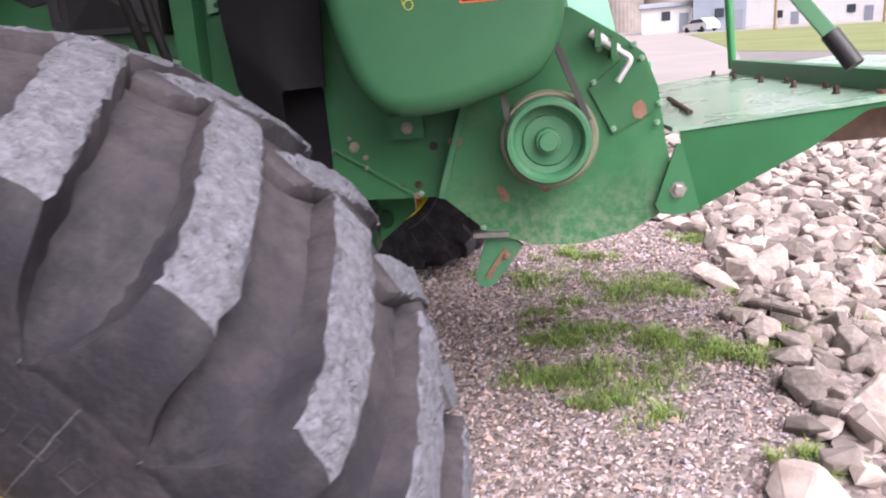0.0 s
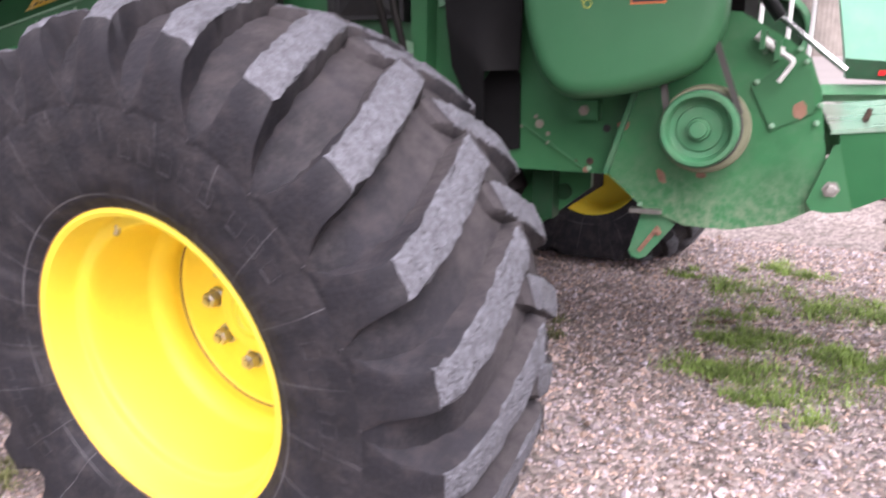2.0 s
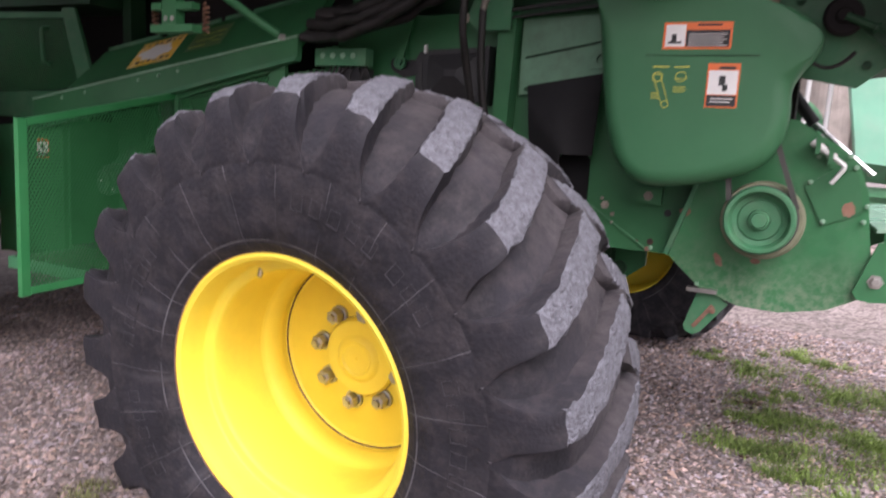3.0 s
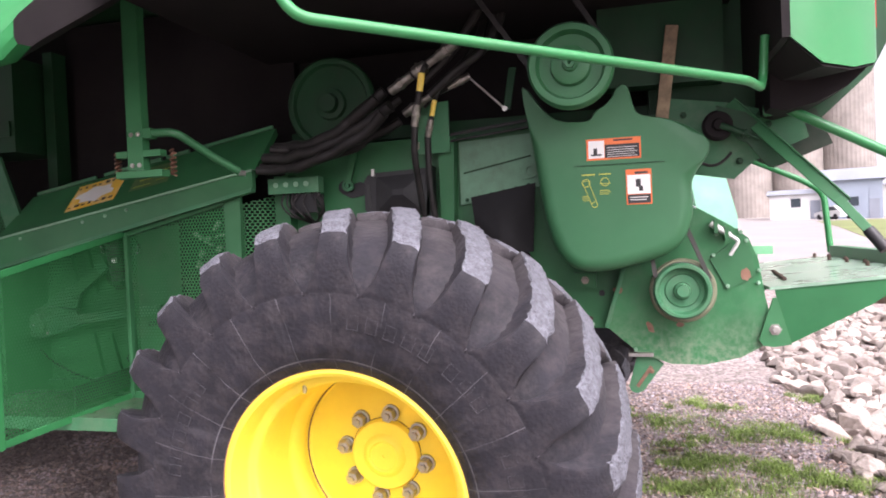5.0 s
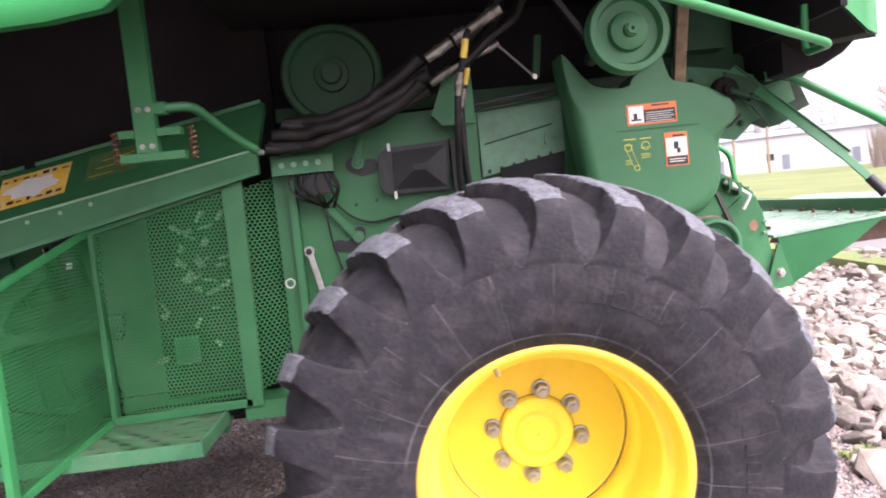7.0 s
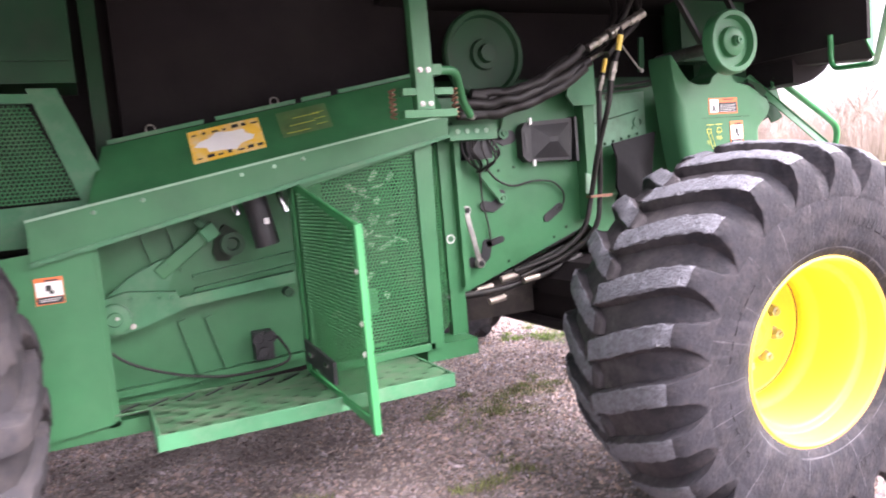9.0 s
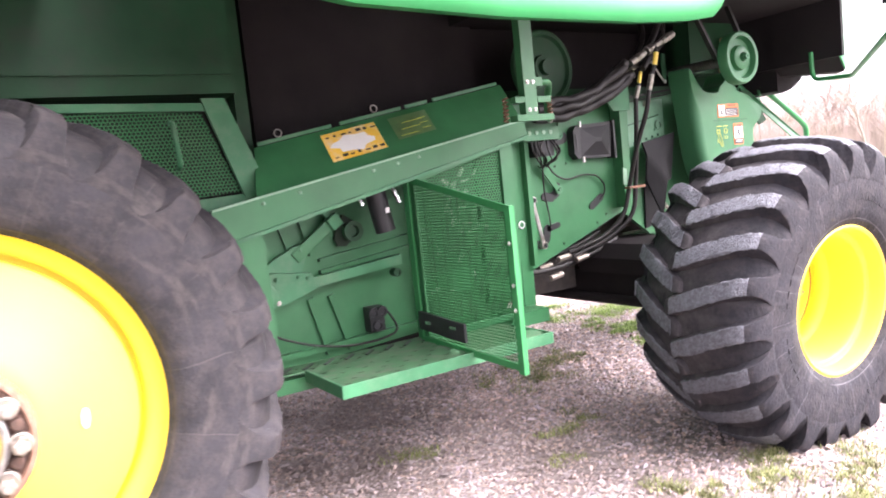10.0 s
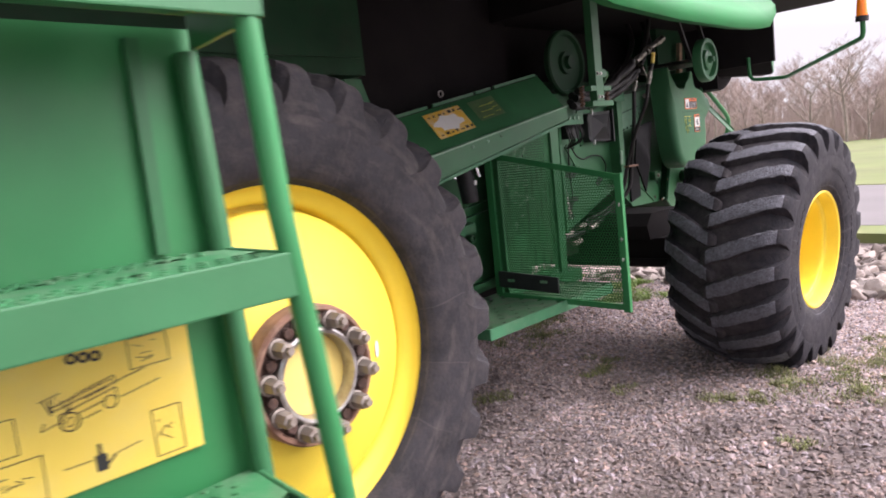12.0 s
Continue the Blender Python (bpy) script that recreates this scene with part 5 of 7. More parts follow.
tube(b, rounded([(0.40, 3.57, 1.86), (0.52, 3.57, 1.79), (0.90, 3.55, 1.60), (1.0, 3.54, 1.53), (1.02, 3.5, 1.18)], 0.08), 0.018, 12)
P("tail_rail", b, green_bright, "bright green bent tube rail", True)
b = bm_new()
bar(b, (0.31, 2.025, 1.855), (0.655, 1.79, 1.427), 0.008, 0.046, (0, 1, 0))
bar(b, (0.328, 2.025, 1.869), (0.673, 1.79, 1.441), 0.024, 0.006, (0, 1, 0))
bar(b, (0.635, 1.80, 1.447), (0.735, 1.73, 1.30), 0.008, 0.034, (0, 1, 0))
P("prop_arm", b, green, "green flat prop arm", bevel=0.003)
b = prism(bm_new(), [(0.25, 1.84), (0.357, 1.806), (0.435, 1.734), (0.527, 1.614), (0.483, 1.594), (0.438, 1.584), (0.362, 1.684), (0.327, 1.705), (0.27, 1.76)], 1.965, 1.975)
P("arm_bracket", b, green_dark, "dark green bracket plate of the prop arm", bevel=0.003)
b = tube(bm_new(), [(0.715, 1.744, 1.33), (0.757, 1.712, 1.262), (0.759, 1.71, 1.258)], 0.021, 14)
P("rubber_grip", b, black, "black rubber sleeve", True)
b = bm_new()
tube(b, [(0.06, 3.45, 1.72), (0.235, 3.45, 1.50)], 0.03, 14)
P("gas_strut", b, black, "black gas strut", True)
b = tube(bm_new(), [(0.23, 3.45, 1.505), (0.52, 3.45, 1.262)], 0.014, 12)
P("strut_rod", b, chrome, "", True)

# hood painted darker than the body, standing in for the shade on it
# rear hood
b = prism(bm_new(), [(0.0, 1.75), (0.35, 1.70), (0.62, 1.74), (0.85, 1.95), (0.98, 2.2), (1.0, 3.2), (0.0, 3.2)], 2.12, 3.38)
P("rear_hood", b, green_dark, "green rear hood, its shade put into the colour", bevel=0.02)
b = prism(bm_new(), [(0.05, 1.60), (0.32, 1.55), (0.40, 1.62), (0.60, 1.70), (0.58, 1.78), (0.30, 1.86), (0.05, 1.9)], 2.04, 2.06)
P("hood_plate", b, green_dusty, "dusty green hinge plate", bevel=0.003)
b = prism(bm_new(), [(0.34, 1.66), (0.42, 1.80), (0.64, 1.82), (0.70, 1.675), (0.48, 1.59)], 2.10, 2.11)
P("dust_flap", b, dark_grey_green, "dark green-grey flap")
b = bm_new()
for x, z in ((0.13, 1.82), (0.42, 1.80), (0.45, 1.76), (0.34, 1.62), (0.15, 1.64), (0.47, 1.81)):
    bolt(b, (x, 2.03, z), 0.010, 0.014)
E("hinge_bolt", b, green_dark)
b = bm_new()
tube(b, [(0.42, 1.95, 1.80), (0.50, 1.93, 1.805)], 0.022, 12)
P("hinge_pin", b, green, "", True)
b = bm_new()
tube(b, [(0.262, 1.945, 1.758), (0.345, 1.94, 1.72)], 0.013, 10)
tube(b, [(0.345, 1.94, 1.72), (0.352, 1.94, 1.717)], 0.02, 10)
tube(b, [(0.35, 1.94, 1.718), (0.40, 1.94, 1.695)], 0.006, 10)
P("tension_rod", b, green_dark, "", True)
b = bm_new()
tube(b, sag((0.15, 1.95, 1.655), (0.30, 1.95, 1.65), 0.05), 0.006, 8)
P("cable", b, hose_mat, "", True)
# hub coloured near-black for the shade of an opening
b = bm_new()
lathe(b, [(0.03, 0.06), (0, 0.06), (-0.01, 0.05), (-0.01, 0.025), (-0.03, 0.02), (-0.03, 0)], 28, (0.257, 1.97, 1.762))
P("tension_hub", b, black_and_shade, "black round hub with a tensioner, an opening's shade painted in", True)
b = prism(bm_new(), [(0.402, 1.36), (0.50, 1.38), (0.62, 1.50), (0.72, 1.64), (0.78, 1.82), (0.78, 2.35), (0.402, 2.35)], 1.945, 2.6, "z")
for v in b.verts:
    if v.co.z < 2.0 and v.co.x > 0.41:
        v.co.z = min(1.945, 1.858 + max(0.0, v.co.y - 1.50) * 0.25)
lb = P("lamp_housing", b, green_bright, "rounded green rear lamp housing", True, 0.045)
# thin black plate painting the shade on the housing's underside
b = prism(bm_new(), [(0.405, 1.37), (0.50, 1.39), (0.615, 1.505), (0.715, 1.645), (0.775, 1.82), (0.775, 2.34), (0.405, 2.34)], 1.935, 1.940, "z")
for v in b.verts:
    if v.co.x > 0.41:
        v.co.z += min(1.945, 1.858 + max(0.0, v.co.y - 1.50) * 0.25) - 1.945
P("bottom_liner", b, black_and_shade, parent=lb)
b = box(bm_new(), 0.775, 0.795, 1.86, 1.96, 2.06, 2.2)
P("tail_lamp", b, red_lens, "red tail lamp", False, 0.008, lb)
# black plate added where the housing's front lies in shadow
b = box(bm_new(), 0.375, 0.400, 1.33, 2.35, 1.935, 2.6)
P("inner_liner", b, black_and_shade, "black plate, the shade of the housing's front painted in", False, 0.01, lb)
# bowl coloured near-black for its shaded underside
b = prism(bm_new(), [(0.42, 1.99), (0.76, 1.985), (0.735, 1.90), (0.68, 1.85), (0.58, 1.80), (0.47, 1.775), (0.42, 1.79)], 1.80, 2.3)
P("housing_foot", b, black_and_shade, "bowl under the housing, its shade put into the black", True, 0.02, lb)
# cover's shade is part of its dark colour
b = bm_new()
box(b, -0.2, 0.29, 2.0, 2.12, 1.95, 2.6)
P("side_cover", b, green_dark, "green side cover, its shade put into the colour")
# arm of the warning lamp
b = tube(bm_new(), rounded([(0.36, 1.52, 1.99), (0.345, 1.51, 1.815), (0.257, 1.215, 1.792), (-0.83, 0.44, 1.888), (-0.88, 0.43, 1.985)], 0.06), 0.014, 14)
la = P("lamp_arm", b, green_bright, "green tube arm carrying an amber lamp", True)
b = bm_new()
tube(b, [(-0.89, 0.43, 1.97), (-0.892, 0.429, 2.0)], 0.034, 16)
P("lamp_base", b, black, "", True, parent=la)
b = bm_new()
tube(b, [(-0.892, 0.429, 2.0), (-0.893, 0.429, 2.03), (-0.895, 0.428, 2.08), (-0.896, 0.428, 2.10)], 0.03, 16, 0.022)
P("lamp_lens", b, amber, "amber warning lamp", True, parent=la)

# moulded belt shield
sh = [(-0.505, 1.95), (-0.475, 1.945), (-0.42, 1.86), (-0.36, 1.80), (-0.23, 1.79), (-0.22, 1.83), (-0.16, 1.86), (-0.125, 1.925), (-0.085, 1.925), (-0.07, 1.85), (-0.05, 1.80), (0.06, 1.785), (0.15, 1.745), (0.195, 1.70), (0.212, 1.665), (0.195, 1.625), (0.16, 1.58),
      (0.135, 1.53), (0.145, 1.45), (0.13, 1.36), (0.09, 1.295), (0.03, 1.255), (-0.08, 1.222), (-0.20, 1.200), (-0.28, 1.20), (-0.34, 1.23), (-0.385, 1.29), (-0.42, 1.40), (-0.445, 1.56), (-0.47, 1.75)]
for _ in range(2):
    sh = [q for a, c in zip(sh, sh[1:] + sh[:1]) for q in ((a[0] * 0.75 + c[0] * 0.25, a[1] * 0.75 + c[1] * 0.25), (a[0] * 0.25 + c[0] * 0.75, a[1] * 0.25 + c[1] * 0.75))]
b = domed(bm_new(), sh, 1.785, 1.94, 0.055, 1.80, 0.13)
sd = P("belt_shield", b, green_shield, "moulded green plastic belt shield with safety decals", True)
warning(-0.25, 1.637, 0.205, 0.082, 1.784, wide=True)
warning(-0.105, 1.459, 0.095, 0.135, 1.784)
b = bm_new()
for x0, z0, x1, z1, w in ((-0.272, 1.582, -0.222, 1.582, 0.004), (-0.206, 1.582, -0.160, 1.582, 0.004), (-0.268, 1.548, -0.236, 1.462, 0.0022), (-0.246, 1.552, -0.216, 1.468, 0.0022), (-0.272, 1.498, -0.248, 1.498, 0.003), (-0.272, 1.490, -0.25, 1.490, 0.0022), (-0.272, 1.483, -0.246, 1.483, 0.0022),
                          (-0.205, 1.512, -0.163, 1.512, 0.0022), (-0.205, 1.519, -0.168, 1.519, 0.003), (-0.205, 1.505, -0.17, 1.505, 0.0022), (-0.205, 1.545, -0.163, 1.545, 0.0022), (-0.272, 1.558, -0.238, 1.558, 0.0022)):
    bar(b, (x0, 1.783, z0), (x1, 1.783, z1), 0.002, w, (0, 1, 0))
for x, z, r in ((-0.256, 1.550, 0.016), (-0.226, 1.465, 0.012), (-0.184, 1.552, 0.017)):
    lathe(b, [(-0.001, r - 0.0025), (-0.001, r), (0.001, r), (0.001, r - 0.0025)], 20, (x, 1.783, z), True)
tagged(P("diagram", b, ink_yellow, "thin yellow belt diagram", parent=sd), kind="stuff")
b = bm_new()
box(b, -0.30, 0.04, 1.7815, 1.784, 1.616, 1.619)
P("seam", b, green_dark, parent=sd)

# pale sheet, rubber flap, window, channel, levers
b = prism(bm_new(), [(-0.82, 1.50), (-0.45, 1.57), (-0.45, 1.80), (-0.82, 1.78)], 2.045, 2.055)
P("pale_sheet", b, sheet_green, "faded pale green access sheet")
b = bm_new()
bar(b, (-0.80, 2.04, 1.64), (-0.50, 2.04, 1.70), 0.007, 0.004)
bar(b, (-0.83, 2.04, 1.80), (-0.48, 2.04, 1.83), 0.02, 0.02)
P("sheet_seam", b, green_dark)
b = bm_new()
bar(b, (-0.88, 1.97, 1.80), (-0.47, 1.97, 1.845), 0.012, 0.012)
bar(b, (-0.88, 1.98, 1.775), (-0.47, 1.98, 1.818), 0.008, 0.008)
E("cable", b, hose_mat)
b = bm_new()
lathe(b, [(0.0, 0.034), (-0.014, 0.034), (-0.014, 0.018), (0.0, 0.018)], 18, (-0.505, 2.045, 1.635), True)
box(b, -0.545, -0.515, 2.035, 2.045, 1.60, 1.615)
P("lifting_eye", b, sheet_green, "", True)
b = bm_new()
for k in range(6):
    bolt(b, (-0.79 + 0.055 * k, 2.042, 1.522 + 0.0104 * k), 0.006, 0.006)
E("sheet_rivet", b, green_dark)
b = bm_new()
fa, fb, fc, fd, fe, ff, fr, fm = (b.verts.new(p) for p in ((-0.755, 1.955, 1.528), (-0.475, 1.945, 1.575), (-0.497, 1.975, 1.285), (-0.60, 1.915, 1.283), (-0.618, 1.955, 1.06), (-0.735, 1.965, 1.30), (-0.742, 1.94, 1.45), (-0.61, 1.925, 1.44)))
for f in ((fa, fr, fm), (fa, fm, fb), (fb, fm, fc), (fm, fd, fc), (fm, fr, fd), (fr, ff, fd), (ff, fe, fd)):
    b.faces.new(f)
bmesh.ops.subdivide_edges(b, edges=b.edges[:], cuts=3, use_grid_fill=True, smooth=0.35)
r = bmesh.ops.extrude_face_region(b, geom=b.faces[:])
bmesh.ops.translate(b, vec=(0, 0.012, 0), verts=[v for v in r["geom"] if isinstance(v, bmesh.types.BMVert)])
P("rubber_flap", b, flap_and_shadow, "black folded rubber flap", True)
# flat black plate in place of the shadow inside an opening
b = prism(bm_new(), [(-0.67, 0.99), (-0.66, 1.24), (-0.63, 1.283), (-0.535, 1.288), (-0.522, 1.27), (-0.522, 1.02)], 2.055, 2.066)
P("recess", b, flap_and_shadow, "black plate painting the shadow of an opening by the flap", bevel=0.004)
b = prism(bm_new(), [(-1.245, 1.655), (-1.262, 1.63), (-1.262, 1.50), (-1.235, 1.468), (-0.975, 1.465), (-0.955, 1.675), (-1.22, 1.665)], 2.015, 2.07)
ib = P("inspection_cover", b, black, "black plastic inspection cover with a hollow grip", bevel=0.012)
b = bm_new()
ring = [b.verts.new(p) for p in ((-1.205, 2.014, 1.645), (-1.21, 2.014, 1.485), (-0.985, 2.014, 1.48), (-0.97, 2.014, 1.655))]
tip = [b.verts.new(p) for p in ((-1.12, 1.985, 1.585), (-1.12, 1.985, 1.56), (-1.07, 1.985, 1.56), (-1.065, 1.985, 1.585))]
for k in range(4):
    b.faces.new((ring[k], ring[(k + 1) % 4], tip[(k + 1) % 4], tip[k]))
b.faces.new(tip)
P("raised_face", b, black, "", parent=ib)
# black inlay, the grip hollow's shade put into its colour
b = prism(bm_new(), [(-1.25, 1.615), (-1.232, 1.615), (-1.228, 1.51), (-1.245, 1.51)], 2.011, 2.014)
P("grip_hollow", b, ink, parent=ib)
b = box(bm_new(), -0.952, -0.937, 2.0, 2.07, 1.455, 1.68)
P("hinge_bar", b, black, parent=ib)
b = bm_new()
for x, z in ((-1.215, 1.655), (-1.205, 1.45)):
    box(b, x - 0.006, x + 0.006, 2.0, 2.014, z - 0.004, z + 0.028)
E("cover_clip", b, pale_steel)
b = bm_new()
prism(b, [(-0.90, 1.15), (-0.85, 1.15), (-0.83, 1.78), (-0.90, 1.78)], 1.99, 2.07)
P("channel_post", b, green, "green channel post", bevel=0.004)
b = prism(bm_new(), [(-1.02, 1.78), (-0.98, 1.73), (-0.84, 1.73), (-0.84, 1.95), (-0.95, 1.95)], 1.96, 1.97)
P("gusset", b, green_dusty, "green gusset plate", bevel=0.003)
b = bm_new()
bar(b, (-1.60, 2.03, 1.262), (-1.545, 2.03, 1.0), 0.010, 0.026, (0, 1, 0))
P("link_bar", b, steel, "bright steel link bar", bevel=0.004)
b = bm_new()
for x, z in ((-1.60, 1.262), (-1.545, 1.0)):
    lathe(b, [(0.02, 0.022), (-0.006, 0.022), (-0.006, 0.014), (-0.012, 0.012), (-0.012, 0)], 20, (x, 2.024, z))
E("link_eye", b, steel, "", True)
b = bm_new()
for x, z in ((-1.60, 1.262), (-1.545, 1.0)):
    bolt(b, (x, 2.0125, z), 0.010, 0.008)
E("link_bolt", b, black)
def slot(bm, points, w, y0=2.062, y1=2.0695):
    """A round-ended slot along a polyline, a thin dark inlay on the sheet."""
    p = [Vector(q) for q in points]
    left, right = [], []
    for k, q in enumerate(p):
        d = (p[min(k + 1, len(p) - 1)] - p[max(k - 1, 0)]).normalized()
        m = Vector((-d.y, d.x)) * w
        left.append(q + m)
        right.append(q - m)
    d0, d1 = (p[0] - p[1]).normalized() * w, (p[-1] - p[-2]).normalized() * w
    cap0 = [p[0] + d0 * math.cos(t) + Vector((-d0.y, d0.x)) * math.sin(t) for t in (-0.9, -0.4, 0, 0.4, 0.9)]
    cap1 = [p[-1] + d1 * math.cos(t) + Vector((-d1.y, d1.x)) * math.sin(t) for t in (-0.9, -0.4, 0, 0.4, 0.9)]
    prism(bm, [tuple(q) for q in cap0 + right + cap1 + left[::-1]], y0, y1)


b = bm_new()
slot(b, [(-1.375, 1.612), (-1.34, 1.592), (-1.30, 1.60)], 0.033)
slot(b, [(-1.475, 1.272), (-1.43, 1.262), (-1.385, 1.287), (-1.378, 1.32)], 0.026)
slot(b, [(-1.575, 1.005), (-1.53, 1.0), (-1.49, 1.03), (-1.478, 1.085)], 0.026)
slot(b, [(-1.47, 1.085), (-1.395, 1.10)], 0.017)
slot(b, [(-1.115, 1.178), (-1.035, 1.228)], 0.021)
E("slot", b, black, "dark slot in the side sheet")
b = bm_new()
for x, z, r in ((-1.352, 1.618, 0.028), (-1.385, 1.302, 0.025)):
    lathe(b, [(0.0, r), (-0.014, r), (-0.014, r * 0.62), (-0.008, r * 0.58), (-0.008, r * 0.4), (-0.02, r * 0.36), (-0.02, 0)], 20, (x, 2.05, z))
E("lever_boss", b, green_dusty, "", True)
b = bm_new()
bar(b, (-1.352, 2.04, 1.63), (-1.305, 2.04, 1.80), 0.01, 0.03, (0, 1, 0))
bar(b, (-1.515, 2.04, 1.46), (-1.40, 2.04, 1.312), 0.01, 0.03, (0, 1, 0))
E("lever", b, green, "green lever")
b = bm_new()
tube(b, rounded([(-1.48, 2.03, 1.47), (-1.41, 2.04, 1.39), (-1.32, 2.04, 1.352), (-1.19, 2.045, 1.378), (-1.07, 2.045, 1.362), (-1.01, 2.05, 1.30), (-1.012, 2.055, 1.245), (-1.05, 2.06, 1.215)], 0.06), 0.005, 8)
tube(b, rounded([(-1.51, 2.02, 1.46), (-1.50, 2.04, 1.30), (-1.47, 2.05, 1.18), (-1.46, 2.055, 1.10)], 0.06), 0.0045, 8)
E("cable", b, hose_mat, "", True)
b = bm_new()
for x, z in ((-1.08, 1.075), (-1.15, 1.01), (-1.36, 0.985), (-1.0, 1.12), (-1.38, 1.44), (-1.29, 1.45)):
    bolt(b, (x, 2.068, z), 0.005, 0.006)
E("side_screw", b, green_dark)
# hydraulic hoses
b = bm_new()
rng = random.Random(31)
for k in range(8):
    near = k % 2
    a = (-1.70 + 0.012 * k, 1.84 + 0.02 * (k % 3), 1.695 + 0.014 * k)
    c = (-1.03 - 0.03 * (k % 3), 1.75 if near else 1.87, 1.87 + 0.016 * k)
    pts = sag(a, c, 0.05 + 0.03 * rng.random())
    pts = [p + Vector((0, rng.uniform(-0.012, 0.012), rng.uniform(-0.011, 0.011))) for p in pts]
    tube(b, rounded([tuple(p) for p in pts], 0.03, 3), 0.019 + 0.005 * (k % 2), 12)
E("hose", b, hose_mat, "bundle of black hydraulic hoses", True)
b = bm_new()
for a, c, r in (((-1.03, 1.75, 1.97), (-0.93, 1.735, 2.025), 0.02), ((-0.92, 1.73, 2.03), (-0.87, 1.725, 2.055), 0.026), ((-0.81, 1.71, 2.085), (-0.735, 1.69, 2.125), 0.022), ((-1.015, 1.88, 1.896), (-0.925, 1.87, 1.945), 0.018), ((-0.80, 1.88, 2.0), (-0.724, 1.885, 2.033), 0.016),
                ((-0.908, 1.712, 1.90), (-0.926, 1.725, 1.815), 0.016), ((-0.886, 1.836, 1.855), (-0.906, 1.845, 1.785), 0.014), ((-0.93, 1.75, 1.755), (-0.933, 1.755, 1.725), 0.014)):
    a, c = Vector(a), Vector(c)
    tube(b, [a, c], r, 12)
    tube(b, [a.lerp(c, 0.4), a.lerp(c, 0.55)], r * 1.25, 6)
E("hose_fitting", b, brass, "dirty plated hose fittings", True)
b = bm_new()
tube(b, [(-0.87, 1.725, 2.055), (-0.81, 1.71, 2.085)], 0.017, 12)
tube(b, [(-0.925, 1.87, 1.945), (-0.86, 1.87, 1.975), (-0.80, 1.88, 2.0)], 0.014, 12)
E("junction", b, brass, "", True)
b = bm_new()
tube(b, [(-0.878, 1.695, 2.02), (-0.893, 1.70, 1.95)], 0.014, 12)
tube(b, [(-0.866, 1.83, 1.935), (-0.882, 1.835, 1.87)], 0.011, 12)
E("hose_tag", b, yellow_flat, "yellow hose sleeves", True)
b = bm_new()
tube(b, rounded([(-0.86, 1.72, 2.06), (-0.872, 1.70, 2.04), (-0.893, 1.70, 1.95), (-0.908, 1.712, 1.90)], 0.03), 0.0125, 12)
tube(b, rounded([(-0.82, 1.875, 1.99), (-0.85, 1.84, 1.97), (-0.866, 1.83, 1.935), (-0.886, 1.836, 1.855)], 0.03), 0.0105, 12)
for y, z, e, up in ((1.80, 2.02, 0.02, 0.10), (1.83, 2.05, 0.06, 0.14), (1.90, 2.0, -0.04, 0.16), (1.79, 2.08, 0.0, 0.2)):
    tube(b, rounded([(-0.90 + e, y, z - 0.07), (-0.78 + e, y + 0.01, z + 0.03), (-0.66 + e, y + 0.03, z + up), (-0.62 + e, y + 0.12, z + up + 0.2)], 0.08), 0.018, 12)
E("hose", b, hose_mat, "tangled black hydraulic hoses", True)
b = bm_new()
tube(b, rounded([(-0.926, 1.725, 1.815), (-0.937, 1.74, 1.70), (-0.94, 1.84, 1.50), (-0.93, 1.92, 1.30), (-0.965, 1.95, 1.10), (-1.10, 2.0, 0.99), (-1.34, 2.05, 0.93)], 0.12), 0.0135, 12)
tube(b, rounded([(-0.906, 1.845, 1.785), (-0.91, 1.86, 1.55), (-0.88, 1.92, 1.30), (-0.90, 1.93, 1.10), (-1.06, 2.01, 0.97), (-1.30, 2.06, 0.90)], 0.12), 0.0135, 12)
E("hose", b, hose_mat, "black hanging hydraulic hoses", True)
b = bm_new()
box(b, -0.955, -0.82, 1.90, 1.94, 1.262, 1.276)
P("hose_clamp", b, copper, "coppery clamp across the hoses", bevel=0.004)
b = prism(bm_new(), [(-0.925, 1.285), (-0.895, 1.285), (-0.89, 1.38), (-0.92, 1.39)], 1.975, 1.985)
P("pale_tab", b, green_pale, "small faded green tab", bevel=0.003)
b = bm_new()
tube(b, [(-0.72, 1.885, 2.02), (-0.583, 1.904, 1.887)], 0.005, 8)
lathe(b, [(0, 0.011), (-0.008, 0.011), (-0.008, 0)], 12, (-0.583, 1.90, 1.887))
P("thin_rod", b, steel, "", True)
b = bm_new()
bar(b, (-0.545, 1.93, 2.06), (-0.572, 1.91, 1.885), 0.012, 0.022, (0, 1, 0))
bar(b, (-0.56, 1.93, 2.06), (-0.588, 1.91, 1.885), 0.012, 0.008, (0, 1, 0))
P("hanger", b, green_dark)
b = bm_new()
bar(b, (0.043, 1.955, 1.80), (0.094, 1.955, 2.17), 0.03, 0.05, (0, 1, 0))
P("wooden_prop", b, wood, "weathered wooden prop stick", bevel=0.004)

# raised side panel: skin hung from the tank, with a folded lip
b = bm_new()
prof = [(0.62, 1.985), (0.60, 1.96), (0.598, 1.915), (0.61, 1.895), (0.66, 1.90), (0.70, 1.93), (1.1, 2.2), (1.5, 2.5), (1.7, 2.75), (1.68, 2.8), (1.4, 2.6), (1.0, 2.3), (0.7, 2.06)]
xs = [(-3.75, 0.14), (-3.60, 0.07), (-3.3, 0.02), (-2.8, 0.0), (-2.2, 0.0), (-1.95, 0.012), (-1.82, 0.03), (-1.765, 0.07)]
rings = [[b.verts.new((x, y, z + d)) for y, z in prof] for x, d in xs]
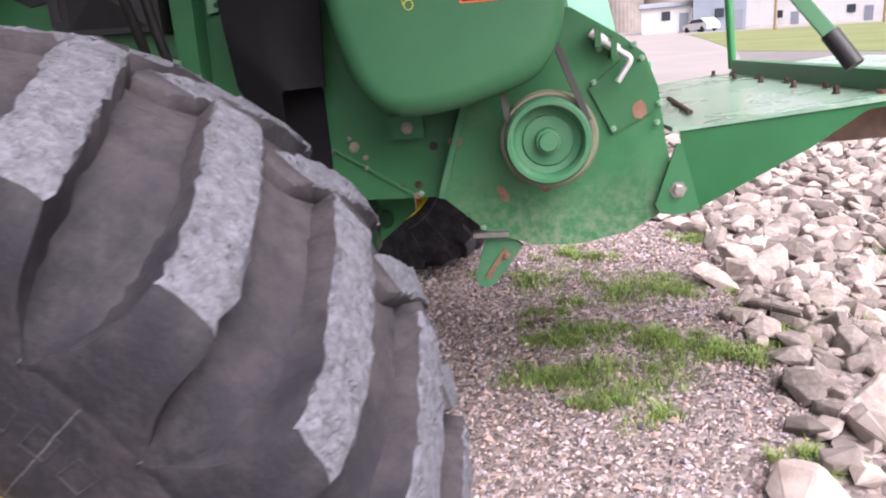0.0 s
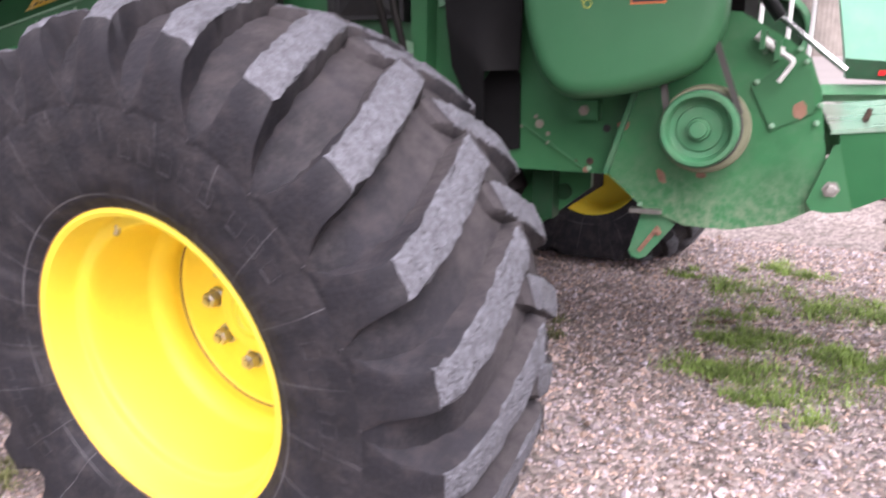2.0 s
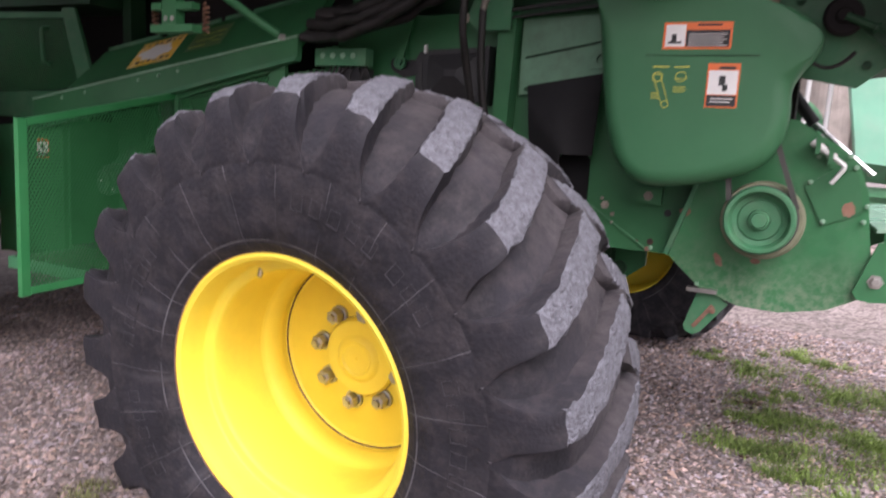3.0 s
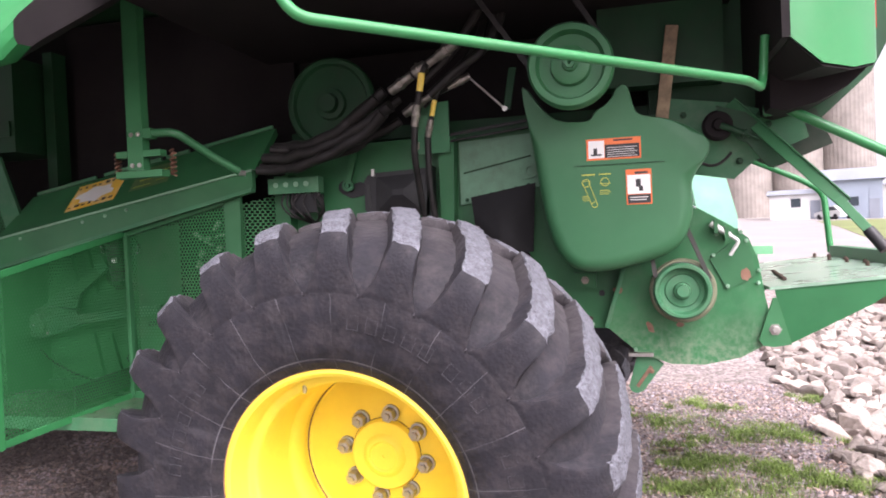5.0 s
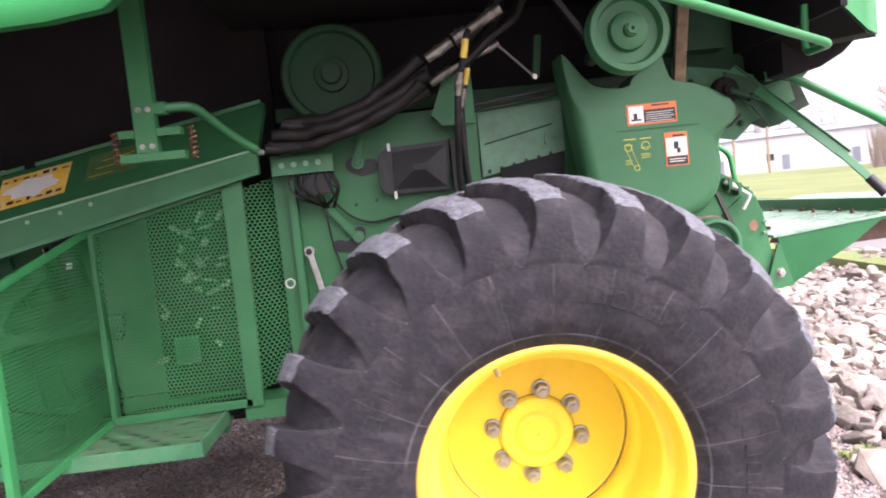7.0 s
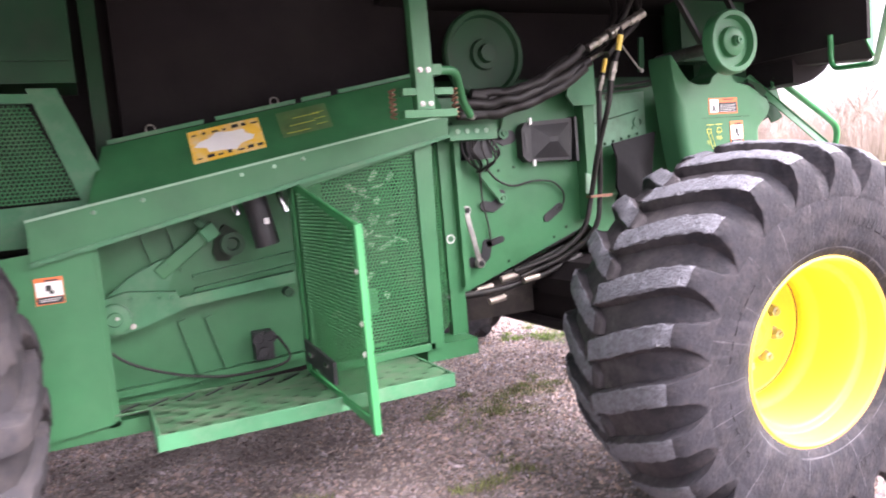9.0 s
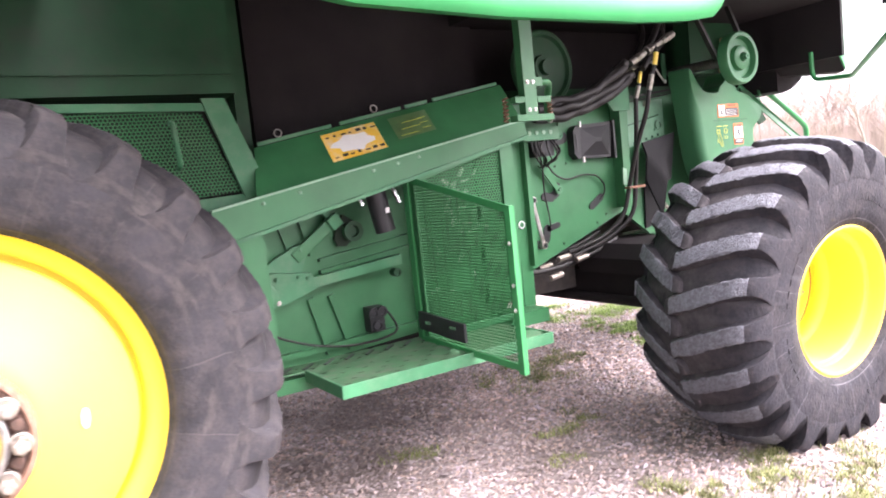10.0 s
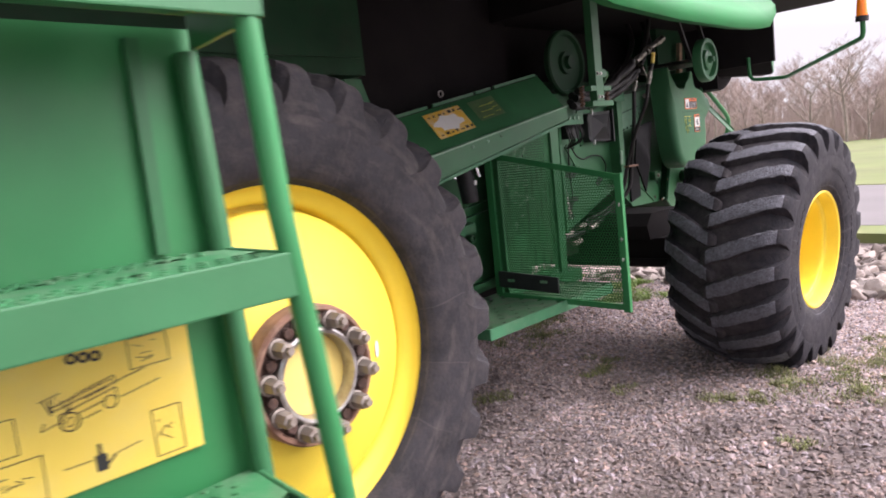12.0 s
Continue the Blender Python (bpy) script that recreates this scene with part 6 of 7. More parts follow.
for p, q in zip(rings, rings[1:]):
    for j in range(len(prof)):
        b.faces.new((p[j], p[(j + 1) % len(prof)], q[(j + 1) % len(prof)], q[j]))
b.faces.new(rings[0])
b.faces.new(rings[-1][::-1])
# underside and end caps turned near-black, standing in for the shade there
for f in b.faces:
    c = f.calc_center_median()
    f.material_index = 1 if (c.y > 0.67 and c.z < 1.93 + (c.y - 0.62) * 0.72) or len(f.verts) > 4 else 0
P("raised_panel", b, (panel_green, black_and_shade), "large bright green side panel, swung up", True)

# ladder beside the front wheel
lad = thing("boarding_ladder", (-5.4, 0.3, ground_z(-5.4, 0.3)), "green boarding ladder with slotted steps and a yellow decal", "ladder")
inv = lad.matrix_world.inverted()


def L(name, bm, material, label="", smooth=False, bevel=0.0):
    bm.transform(inv)
    return part(name, bm, material, lad, label, None, smooth, bevel)


L("stile", tube(bm_new(), [(-4.951, 0.174, 0.45), (-4.990, 0.172, 1.0), (-5.010, 0.172, 1.2), (-5.033, 0.175, 1.42), (-5.044, 0.179, 1.7), (-5.050, 0.184, 2.2)], 0.0172, 16), green_bright, "bright green tube", True)
L("stile", tube(bm_new(), [(-4.974, 0.379, 0.45), (-5.016, 0.398, 1.66)], 0.0185, 14), green, "green tube", True)
for z in (0.955, 1.325, 1.695):
    b = prism(bm_new(), [(-5.95, 0.165), (-5.035, 0.165), (-5.005, 0.40), (-5.95, 0.40)], z + 0.022, z + 0.028, "z")
    s = L("tread", b, tread_mat, "slotted green step tread")
    b = bm_new()
    bar(b, (-5.95, 0.165, z), (-5.03, 0.165, z), 0.062, 0.01)
    bar(b, (-5.032, 0.16, z), (-5.0, 0.40, z), 0.062, 0.01)
    part("tread_edge", b, green, s, "", inv, False, 0.003).matrix_parent_inverse = Matrix()
    dots = bm_new()
    for i in range(34):
        for k in range(9):
            x, y = -5.93 + 0.026 * i + 0.013 * (k % 2), 0.182 + 0.0255 * k
            if abs(y - 0.28) > 0.035:
                prism(dots, [(x + 0.0065 * math.cos(q), y + 0.0065 * math.sin(q)) for q in (0, 1.05, 2.09, 3.14, 4.19, 5.24)], z + 0.027, z + 0.0315, "z")
    tagged(part("grip_pattern", dots, tread_mat, s, "", inv), kind="stuff")
    # added pan keeps light out of the slots; the top tread goes without
    if z < 1.6:
        part("tread_pan", box(bm_new(), -5.94, -5.04, 0.175, 0.395, z - 0.012, z - 0.006), green, s, "", inv)
# out of view, added to block sky light above the front casing
b = bm_new()
box(b, -6.4, -3.9, 0.45, 2.0, 2.32, 2.4)
L("platform", b, green, "unseen green operator platform, added to shade the casing")
# brighter green than the treads, the sky light on the riser put in
b = prism(bm_new(), [(-5.95, 0.5), (-4.985, 0.5), (-4.985, 1.7), (-5.95, 1.7)], 0.415, 0.425)
L("riser", b, green_bright, "green riser panel")
b = bm_new()
box(b, -5.105, -5.085, 0.40, 0.414, 1.36, 1.68)
L("riser_fold", b, green, bevel=0.003)
b = box(bm_new(), -5.60, -5.075, 0.408, 0.4145, 1.05, 1.275)
dec = L("ladder_decal", b, yellow_flat, "yellow instruction decal with line drawings", False, 0.003)
b = bm_new()
rng = random.Random(12)


def line(x0, z0, x1, z1, w=0.0011):
    bar(b, (x0, 0.407, z0), (x1, 0.407, z1), 0.001, w, (0, 1, 0))


for x0, z0, w, h in ((-5.15, 1.058, 0.045, 0.072), (-5.17, 1.20, 0.06, 0.045), (-5.37, 1.06, 0.065, 0.06), (-5.40, 1.13, 0.07, 0.05), (-5.56, 1.07, 0.09, 0.14), (-5.46, 1.07, 0.05, 0.08)):
    line(x0, z0, x0 + w, z0)
    line(x0, z0 + h, x0 + w, z0 + h)
    line(x0, z0, x0, z0 + h)
    line(x0 + w, z0, x0 + w, z0 + h)
    for k in range(6):
        x, z = x0 + rng.uniform(0.1, 0.6) * w, z0 + rng.uniform(0.15, 0.85) * h
        line(x, z, x + rng.uniform(0.1, 0.35) * w, z + rng.uniform(-0.15, 0.15) * h, 0.001)
# outline of a harvester with its unloading pipe
for x0, z0, x1, z1 in ((-5.285, 1.172, -5.15, 1.198), (-5.285, 1.178, -5.20, 1.195), (-5.285, 1.172, -5.285, 1.190), (-5.275, 1.165, -5.195, 1.182), (-5.195, 1.182, -5.195, 1.165), (-5.275, 1.165, -5.275, 1.150), (-5.27, 1.185, -5.262, 1.165), (-5.262, 1.165, -5.255, 1.187), (-5.25, 1.16, -5.21, 1.168)):
    line(x0, z0, x1, z1, 0.0015)
for x, z, r in ((-5.262, 1.152, 0.014), (-5.262, 1.152, 0.007), (-5.205, 1.163, 0.010), (-5.248, 1.238, 0.008), (-5.232, 1.236, 0.008), (-5.216, 1.234, 0.008)):
    wall_in = 0.5 if z > 1.23 else 0.86
    lathe(b, [(-0.001, r * wall_in), (-0.001, r), (0.0005, r), (0.0005, r * wall_in)], 18, (x, 0.407, z), True)
for x0, z0, x1, z1 in ((-5.298, 1.19, -5.27, 1.196), (-5.292, 1.19, -5.284, 1.168), (-5.278, 1.193, -5.285, 1.17), (-5.25, 1.188, -5.195, 1.2), (-5.195, 1.2, -5.195, 1.186), (-5.24, 1.178, -5.205, 1.186), (-5.30, 1.15, -5.276, 1.155), (-5.30, 1.15, -5.295, 1.16), (-5.245, 1.15, -5.22, 1.155), (-5.19, 1.165, -5.13, 1.176)):
    line(x0, z0, x1, z1, 0.0012)
# pictogram with two arrows
box(b, -5.238, -5.222, 0.4065, 0.4078, 1.068, 1.092)
box(b, -5.233, -5.228, 0.4065, 0.4078, 1.092, 1.108)
line(-5.28, 1.088, -5.242, 1.088)
line(-5.215, 1.085, -5.17, 1.092)
line(-5.222, 1.075, -5.21, 1.085, 0.003)
b.transform(inv)
tagged(part("print", b, ink, dec), kind="stuff")


# decals on the front wheel
def words(text, size, m, material, parent):
    c = bpy.data.curves.new("text", "FONT")
    c.body, c.size, c.extrude = text, size, 0.0008
    o = bpy.data.objects.new("text", c)
    scene.collection.objects.link(o)
    bpy.context.view_layer.update()
    me = bpy.data.meshes.new_from_object(o.evaluated_get(bpy.context.evaluated_depsgraph_get()))
    bpy.data.objects.remove(o)
    me.materials.clear()
    me.materials.append(material)
    k = new("lettering", me)
    k.parent = parent
    k.matrix_basis = m
    return k


def on_cone(r, turn, lift):
    """A frame on the wheel's cone: x outwards along it, y off it, z round the axle."""
    a, s = radians(turn), math.hypot(0.092 - 0.004, 0.16)
    cr, cy = 0.16 / s, 0.088 / s
    y = -0.004 + (r - 0.41) * 0.55 - lift
    ex = Vector((math.cos(a) * cr, cy, math.sin(a) * cr))
    ey = Vector((math.cos(a) * cy, -cr, math.sin(a) * cy))
    ez = Vector((-math.sin(a), 0, math.cos(a)))
    m = Matrix((ex, ey, ez)).transposed().to_4x4()
    m.translation = (r * math.cos(a), y, r * math.sin(a))
    return m


cd = part("caution_decal", box(bm_new(), -0.045, 0.045, 0.0, 0.002, -0.062, 0.062, on_cone(0.365, 180, 0.001)), ink, fw, "black and white caution decal")
b = bm_new()
for k in range(10):
    box(b, -0.041 + 0.0085 * k, -0.037 + 0.0085 * k, 0.002, 0.003, -0.055, 0.055 - 0.02 * (k % 3 == 2), on_cone(0.365, 180, 0.001))
part("text_block", b, white_flat, cd)
cm = on_cone(0.305, 180, 0.0015)
tm = Matrix((Vector((0, 0, -1)), -cm.col[0].to_3d(), cm.col[1].to_3d())).transposed().to_4x4()
tm.translation = cm.translation + Vector((0, 0, 0.045))
words("CAUTION", 0.022, tm, ink, cd)
ov = prism(bm_new(), [(0.013 * math.cos(q * 0.3927), 0.03 * math.sin(q * 0.3927)) for q in range(16)], 0.0, 0.002)
ov.transform(on_cone(0.335, -4, 0.003))
part("white_sticker", ov, white_flat, fw, "white oval sticker")
tg = prism(bm_new(), [(-0.010, -0.064), (0.010, -0.064), (0.0, -0.083)], 0.0, 0.0015)
tg.transform(on_cone(0.305, 180, 0.002))
part("warning_triangle", tg, ink, cd)
st = bm_new()
for k in range(12):
    q = k * math.pi / 6
    box(st, -0.004, 0.004, 0.0, 0.0012, -0.004, 0.004, on_cone(0.335, 152, 0.001) @ Matrix.Translation((0.02 * math.cos(q), 0, 0.02 * math.sin(q))))
for k in range(5):
    box(st, 0.034 + 0.007 * k, 0.037 + 0.007 * k, 0.0, 0.0012, -0.018, 0.018 - 0.006 * (k % 2), on_cone(0.335, 152, 0.001))
tagged(part("ink_stamp", st, mat("faded_orange_print", (0.72, 0.4, 0.06), 0.5, bump=0.0), fw, "faded orange ink stamp"), kind="stuff")

# ---- ground, gravel, stones, grass ----
gravel = mat("gravel", (0.235, 0.197, 0.187), 0.9, vary=0.25, scale=0.9, fine=45, dirt=(0.095, 0.075, 0.058), dirt_amount=0.65, bump=0.6)


def speckle(m, scale, lo, hi, strength=0.8):
    """Adds stone-sized cells of differing tone and their relief."""
    n, l = m.node_tree.nodes, m.node_tree.links
    b = n["Principled BSDF"]
    base = b.inputs["Base Color"].links[0].from_socket
    tc, vo = n.new("ShaderNodeTexCoord"), n.new("ShaderNodeTexVoronoi")
    vo.inputs["Scale"].default_value = scale
    l.new(tc.outputs["Object"], vo.inputs["Vector"])
    bw = n.new("ShaderNodeRGBToBW")
    l.new(vo.outputs["Color"], bw.inputs[0])
    mr = n.new("ShaderNodeMapRange")
    mr.inputs[1].default_value, mr.inputs[2].default_value = 0.2, 0.8
    mr.inputs[3].default_value, mr.inputs[4].default_value = lo, hi
    l.new(bw.outputs[0], mr.inputs[0])
    mu = n.new("ShaderNodeMix")
    mu.data_type, mu.blend_type = "RGBA", "MULTIPLY"
    mu.inputs[0].default_value = 1
    l.new(base, mu.inputs[6])
    l.new(mr.outputs[0], mu.inputs[7])
    l.new(mu.outputs[2], b.inputs["Base Color"])
    bp = n.new("ShaderNodeBump")
    bp.inputs["Strength"].default_value, bp.inputs["Distance"].default_value = strength, 0.01
    bp.invert = True
    l.new(vo.outputs["Distance"], bp.inputs["Height"])
    l.new(bp.outputs[0], b.inputs["Normal"])
    return m


def earth_and_dimming(m, colour, x0, x1, amount):
    """Bare trodden earth towards the open side, darkened further to offset its strong light."""
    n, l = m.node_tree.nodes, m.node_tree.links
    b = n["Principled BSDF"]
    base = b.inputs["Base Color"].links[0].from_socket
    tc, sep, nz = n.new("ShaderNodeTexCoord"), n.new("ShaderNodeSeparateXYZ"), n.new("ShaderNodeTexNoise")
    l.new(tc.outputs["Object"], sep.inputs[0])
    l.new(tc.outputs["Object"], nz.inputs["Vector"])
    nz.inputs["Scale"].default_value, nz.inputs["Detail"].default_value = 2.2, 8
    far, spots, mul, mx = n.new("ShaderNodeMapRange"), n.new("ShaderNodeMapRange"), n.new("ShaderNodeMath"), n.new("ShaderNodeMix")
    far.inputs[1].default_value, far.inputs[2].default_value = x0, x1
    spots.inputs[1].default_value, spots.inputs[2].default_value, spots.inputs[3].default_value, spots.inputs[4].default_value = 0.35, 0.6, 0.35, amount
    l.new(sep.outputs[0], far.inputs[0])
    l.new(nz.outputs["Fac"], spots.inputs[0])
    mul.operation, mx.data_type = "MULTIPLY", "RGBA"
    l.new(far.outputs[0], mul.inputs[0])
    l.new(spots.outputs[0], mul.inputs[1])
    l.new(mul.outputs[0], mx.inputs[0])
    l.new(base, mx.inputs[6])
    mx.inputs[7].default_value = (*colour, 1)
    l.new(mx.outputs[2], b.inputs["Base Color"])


speckle(gravel, 42, 0.55, 1.5)
# brown earth, plus painted dimming where the open gravel gets too bright
earth_and_dimming(gravel, (0.068, 0.052, 0.046), -0.8, -2.2, 0.95)
lawn_mat = mat("lawn", (0.125, 0.155, 0.05), 0.95, vary=0.25, scale=0.25, fine=6, dirt=(0.17, 0.16, 0.075), dirt_amount=0.7, bump=0.5)
road_mat = mat("worn_asphalt", (0.14, 0.13, 0.13), 0.9, vary=0.15, scale=0.5, fine=40, bump=0.2)
asphalt = mat("pale_asphalt", (0.235, 0.212, 0.208), 0.85, vary=0.12, scale=0.4, fine=40, bump=0.2)
concrete = mat("weathered_concrete", (0.25, 0.222, 0.2), 0.9, vary=0.2, scale=0.35, fine=5, dirt=(0.13, 0.115, 0.1), dirt_amount=0.6, bump=0.2)
stone_mat = mat("limestone", (0.31, 0.265, 0.24), 0.88, vary=0.3, scale=7, fine=30, dirt=(0.17, 0.125, 0.095), dirt_amount=0.75, bump=0.8)
pebble_mat = mat("gravel_stone", (0.31, 0.262, 0.252), 0.85, vary=0.2, scale=14, fine=90, bump=0.3)
dry_grass = mat("dull_olive_grass", (0.135, 0.15, 0.052), 0.75, vary=0.4, scale=9, fine=60, bump=0.0, dirt=(0.16, 0.125, 0.06), dirt_amount=0.6)
grass_mat = mat("grass", (0.18, 0.265, 0.062), 0.7, vary=0.4, scale=9, fine=60, bump=0.0)


def random_tone(m, lo, hi, island=False):
    n, l = m.node_tree.nodes, m.node_tree.links
    b = n["Principled BSDF"]
    base = b.inputs["Base Color"].links[0].from_socket
    src = n.new("ShaderNodeNewGeometry").outputs["Random Per Island"] if island else n.new("ShaderNodeObjectInfo").outputs["Random"]
    mr = n.new("ShaderNodeMapRange")
    mr.inputs[3].default_value, mr.inputs[4].default_value = lo, hi
    l.new(src, mr.inputs[0])
    mu = n.new("ShaderNodeMix")
    mu.data_type, mu.blend_type = "RGBA", "MULTIPLY"
    mu.inputs[0].default_value = 1
    l.new(base, mu.inputs[6])
    l.new(mr.outputs[0], mu.inputs[7])
    l.new(mu.outputs[2], b.inputs["Base Color"])


def hue_spread(m, warm, cool):
    """Turns some of the loose stones warmer and some cooler than the rest."""
    n, l = m.node_tree.nodes, m.node_tree.links
    b = n["Principled BSDF"]
    base = b.inputs["Base Color"].links[0].from_socket
    wn, tint, mu = n.new("ShaderNodeTexWhiteNoise"), n.new("ShaderNodeMix"), n.new("ShaderNodeMix")
    wn.noise_dimensions = "1D"
    l.new(n.new("ShaderNodeNewGeometry").outputs["Random Per Island"], wn.inputs["W"])
    tint.data_type = mu.data_type = "RGBA"
    mu.blend_type = "MULTIPLY"
    mu.inputs[0].default_value = 1
    l.new(wn.outputs["Value"], tint.inputs[0])
    tint.inputs[6].default_value, tint.inputs[7].default_value = (*warm, 1), (*cool, 1)
    l.new(base, mu.inputs[6])
    l.new(tint.outputs[2], mu.inputs[7])
    l.new(mu.outputs[2], b.inputs["Base Color"])


random_tone(stone_mat, 0.45, 1.45)
stone_far = mat("limestone_rubble", (0.31, 0.265, 0.24), 0.88, vary=0.3, scale=7, fine=30, dirt=(0.17, 0.125, 0.095), dirt_amount=0.75, bump=0.8)
random_tone(stone_far, 0.45, 1.45, True)
random_tone(pebble_mat, 0.4, 1.65, True)
hue_spread(pebble_mat, (1.12, 0.93, 0.78), (0.92, 0.98, 1.14))
# loose stones take the same earth colour and painted dimming
earth_and_dimming(pebble_mat, (0.1, 0.079, 0.072), -0.8, -2.2, 0.85)
random_tone(grass_mat, 0.6, 1.4, True)
random_tone(dry_grass, 0.55, 1.45, True)


def hollow(x, y):
    """How far the stony bank dips below the gravel."""
    d = min(max((x - 1.0) / 1.6, 0), 1) * min(max((5.6 - x) / 1.8, 0), 1)
    return 0.22 * d * d * (3 - 2 * d)


def gz(x, y):
    return ground_z(x, y) - hollow(x, y) + 0.02 * noise.noise((x * 0.8, y * 0.8, 0)) * (1 if abs(x) < 12 and abs(y) < 12 else 0)


xs = [-420, -200, -90, -40, -20, -12] + [-8 + 0.4 * i for i in range(51)] + [16, 24, 40, 90, 200, 420]
ys = [-420, -200, -90, -40, -20, -12] + [-6 + 0.4 * i for i in range(46)] + [16, 24, 40, 90, 200, 420]
b = bm_new()
grid = [[b.verts.new((x, y, gz(x, y))) for y in ys] for x in xs]
for i in range(len(xs) - 1):
    for j in range(len(ys) - 1):
        b.faces.new((grid[i][j], grid[i + 1][j], grid[i + 1][j + 1], grid[i][j + 1]))
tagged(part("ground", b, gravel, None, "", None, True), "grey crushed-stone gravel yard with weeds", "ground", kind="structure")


def sheet(name, outline, lift, material, label, category):
    """A flat sheet that lies on the sloping ground."""
    bb = bm_new()
    top = [bb.verts.new((x, y, ground_z(x, y) + lift)) for x, y in outline]
    low = [bb.verts.new((x, y, ground_z(x, y) - 0.35)) for x, y in outline]
    bb.faces.new(top)
    bb.faces.new(low[::-1])
    for i in range(len(outline)):
        k = (i + 1) % len(outline)
        bb.faces.new((top[i], low[i], low[k], top[k]))
    return tagged(part(name, bb, material), label, category, kind="structure")


sheet("lawn", [(13.0, -200), (380, -200), (380, 60), (62, 80), (40, 84), (22, 80), (17.5, 76), (14, 55), (9.5, 32), (12.6, 25.5), (13.2, 5)], 0.05, lawn_mat, "wide mown lawn turning green in spring", "lawn")
sheet("verge", [(4.75, -40), (5.6, -40), (5.6, 18), (4.75, 16)], 0.03, lawn_mat, "narrow grass verge beside the road", "lawn")
sheet("road", [(5.6, -200), (13.0, -200), (13.2, 5), (12.6, 25.5), (9.5, 32), (5.6, 18)], 0.035, road_mat, "worn grey asphalt road", "road")
sheet("yard", [(-60, 14), (4.75, 16), (5.6, 18), (9.5, 32), (14, 55), (17.5, 76), (22, 80), (40, 84), (62, 80), (80, 220), (-60, 220)], 0.03, asphalt, "pale concrete yard", "pavement")


def rock(seed, n=16):
    """A broken stone: slabby or blocky, with chipped corners and uneven faces."""
    bb = bm_new()
    rng = random.Random(seed)
    long, wide, tall = rng.uniform(0.44, 0.62), rng.uniform(0.3, 0.46), rng.uniform(0.16, 0.36)
    for _ in range(n):
        v = Vector((rng.gauss(0, 1), rng.gauss(0, 1), rng.gauss(0, 1))).normalized()
        k = max(abs(v.x), abs(v.y), abs(v.z)) ** -0.45 * rng.uniform(0.82, 1.05)
        bb.verts.new((v.x * long * k, v.y * wide * k, v.z * tall * k))
    r = bmesh.ops.convex_hull(bb, input=bb.verts)
    bmesh.ops.delete(bb, geom=[g for g in r["geom_interior"] if isinstance(g, bmesh.types.BMVert)], context="VERTS")
    bmesh.ops.bevel(bb, geom=bb.edges[:], offset=0.018, segments=1, affect="EDGES")
    for v in bb.verts:
        v.co *= 1 + rng.uniform(-0.035, 0.035)
    bmesh.ops.recalc_face_normals(bb, faces=bb.faces)
    return bb


def bank_edge(y):
    """Where the gravel ends and the stones begin."""
    return 0.86 + 0.30 * min(max((y - 2.0) / 1.6, 0), 1) + 0.05 * math.sin(y * 3.1)


bank = thing("stone_bank", (2.5, 4, ground_z(2.5, 4)), "bank of pale broken limestone riprap beside the gravel", "rocks")
binv = bank.matrix_world.inverted()
rng = random.Random(21)
spots = []
y = -2.0
while y < 11:
    x = bank_edge(y) + rng.uniform(-0.05, 0.1)
    while x < 4.45 + min(max((y - 5) * 0.4, 0), 1.0):
        s = rng.uniform(0.07, 0.17) if rng.random() < 0.82 else rng.uniform(0.16, 0.29)
        spots.append((x + rng.uniform(-0.05, 0.05), y + rng.uniform(-0.06, 0.06), s))
        x += rng.uniform(0.08, 0.14)
    y += 0.115
near = sorted(spots, key=lambda q: (q[0] - 1.6) ** 2 + (q[1] - 3.6) ** 2)
models = []
for k in range(18):
    bb = rock(100 + k)
    me = bpy.data.meshes.new("stone")
    bb.to_mesh(me)
    bb.free()
    me.materials.append(stone_mat)
    models.append(me)


def rock_pose(x, y, s):
    return Matrix.Translation((x, y, gz(x, y) + s * 0.16)) @ Euler((rng.uniform(-0.5, 0.5), rng.uniform(-0.5, 0.5), rng.uniform(0, 6.3))).to_matrix().to_4x4() @ Matrix.Scale(s, 4)


for k, (x, y, s) in enumerate(near[:300]):
    o = new("stone", models[k % 18])
    o.parent = bank
    o.matrix_basis = binv @ rock_pose(x, y, s)
vv, ff, off = [], [], 0
for k, (x, y, s) in enumerate(near[300:]):
    me = models[k % 18]
    m = binv @ rock_pose(x, y, s)
    co = np.empty(len(me.vertices) * 3)
    me.vertices.foreach_get("co", co)
    mm = np.array(m)
    vv.append(co.reshape(-1, 3) @ mm[:3, :3].T + mm[:3, 3])
    ff += [tuple(i + off for i in p.vertices) for p in me.polygons]
    off += len(me.vertices)
me = bpy.data.meshes.new("rubble")
me.from_pydata(np.concatenate(vv).tolist(), [], ff)
me.materials.append(stone_far)
o = new("rubble", me)
o.parent = bank
tagged(o, kind="stuff")

# loose gravel lying on the yard
rs = np.random.RandomState(5)
n = 105000
px = rs.uniform(-4.6, 1.35, n)
py = rs.uniform(-0.4, 5.2, n)
thin = np.clip((-0.8 - px) / 1.4, 0, 1) * (0.1 + 0.25 * np.sin(px * 2.3 + py * 1.7) * np.sin(py * 2.9 - px))
keep = (rs.rand(n) > thin) & (px < 0.95 + 0.25 * np.clip((py - 2) / 1.6, 0, 1)) & ~((np.abs(px + 0.9) < 0.25) & (np.abs(py - 0.95) < 0.2))
px, py = px[keep], py[keep]
n = len(px)
size = rs.uniform(0.005, 0.0125, n) * (1 + 0.8 * (rs.rand(n) < 0.06)) * (1 + 0.12 * np.clip((-1.0 - px) / 1.2, 0, 1))
octa = np.array([(1, 0, 0), (-1, 0, 0), (0, 1, 0), (0, -1, 0), (0, 0, 0.75), (0, 0, -0.6)], float)
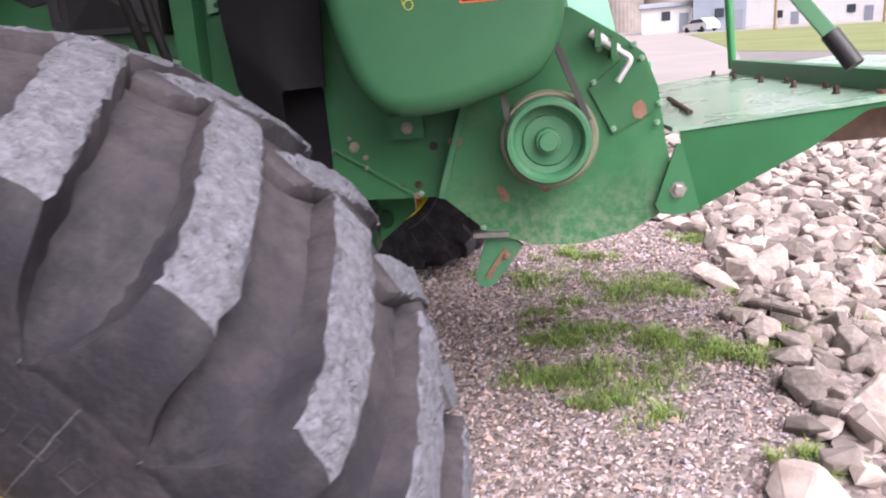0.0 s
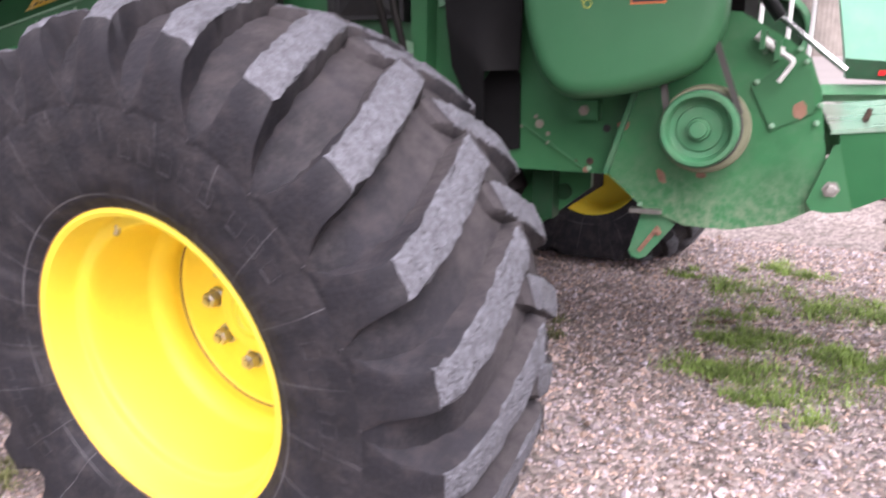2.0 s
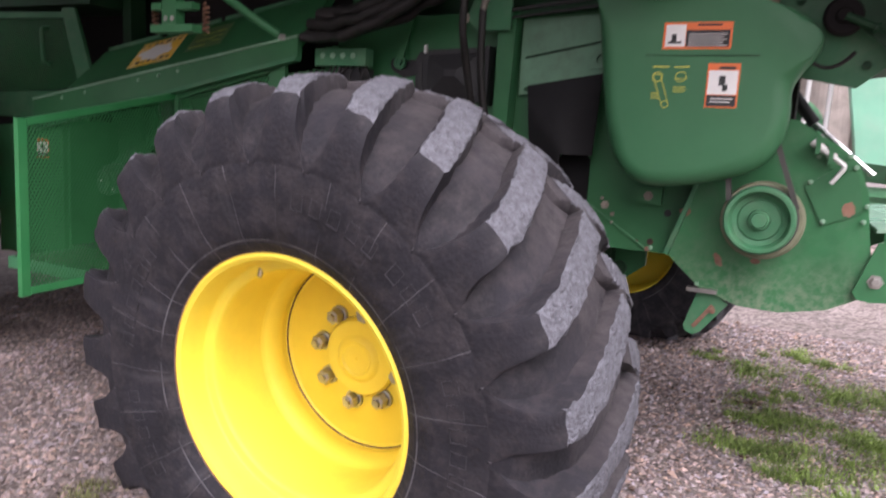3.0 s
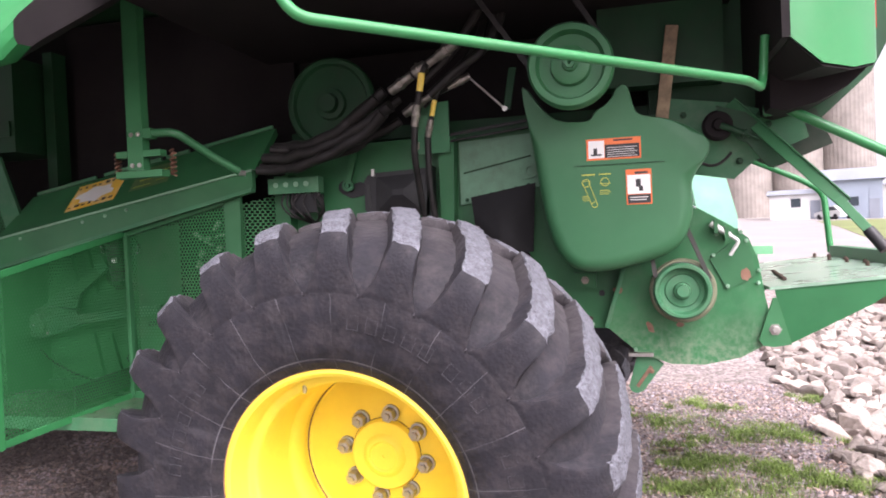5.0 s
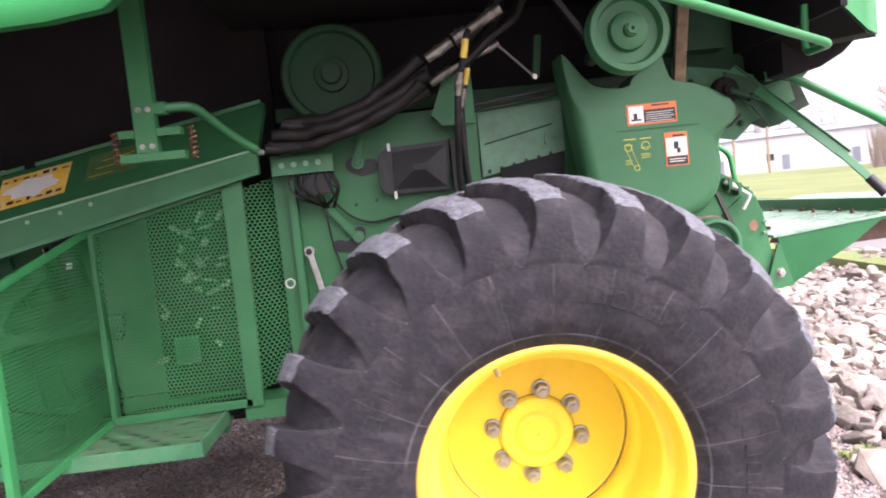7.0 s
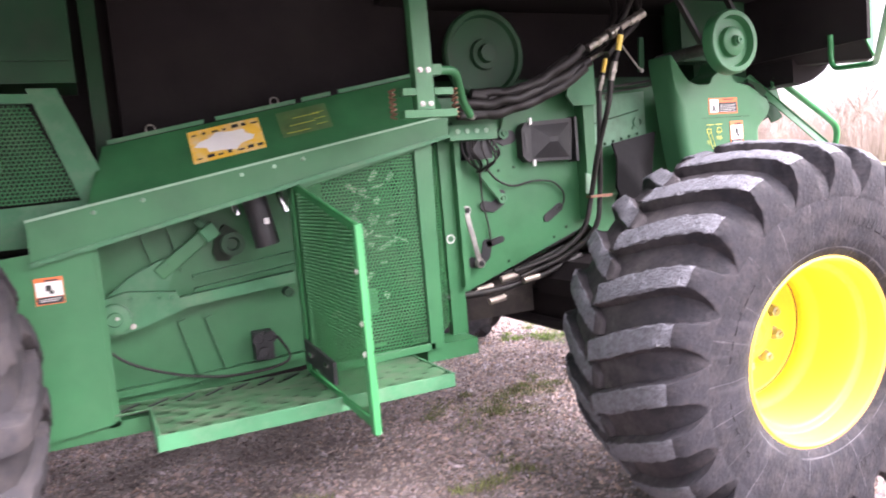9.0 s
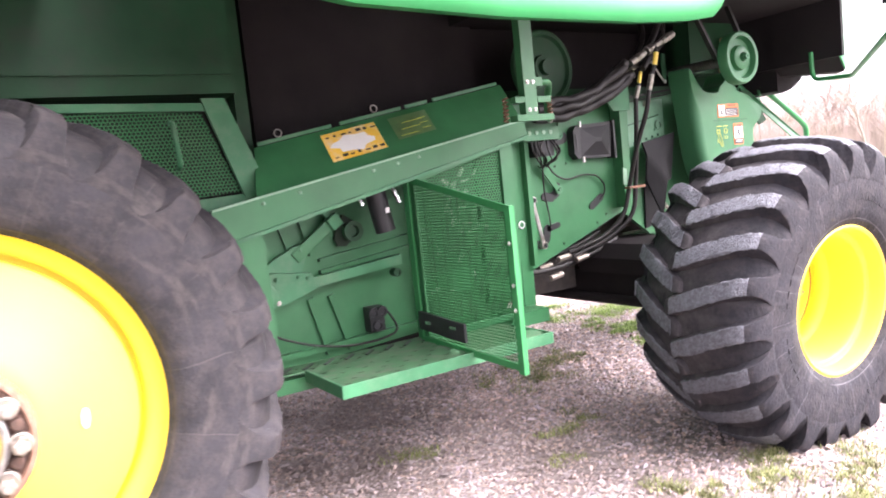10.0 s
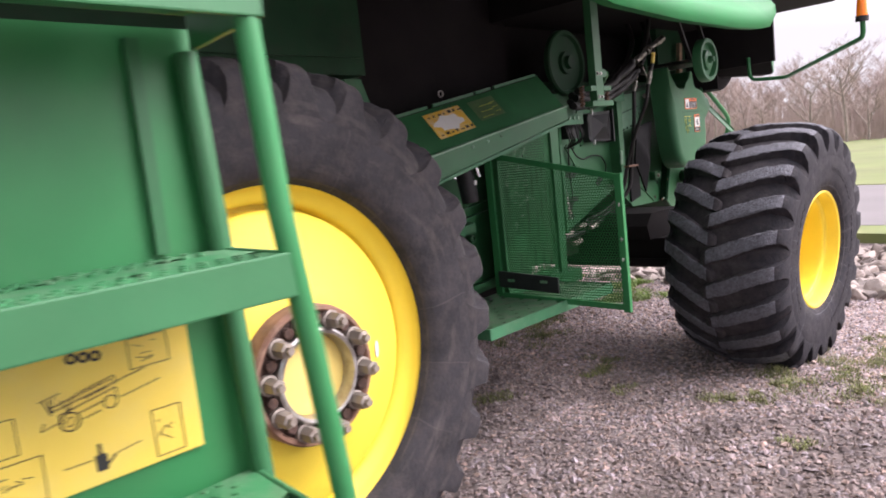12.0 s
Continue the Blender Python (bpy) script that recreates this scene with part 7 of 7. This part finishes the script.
faces = np.array([(0, 2, 4), (2, 1, 4), (1, 3, 4), (3, 0, 4), (2, 0, 5), (1, 2, 5), (3, 1, 5), (0, 3, 5)])
shape = octa[None] * rs.uniform(0.6, 1.35, (n, 6, 1)) + rs.uniform(-0.18, 0.18, (n, 6, 3))
ang = rs.uniform(0, 6.28, n)
ca, sa = np.cos(ang), np.sin(ang)
sx, sy = shape[..., 0] * 1.15, shape[..., 1] * 0.85
tx, ty = rs.uniform(-0.5, 0.5, (n, 1)), rs.uniform(-0.5, 0.5, (n, 1))
vz = shape[..., 2] + tx * sx + ty * sy
gzz = np.array([gz(a, c) for a, c in zip(px, py)])
verts = np.stack([px[:, None] + size[:, None] * (sx * ca[:, None] - sy * sa[:, None]), py[:, None] + size[:, None] * (sx * sa[:, None] + sy * ca[:, None]), gzz[:, None] + size[:, None] * (vz * 0.8 + 0.35)], -1)
me = bpy.data.meshes.new("gravel_stones")
tri = (faces[None] + (np.arange(n) * 6)[:, None, None]).reshape(-1, 3)
me.from_pydata(verts.reshape(-1, 3).tolist(), [], tri.tolist())
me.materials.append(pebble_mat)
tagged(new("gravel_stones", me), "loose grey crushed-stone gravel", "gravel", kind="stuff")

# grass tufts in the gravel
tufts = [(-0.17, 4.11, 0.10, 80), (0.22, 3.92, 0.20, 300), (0.29, 4.52, 0.12, 110), (0.72, 3.76, 0.24, 520), (1.15, 4.74, 0.15, 170), (0.52, 4.4, 0.14, 110), (0.28, 3.16, 0.17, 420), (0.35, 2.77, 0.19, 380), (0.07, 2.74, 0.13, 200), (0.67, 3.13, 0.14, 300), (0.92, 2.99, 0.13, 230), (0.31, 2.56, 0.10, 130), (0.75, 2.95, 0.10, 130), (0.52, 2.47, 0.06, 60),
         (0.93, 2.15, 0.08, 90), (-1.5, 0.56, 0.22, 130), (-1.3, 0.80, 0.14, 100), (-1.40, 0.36, 0.15, 90), (-1.28, 2.65, 0.24, 260), (-1.02, 0.52, 0.18, 100),
         (-1.93, 0.94, 0.06, 40), (-2.32, 0.42, 0.06, 40), (-2.56, 2.04, 0.15, 80), (-1.56, 1.85, 0.10, 60), (-2.01, 1.47, 0.07, 40), (-1.57, 0.80, 0.10, 70), (-1.9, 0.94, 0.08, 40), (-0.92, 2.9, 0.20, 200), (-1.76, 1.77, 0.1, 60),
         (-1.2, 0.46, 0.20, 150), (-0.75, 0.5, 0.22, 170), (-0.45, 0.45, 0.2, 150), (-1.75, 0.75, 0.16, 90), (-1.15, 0.2, 0.2, 110), (0.1, 3.5, 0.15, 90), (1.9, 3.6, 0.3, 120), (1.3, 3.2, 0.15, 60), (2.6, 5.0, 0.4, 200)]
rng = random.Random(8)
for kind, material, label in (("green_grass", grass_mat, "sparse green grass tufts growing in the gravel"), ("olive_grass", dry_grass, "low olive weeds and grass in trodden gravel")):
    vv, ff = [], []
    for cx, cy, rad, count in tufts:
        if (cx > -0.2) != (material is grass_mat):
            continue
        knots = [(cx + rng.gauss(0, 0.68) * rad, cy + rng.gauss(0, 0.55) * rad, rng.uniform(0.1, 0.45) * rad + 0.014) for _ in range(max(4, count // 18))]
        for k in range(int(count * (4.6 if cx > -0.2 else 6.0))):
            kx, ky, kr = knots[k % len(knots)]
            x, y = kx + rng.gauss(0, 0.6) * kr, ky + rng.gauss(0, 0.6) * kr
            h, w = rng.uniform(0.010, 0.046 if cx > -0.2 else 0.032), rng.uniform(0.0011, 0.0026)
            t = rng.uniform(0, 6.283)
            q = rng.uniform(0.4, 1.5)
            lx, ly = math.cos(t) * h * q, math.sin(t) * h * q
            z = gz(x, y)
            wx, wy = -math.sin(t) * w, math.cos(t) * w
            i = len(vv)
            vv += [(x - wx, y - wy, z), (x + wx, y + wy, z), (x + lx * 0.4 + wx * 0.8, y + ly * 0.4 + wy * 0.8, z + h * 0.7), (x + lx * 0.4 - wx * 0.8, y + ly * 0.4 - wy * 0.8, z + h * 0.7), (x + lx, y + ly, z + h)]
            ff += [(i, i + 1, i + 2, i + 3), (i + 3, i + 2, i + 4)]
    me = bpy.data.meshes.new(kind)
    me.from_pydata(vv, [], ff)
    me.materials.append(material)
    tagged(new(kind, me), label, "grass", kind="stuff")
# dry clods and twigs
clod_mat = mat("brown_clod", (0.09, 0.06, 0.04), 0.95, vary=0.4, scale=30, bump=0.6)
for k in range(26):
    x, y, s = (rng.uniform(-0.35, 0.25), rng.uniform(2.6, 3.4), rng.uniform(0.012, 0.03)) if k < 22 else (0.05 + 0.03 * (k - 22), 3.12 + 0.01 * k, 0.03)
    o = part("clod", rock(300 + k, 10), clod_mat)
    o.matrix_world = Matrix.Translation((x, y, gz(x, y) + s * 0.4)) @ Matrix.Scale(s * 1.6, 4) @ pose(0, 0, 0, 0, 0, k * 40)
    tagged(o, "dry brown clod lying on the gravel", "clod", "clods on the gravel")


# ---- far things ----
def silo(x, y, r, h):
    t = thing("silo", (x, y, ground_z(x, y)), "tall weathered concrete grain silo", "silo", "row of silos")
    bb = bm_new()
    prism(bb, [((r + 0.05 * (i % 2)) * math.cos(2 * math.pi * i / 80), (r + 0.05 * (i % 2)) * math.sin(2 * math.pi * i / 80)) for i in range(80)], -1, h, "z")
    part("wall", bb, concrete, t)
    bb = bm_new()
    tube(bb, [(0, 0, h), (0, 0, h + 0.6)], r * 1.02, 40)
    part("roof", bb, concrete, t)
    return t


shed_blue = mat("blue_grey_cladding", (0.24, 0.28, 0.34), 0.6, vary=0.08, scale=0.5, fine=8, bump=0.1)
white_clad = mat("white_cladding", (0.56, 0.56, 0.56), 0.6, vary=0.05, scale=0.4, fine=8, bump=0.1)
roof_grey = mat("grey_roof", (0.2, 0.22, 0.26), 0.6, vary=0.1, scale=0.5, bump=0.1)
glass = mat("dark_window", (0.03, 0.04, 0.05), 0.1, vary=0.1, bump=0.0)
frame_grey = mat("grey_structural_steel", (0.33, 0.33, 0.34), 0.6, vary=0.1, scale=1, bump=0.0)


def building(name, x, y, sx, sy, h, rz, wallm, label, rise=1.2, doors=1):
    t = thing(name, (x, y, ground_z(x, y)), label, "building")
    t.matrix_world = Matrix.Translation((x, y, ground_z(x, y))) @ pose(0, 0, 0, 0, 0, rz)
    bb = box(bm_new(), -sx / 2, sx / 2, -sy / 2, sy / 2, -1, h)
    w = part("wall", bb, wallm, t)
    bb = bm_new()
    for i in range(int(sx / 0.8)):
        xx = -sx / 2 + 0.4 + i * 0.8
        box(bb, xx - 0.04, xx + 0.04, -sy / 2 - 0.04, -sy / 2, 0, h)
    part("cladding_rib", bb, wallm, w)
    bb = prism(bm_new(), [(-sy / 2 - 0.4, h), (sy / 2 + 0.4, h), (0, h + rise)], -sx / 2 - 0.4, sx / 2 + 0.4, "x")
    part("roof", bb, roof_grey, t)
    for k in range(doors):
        xx = -sx / 2 + sx * (k + 0.5) / doors
        part("window", box(bm_new(), xx - 0.5, xx + 0.5, -sy / 2 - 0.08, -sy / 2 - 0.02, 1.4, 2.4), glass, t)
        part("door", box(bm_new(), xx + 1.5, xx + 2.5, -sy / 2 - 0.08, -sy / 2 - 0.02, 0, 2.1), roof_grey, t)
    return t


def car(x, y, rz, colour):
    t = thing("parked_car", (x, y, ground_z(x, y)), "pale parked car far off", "car")
    t.matrix_world = Matrix.Translation((x, y, ground_z(x, y) + 0.03)) @ pose(0, 0, 0, 0, 0, rz)
    bb = prism(bm_new(), [(-2.2, 0.3), (2.2, 0.3), (2.2, 0.75), (1.2, 0.9), (0.6, 1.4), (-1.2, 1.45), (-2.0, 0.95), (-2.2, 0.8)], -0.85, 0.85)
    part("body", bb, colour, t, "", None, False, 0.06)
    part("window", prism(bm_new(), [(1.0, 0.95), (0.5, 1.33), (-1.1, 1.37), (-1.7, 0.98)], -0.87, 0.87), glass, t)
    for wx in (-1.35, 1.35):
        for wy in (-0.78, 0.78):
            wb = lathe(bm_new(), [(-0.1, 0.0), (-0.1, 0.3), (0.1, 0.3), (0.1, 0)], 20, (wx, wy, 0.3))
            part("wheel", wb, rubber, t)


for k in range(7):
    silo(-12.0 + 7.4 * k, 118 + 0.6 * k, 3.8, 36)
building("blue_shed", 25.0, 92, 5.6, 8, 4.3, -14, shed_blue, "small blue-grey clad shed with a dark roof", 1.5, 1)
building("white_shed", 19.6, 95, 5.5, 9, 2.9, -12, white_clad, "low white clad shed", 0.7, 1)
building("warehouse", 60, 104, 52, 16, 4.8, -28, white_clad, "long white warehouse with small windows", 1.0, 6)
car(21.5, 86, 112, white_clad)


def pipe_rack(x, y):
    t = thing("pipe_rack", (x, y, ground_z(x, y)), "grey steel pipe rack with platforms", "industrial frame")
    bb = bm_new()
    for i in range(6):
        for j in (0, 4):
            box(bb, i * 4 - 0.15, i * 4 + 0.15, j - 0.15, j + 0.15, -1, 11)
    part("column", bb, frame_grey, t)
    bb = bm_new()
    for z in (3, 5.5, 8, 10.5):
        for j in (0, 4):
            box(bb, -0.2, 20.2, j - 0.1, j + 0.1, z, z + 0.3)
    part("beam", bb, frame_grey, t)
    bb = bm_new()
    for k, z in enumerate((3.6, 4.1, 6.2, 6.8, 8.7, 9.2)):
        tube(bb, [(-1, 0.8 + 0.4 * k, z), (21, 0.8 + 0.4 * k, z)], 0.2, 10)
    part("pipe", bb, frame_grey, t)
    bb = bm_new()
    tube(bb, [(8, 2, -1), (8, 2, 9)], 1.6, 20)
    tube(bb, [(16, 2, -1), (16, 2, 7)], 1.6, 20)
    part("vessel", bb, white_clad, t)
    return t


pipe_rack(57, 122)


def pole(x, y, h):
    t = thing("utility_pole", (x, y, ground_z(x, y)), "grey wooden utility pole with crossarms", "utility pole", "utility poles")
    part("shaft", tube(bm_new(), [(0, 0, -0.5), (0, 0, h)], 0.16, 10, 0.1), wood, t)
    bb = bm_new()
    for z in (h - 0.5, h - 1.6):
        box(bb, -1.2, 1.2, -0.06, 0.06, z, z + 0.12)
    part("crossarm", bb, wood, t)
    return t


pole(38, 80, 12)
pole(41, 78, 12)
pole(25, 73, 9)

# bark and twigs are lightened, distance haze put into their colour
bark = mat("hazed_bark", (0.3, 0.25, 0.225), 0.9, vary=0.2, scale=2, fine=12, bump=0.2)
twig_mat = mat("hazed_twigs", (0.36, 0.285, 0.26), 0.9, vary=0.2, scale=0.5, bump=0.0)


def bare_tree(seed, h):
    """A leafless tree: a tapered trunk with limbs, and a crown of fine twigs."""
    rng = random.Random(seed)
    trunk, twigs = bm_new(), bm_new()

    def grow(p, d, length, r, level):
        pts = [p]
        for k in range(4):
            d = (d + Vector((rng.uniform(-1, 1), rng.uniform(-1, 1), rng.uniform(-0.3, 0.7))) * (0.10 + 0.05 * level)).normalized()
            pts.append(pts[-1] + d * length / 4)
        tube(trunk if level < 2 else twigs, pts, r, 7 if level < 2 else 3, r * 0.5)
        if level >= 4:
            return
        for k in range((6, 5, 5, 4)[level]):
            t = rng.uniform(0.35, 1.0) if level else rng.uniform(0.25, 1.0)
            i = min(int(t * 4), 3)
            q = pts[i].lerp(pts[i + 1], t * 4 - i)
            a = rng.uniform(0, 6.283)
            side = (Vector((math.cos(a), math.sin(a), rng.uniform(0.1, 0.9))) + d * 0.7).normalized()
            grow(q, side, length * rng.uniform(0.42, 0.62), max(r * 0.45, 0.022), level + 1)

    grow(Vector((0, 0, -0.3)), Vector((0, 0, 1)), h * 0.62, h * 0.016, 0)
    return trunk, twigs


kinds = []
for k, h in enumerate((15, 17, 13, 16)):
    t = thing("bare_tree", (0, 0, 0), "leafless grey-brown tree at the edge of the lawn", "tree", "tree line")
    a, c = bare_tree(50 + k, h)
    part("trunk", a, bark, t)
    part("crown", c, twig_mat, t)
    kinds.append(t)
rng = random.Random(77)
count = 0
for row, (dist, step) in enumerate(((74, 2.0), (80, 1.5), (87, 1.3), (95, 1.2), (103, 1.1), (112, 1.0))):
    a = 38.0
    while a < 104:
        d = dist + rng.uniform(-4, 4)
        x, y = d * math.sin(radians(a)) - 3, d * math.cos(radians(a))
        m = Matrix.Translation((x, y, ground_z(x, y))) @ pose(0, 0, 0, 0, 0, rng.uniform(0, 360)) @ Matrix.Scale(rng.uniform(0.56, 0.86), 4)
        if count < 4:
            kinds[count].matrix_world = m
        else:
            o = copy_thing(kinds[count % 4], m)
        count += 1
        a += step * rng.uniform(0.6, 1.4)
# undergrowth below the trees
vv, ff = [], []
for k in range(24000):
    a, d = radians(rng.uniform(36, 106)), rng.uniform(74, 112)
    x, y = d * math.sin(a) - 3, d * math.cos(a)
    z = ground_z(x, y)
    h, w = rng.uniform(0.8, 5.0), rng.uniform(0.025, 0.07)
    dx, dy = rng.uniform(-0.8, 0.8), rng.uniform(-0.8, 0.8)
    i = len(vv)
    vv += [(x - w, y + w, z), (x + w, y - w, z), (x + dx, y + dy, z + h)]
    ff.append((i, i + 1, i + 2))
me = bpy.data.meshes.new("undergrowth")
me.from_pydata(vv, [], ff)
me.materials.append(twig_mat)
tagged(new("undergrowth", me), "tangle of bare brown undergrowth below the trees", "undergrowth", kind="stuff")

# another green implement parked on the far side
imp = thing("parked_implement", (0.6, 8.6, ground_z(0.6, 8.6)), "pale green farm implement parked behind the harvester", "implement")
iinv = imp.matrix_world.inverted()


def I(name, bm, material, label="", smooth=False, bevel=0.0):
    bm.transform(iinv)
    return part(name, bm, material, imp, label, None, smooth, bevel)


zi = ground_z(0.6, 8.6)
# mint and green are raised to carry the bright light on the implement
mint = mat("lit_mint_paint", (0.2, 0.47, 0.33), 0.45, vary=0.12, scale=2, dirt=(0.3, 0.45, 0.36), dirt_amount=0.5)
pale_green = mat("sunlit_green_paint", (0.1, 0.32, 0.16), 0.35, vary=0.12, scale=2, dirt=(0.25, 0.36, 0.28), dirt_amount=0.5)
I("frame_bar", box(bm_new(), -0.6, 1.55, 8.26, 8.40, 0.98, 1.08), pale_green, bevel=0.01)
b = prism(bm_new(), [(0.72, 1.45), (0.76, 1.15), (1.16, 1.12), (1.16, 1.45), (0.80, 2.9), (0.45, 2.9)], 8.2, 8.6)
I("upright", b, mint, "leaning pale green upright", False, 0.02)
# plate added to paint the upright's shaded lower face
I("upright_foot", prism(bm_new(), [(0.735, 1.34), (0.76, 1.14), (1.15, 1.115), (1.155, 1.30)], 8.16, 8.195), green_dark, "lower end, its shaded face painted dark green")
I("reflector", box(bm_new(), 1.04, 1.10, 8.145, 8.158, 1.17, 1.22), red_lens, "small red reflector")
b = bm_new()
lathe(b, [(0.12, 0.0), (0.12, 0.34), (0.0, 0.35), (-0.02, 0.37), (-0.02, 0.42), (1.1, 0.42), (1.1, 0.0)], 36, (0.0, 8.5, 1.62))
# faces inside the drum are darkened for the shade in its hollow
for f in b.faces:
    f.material_index = 1 if f.calc_center_median().y < 8.63 and math.hypot(f.calc_center_median().x, f.calc_center_median().z - 1.62) < 0.35 else 0
I("drum", b, (pale_green, green_dark), "round green drum, open in front", True)
b = bm_new()
for x in (-0.1, 0.18, 0.4):
    tube(b, [(x, 8.4, 1.1), (x + 0.02, 8.4, 2.2)], 0.025, 10)
I("rod", b, white_clad, "", True)
b = bm_new()
for x in (-0.5, 1.3):
    box(b, x - 0.06, x + 0.06, 8.3, 8.42, zi, 1.0)
    box(b, x - 0.06, x + 0.06, 9.5, 9.62, zi, 1.0)
box(b, -0.56, 1.4, 8.4, 9.6, 0.9, 1.0)
I("leg", b, pale_green)
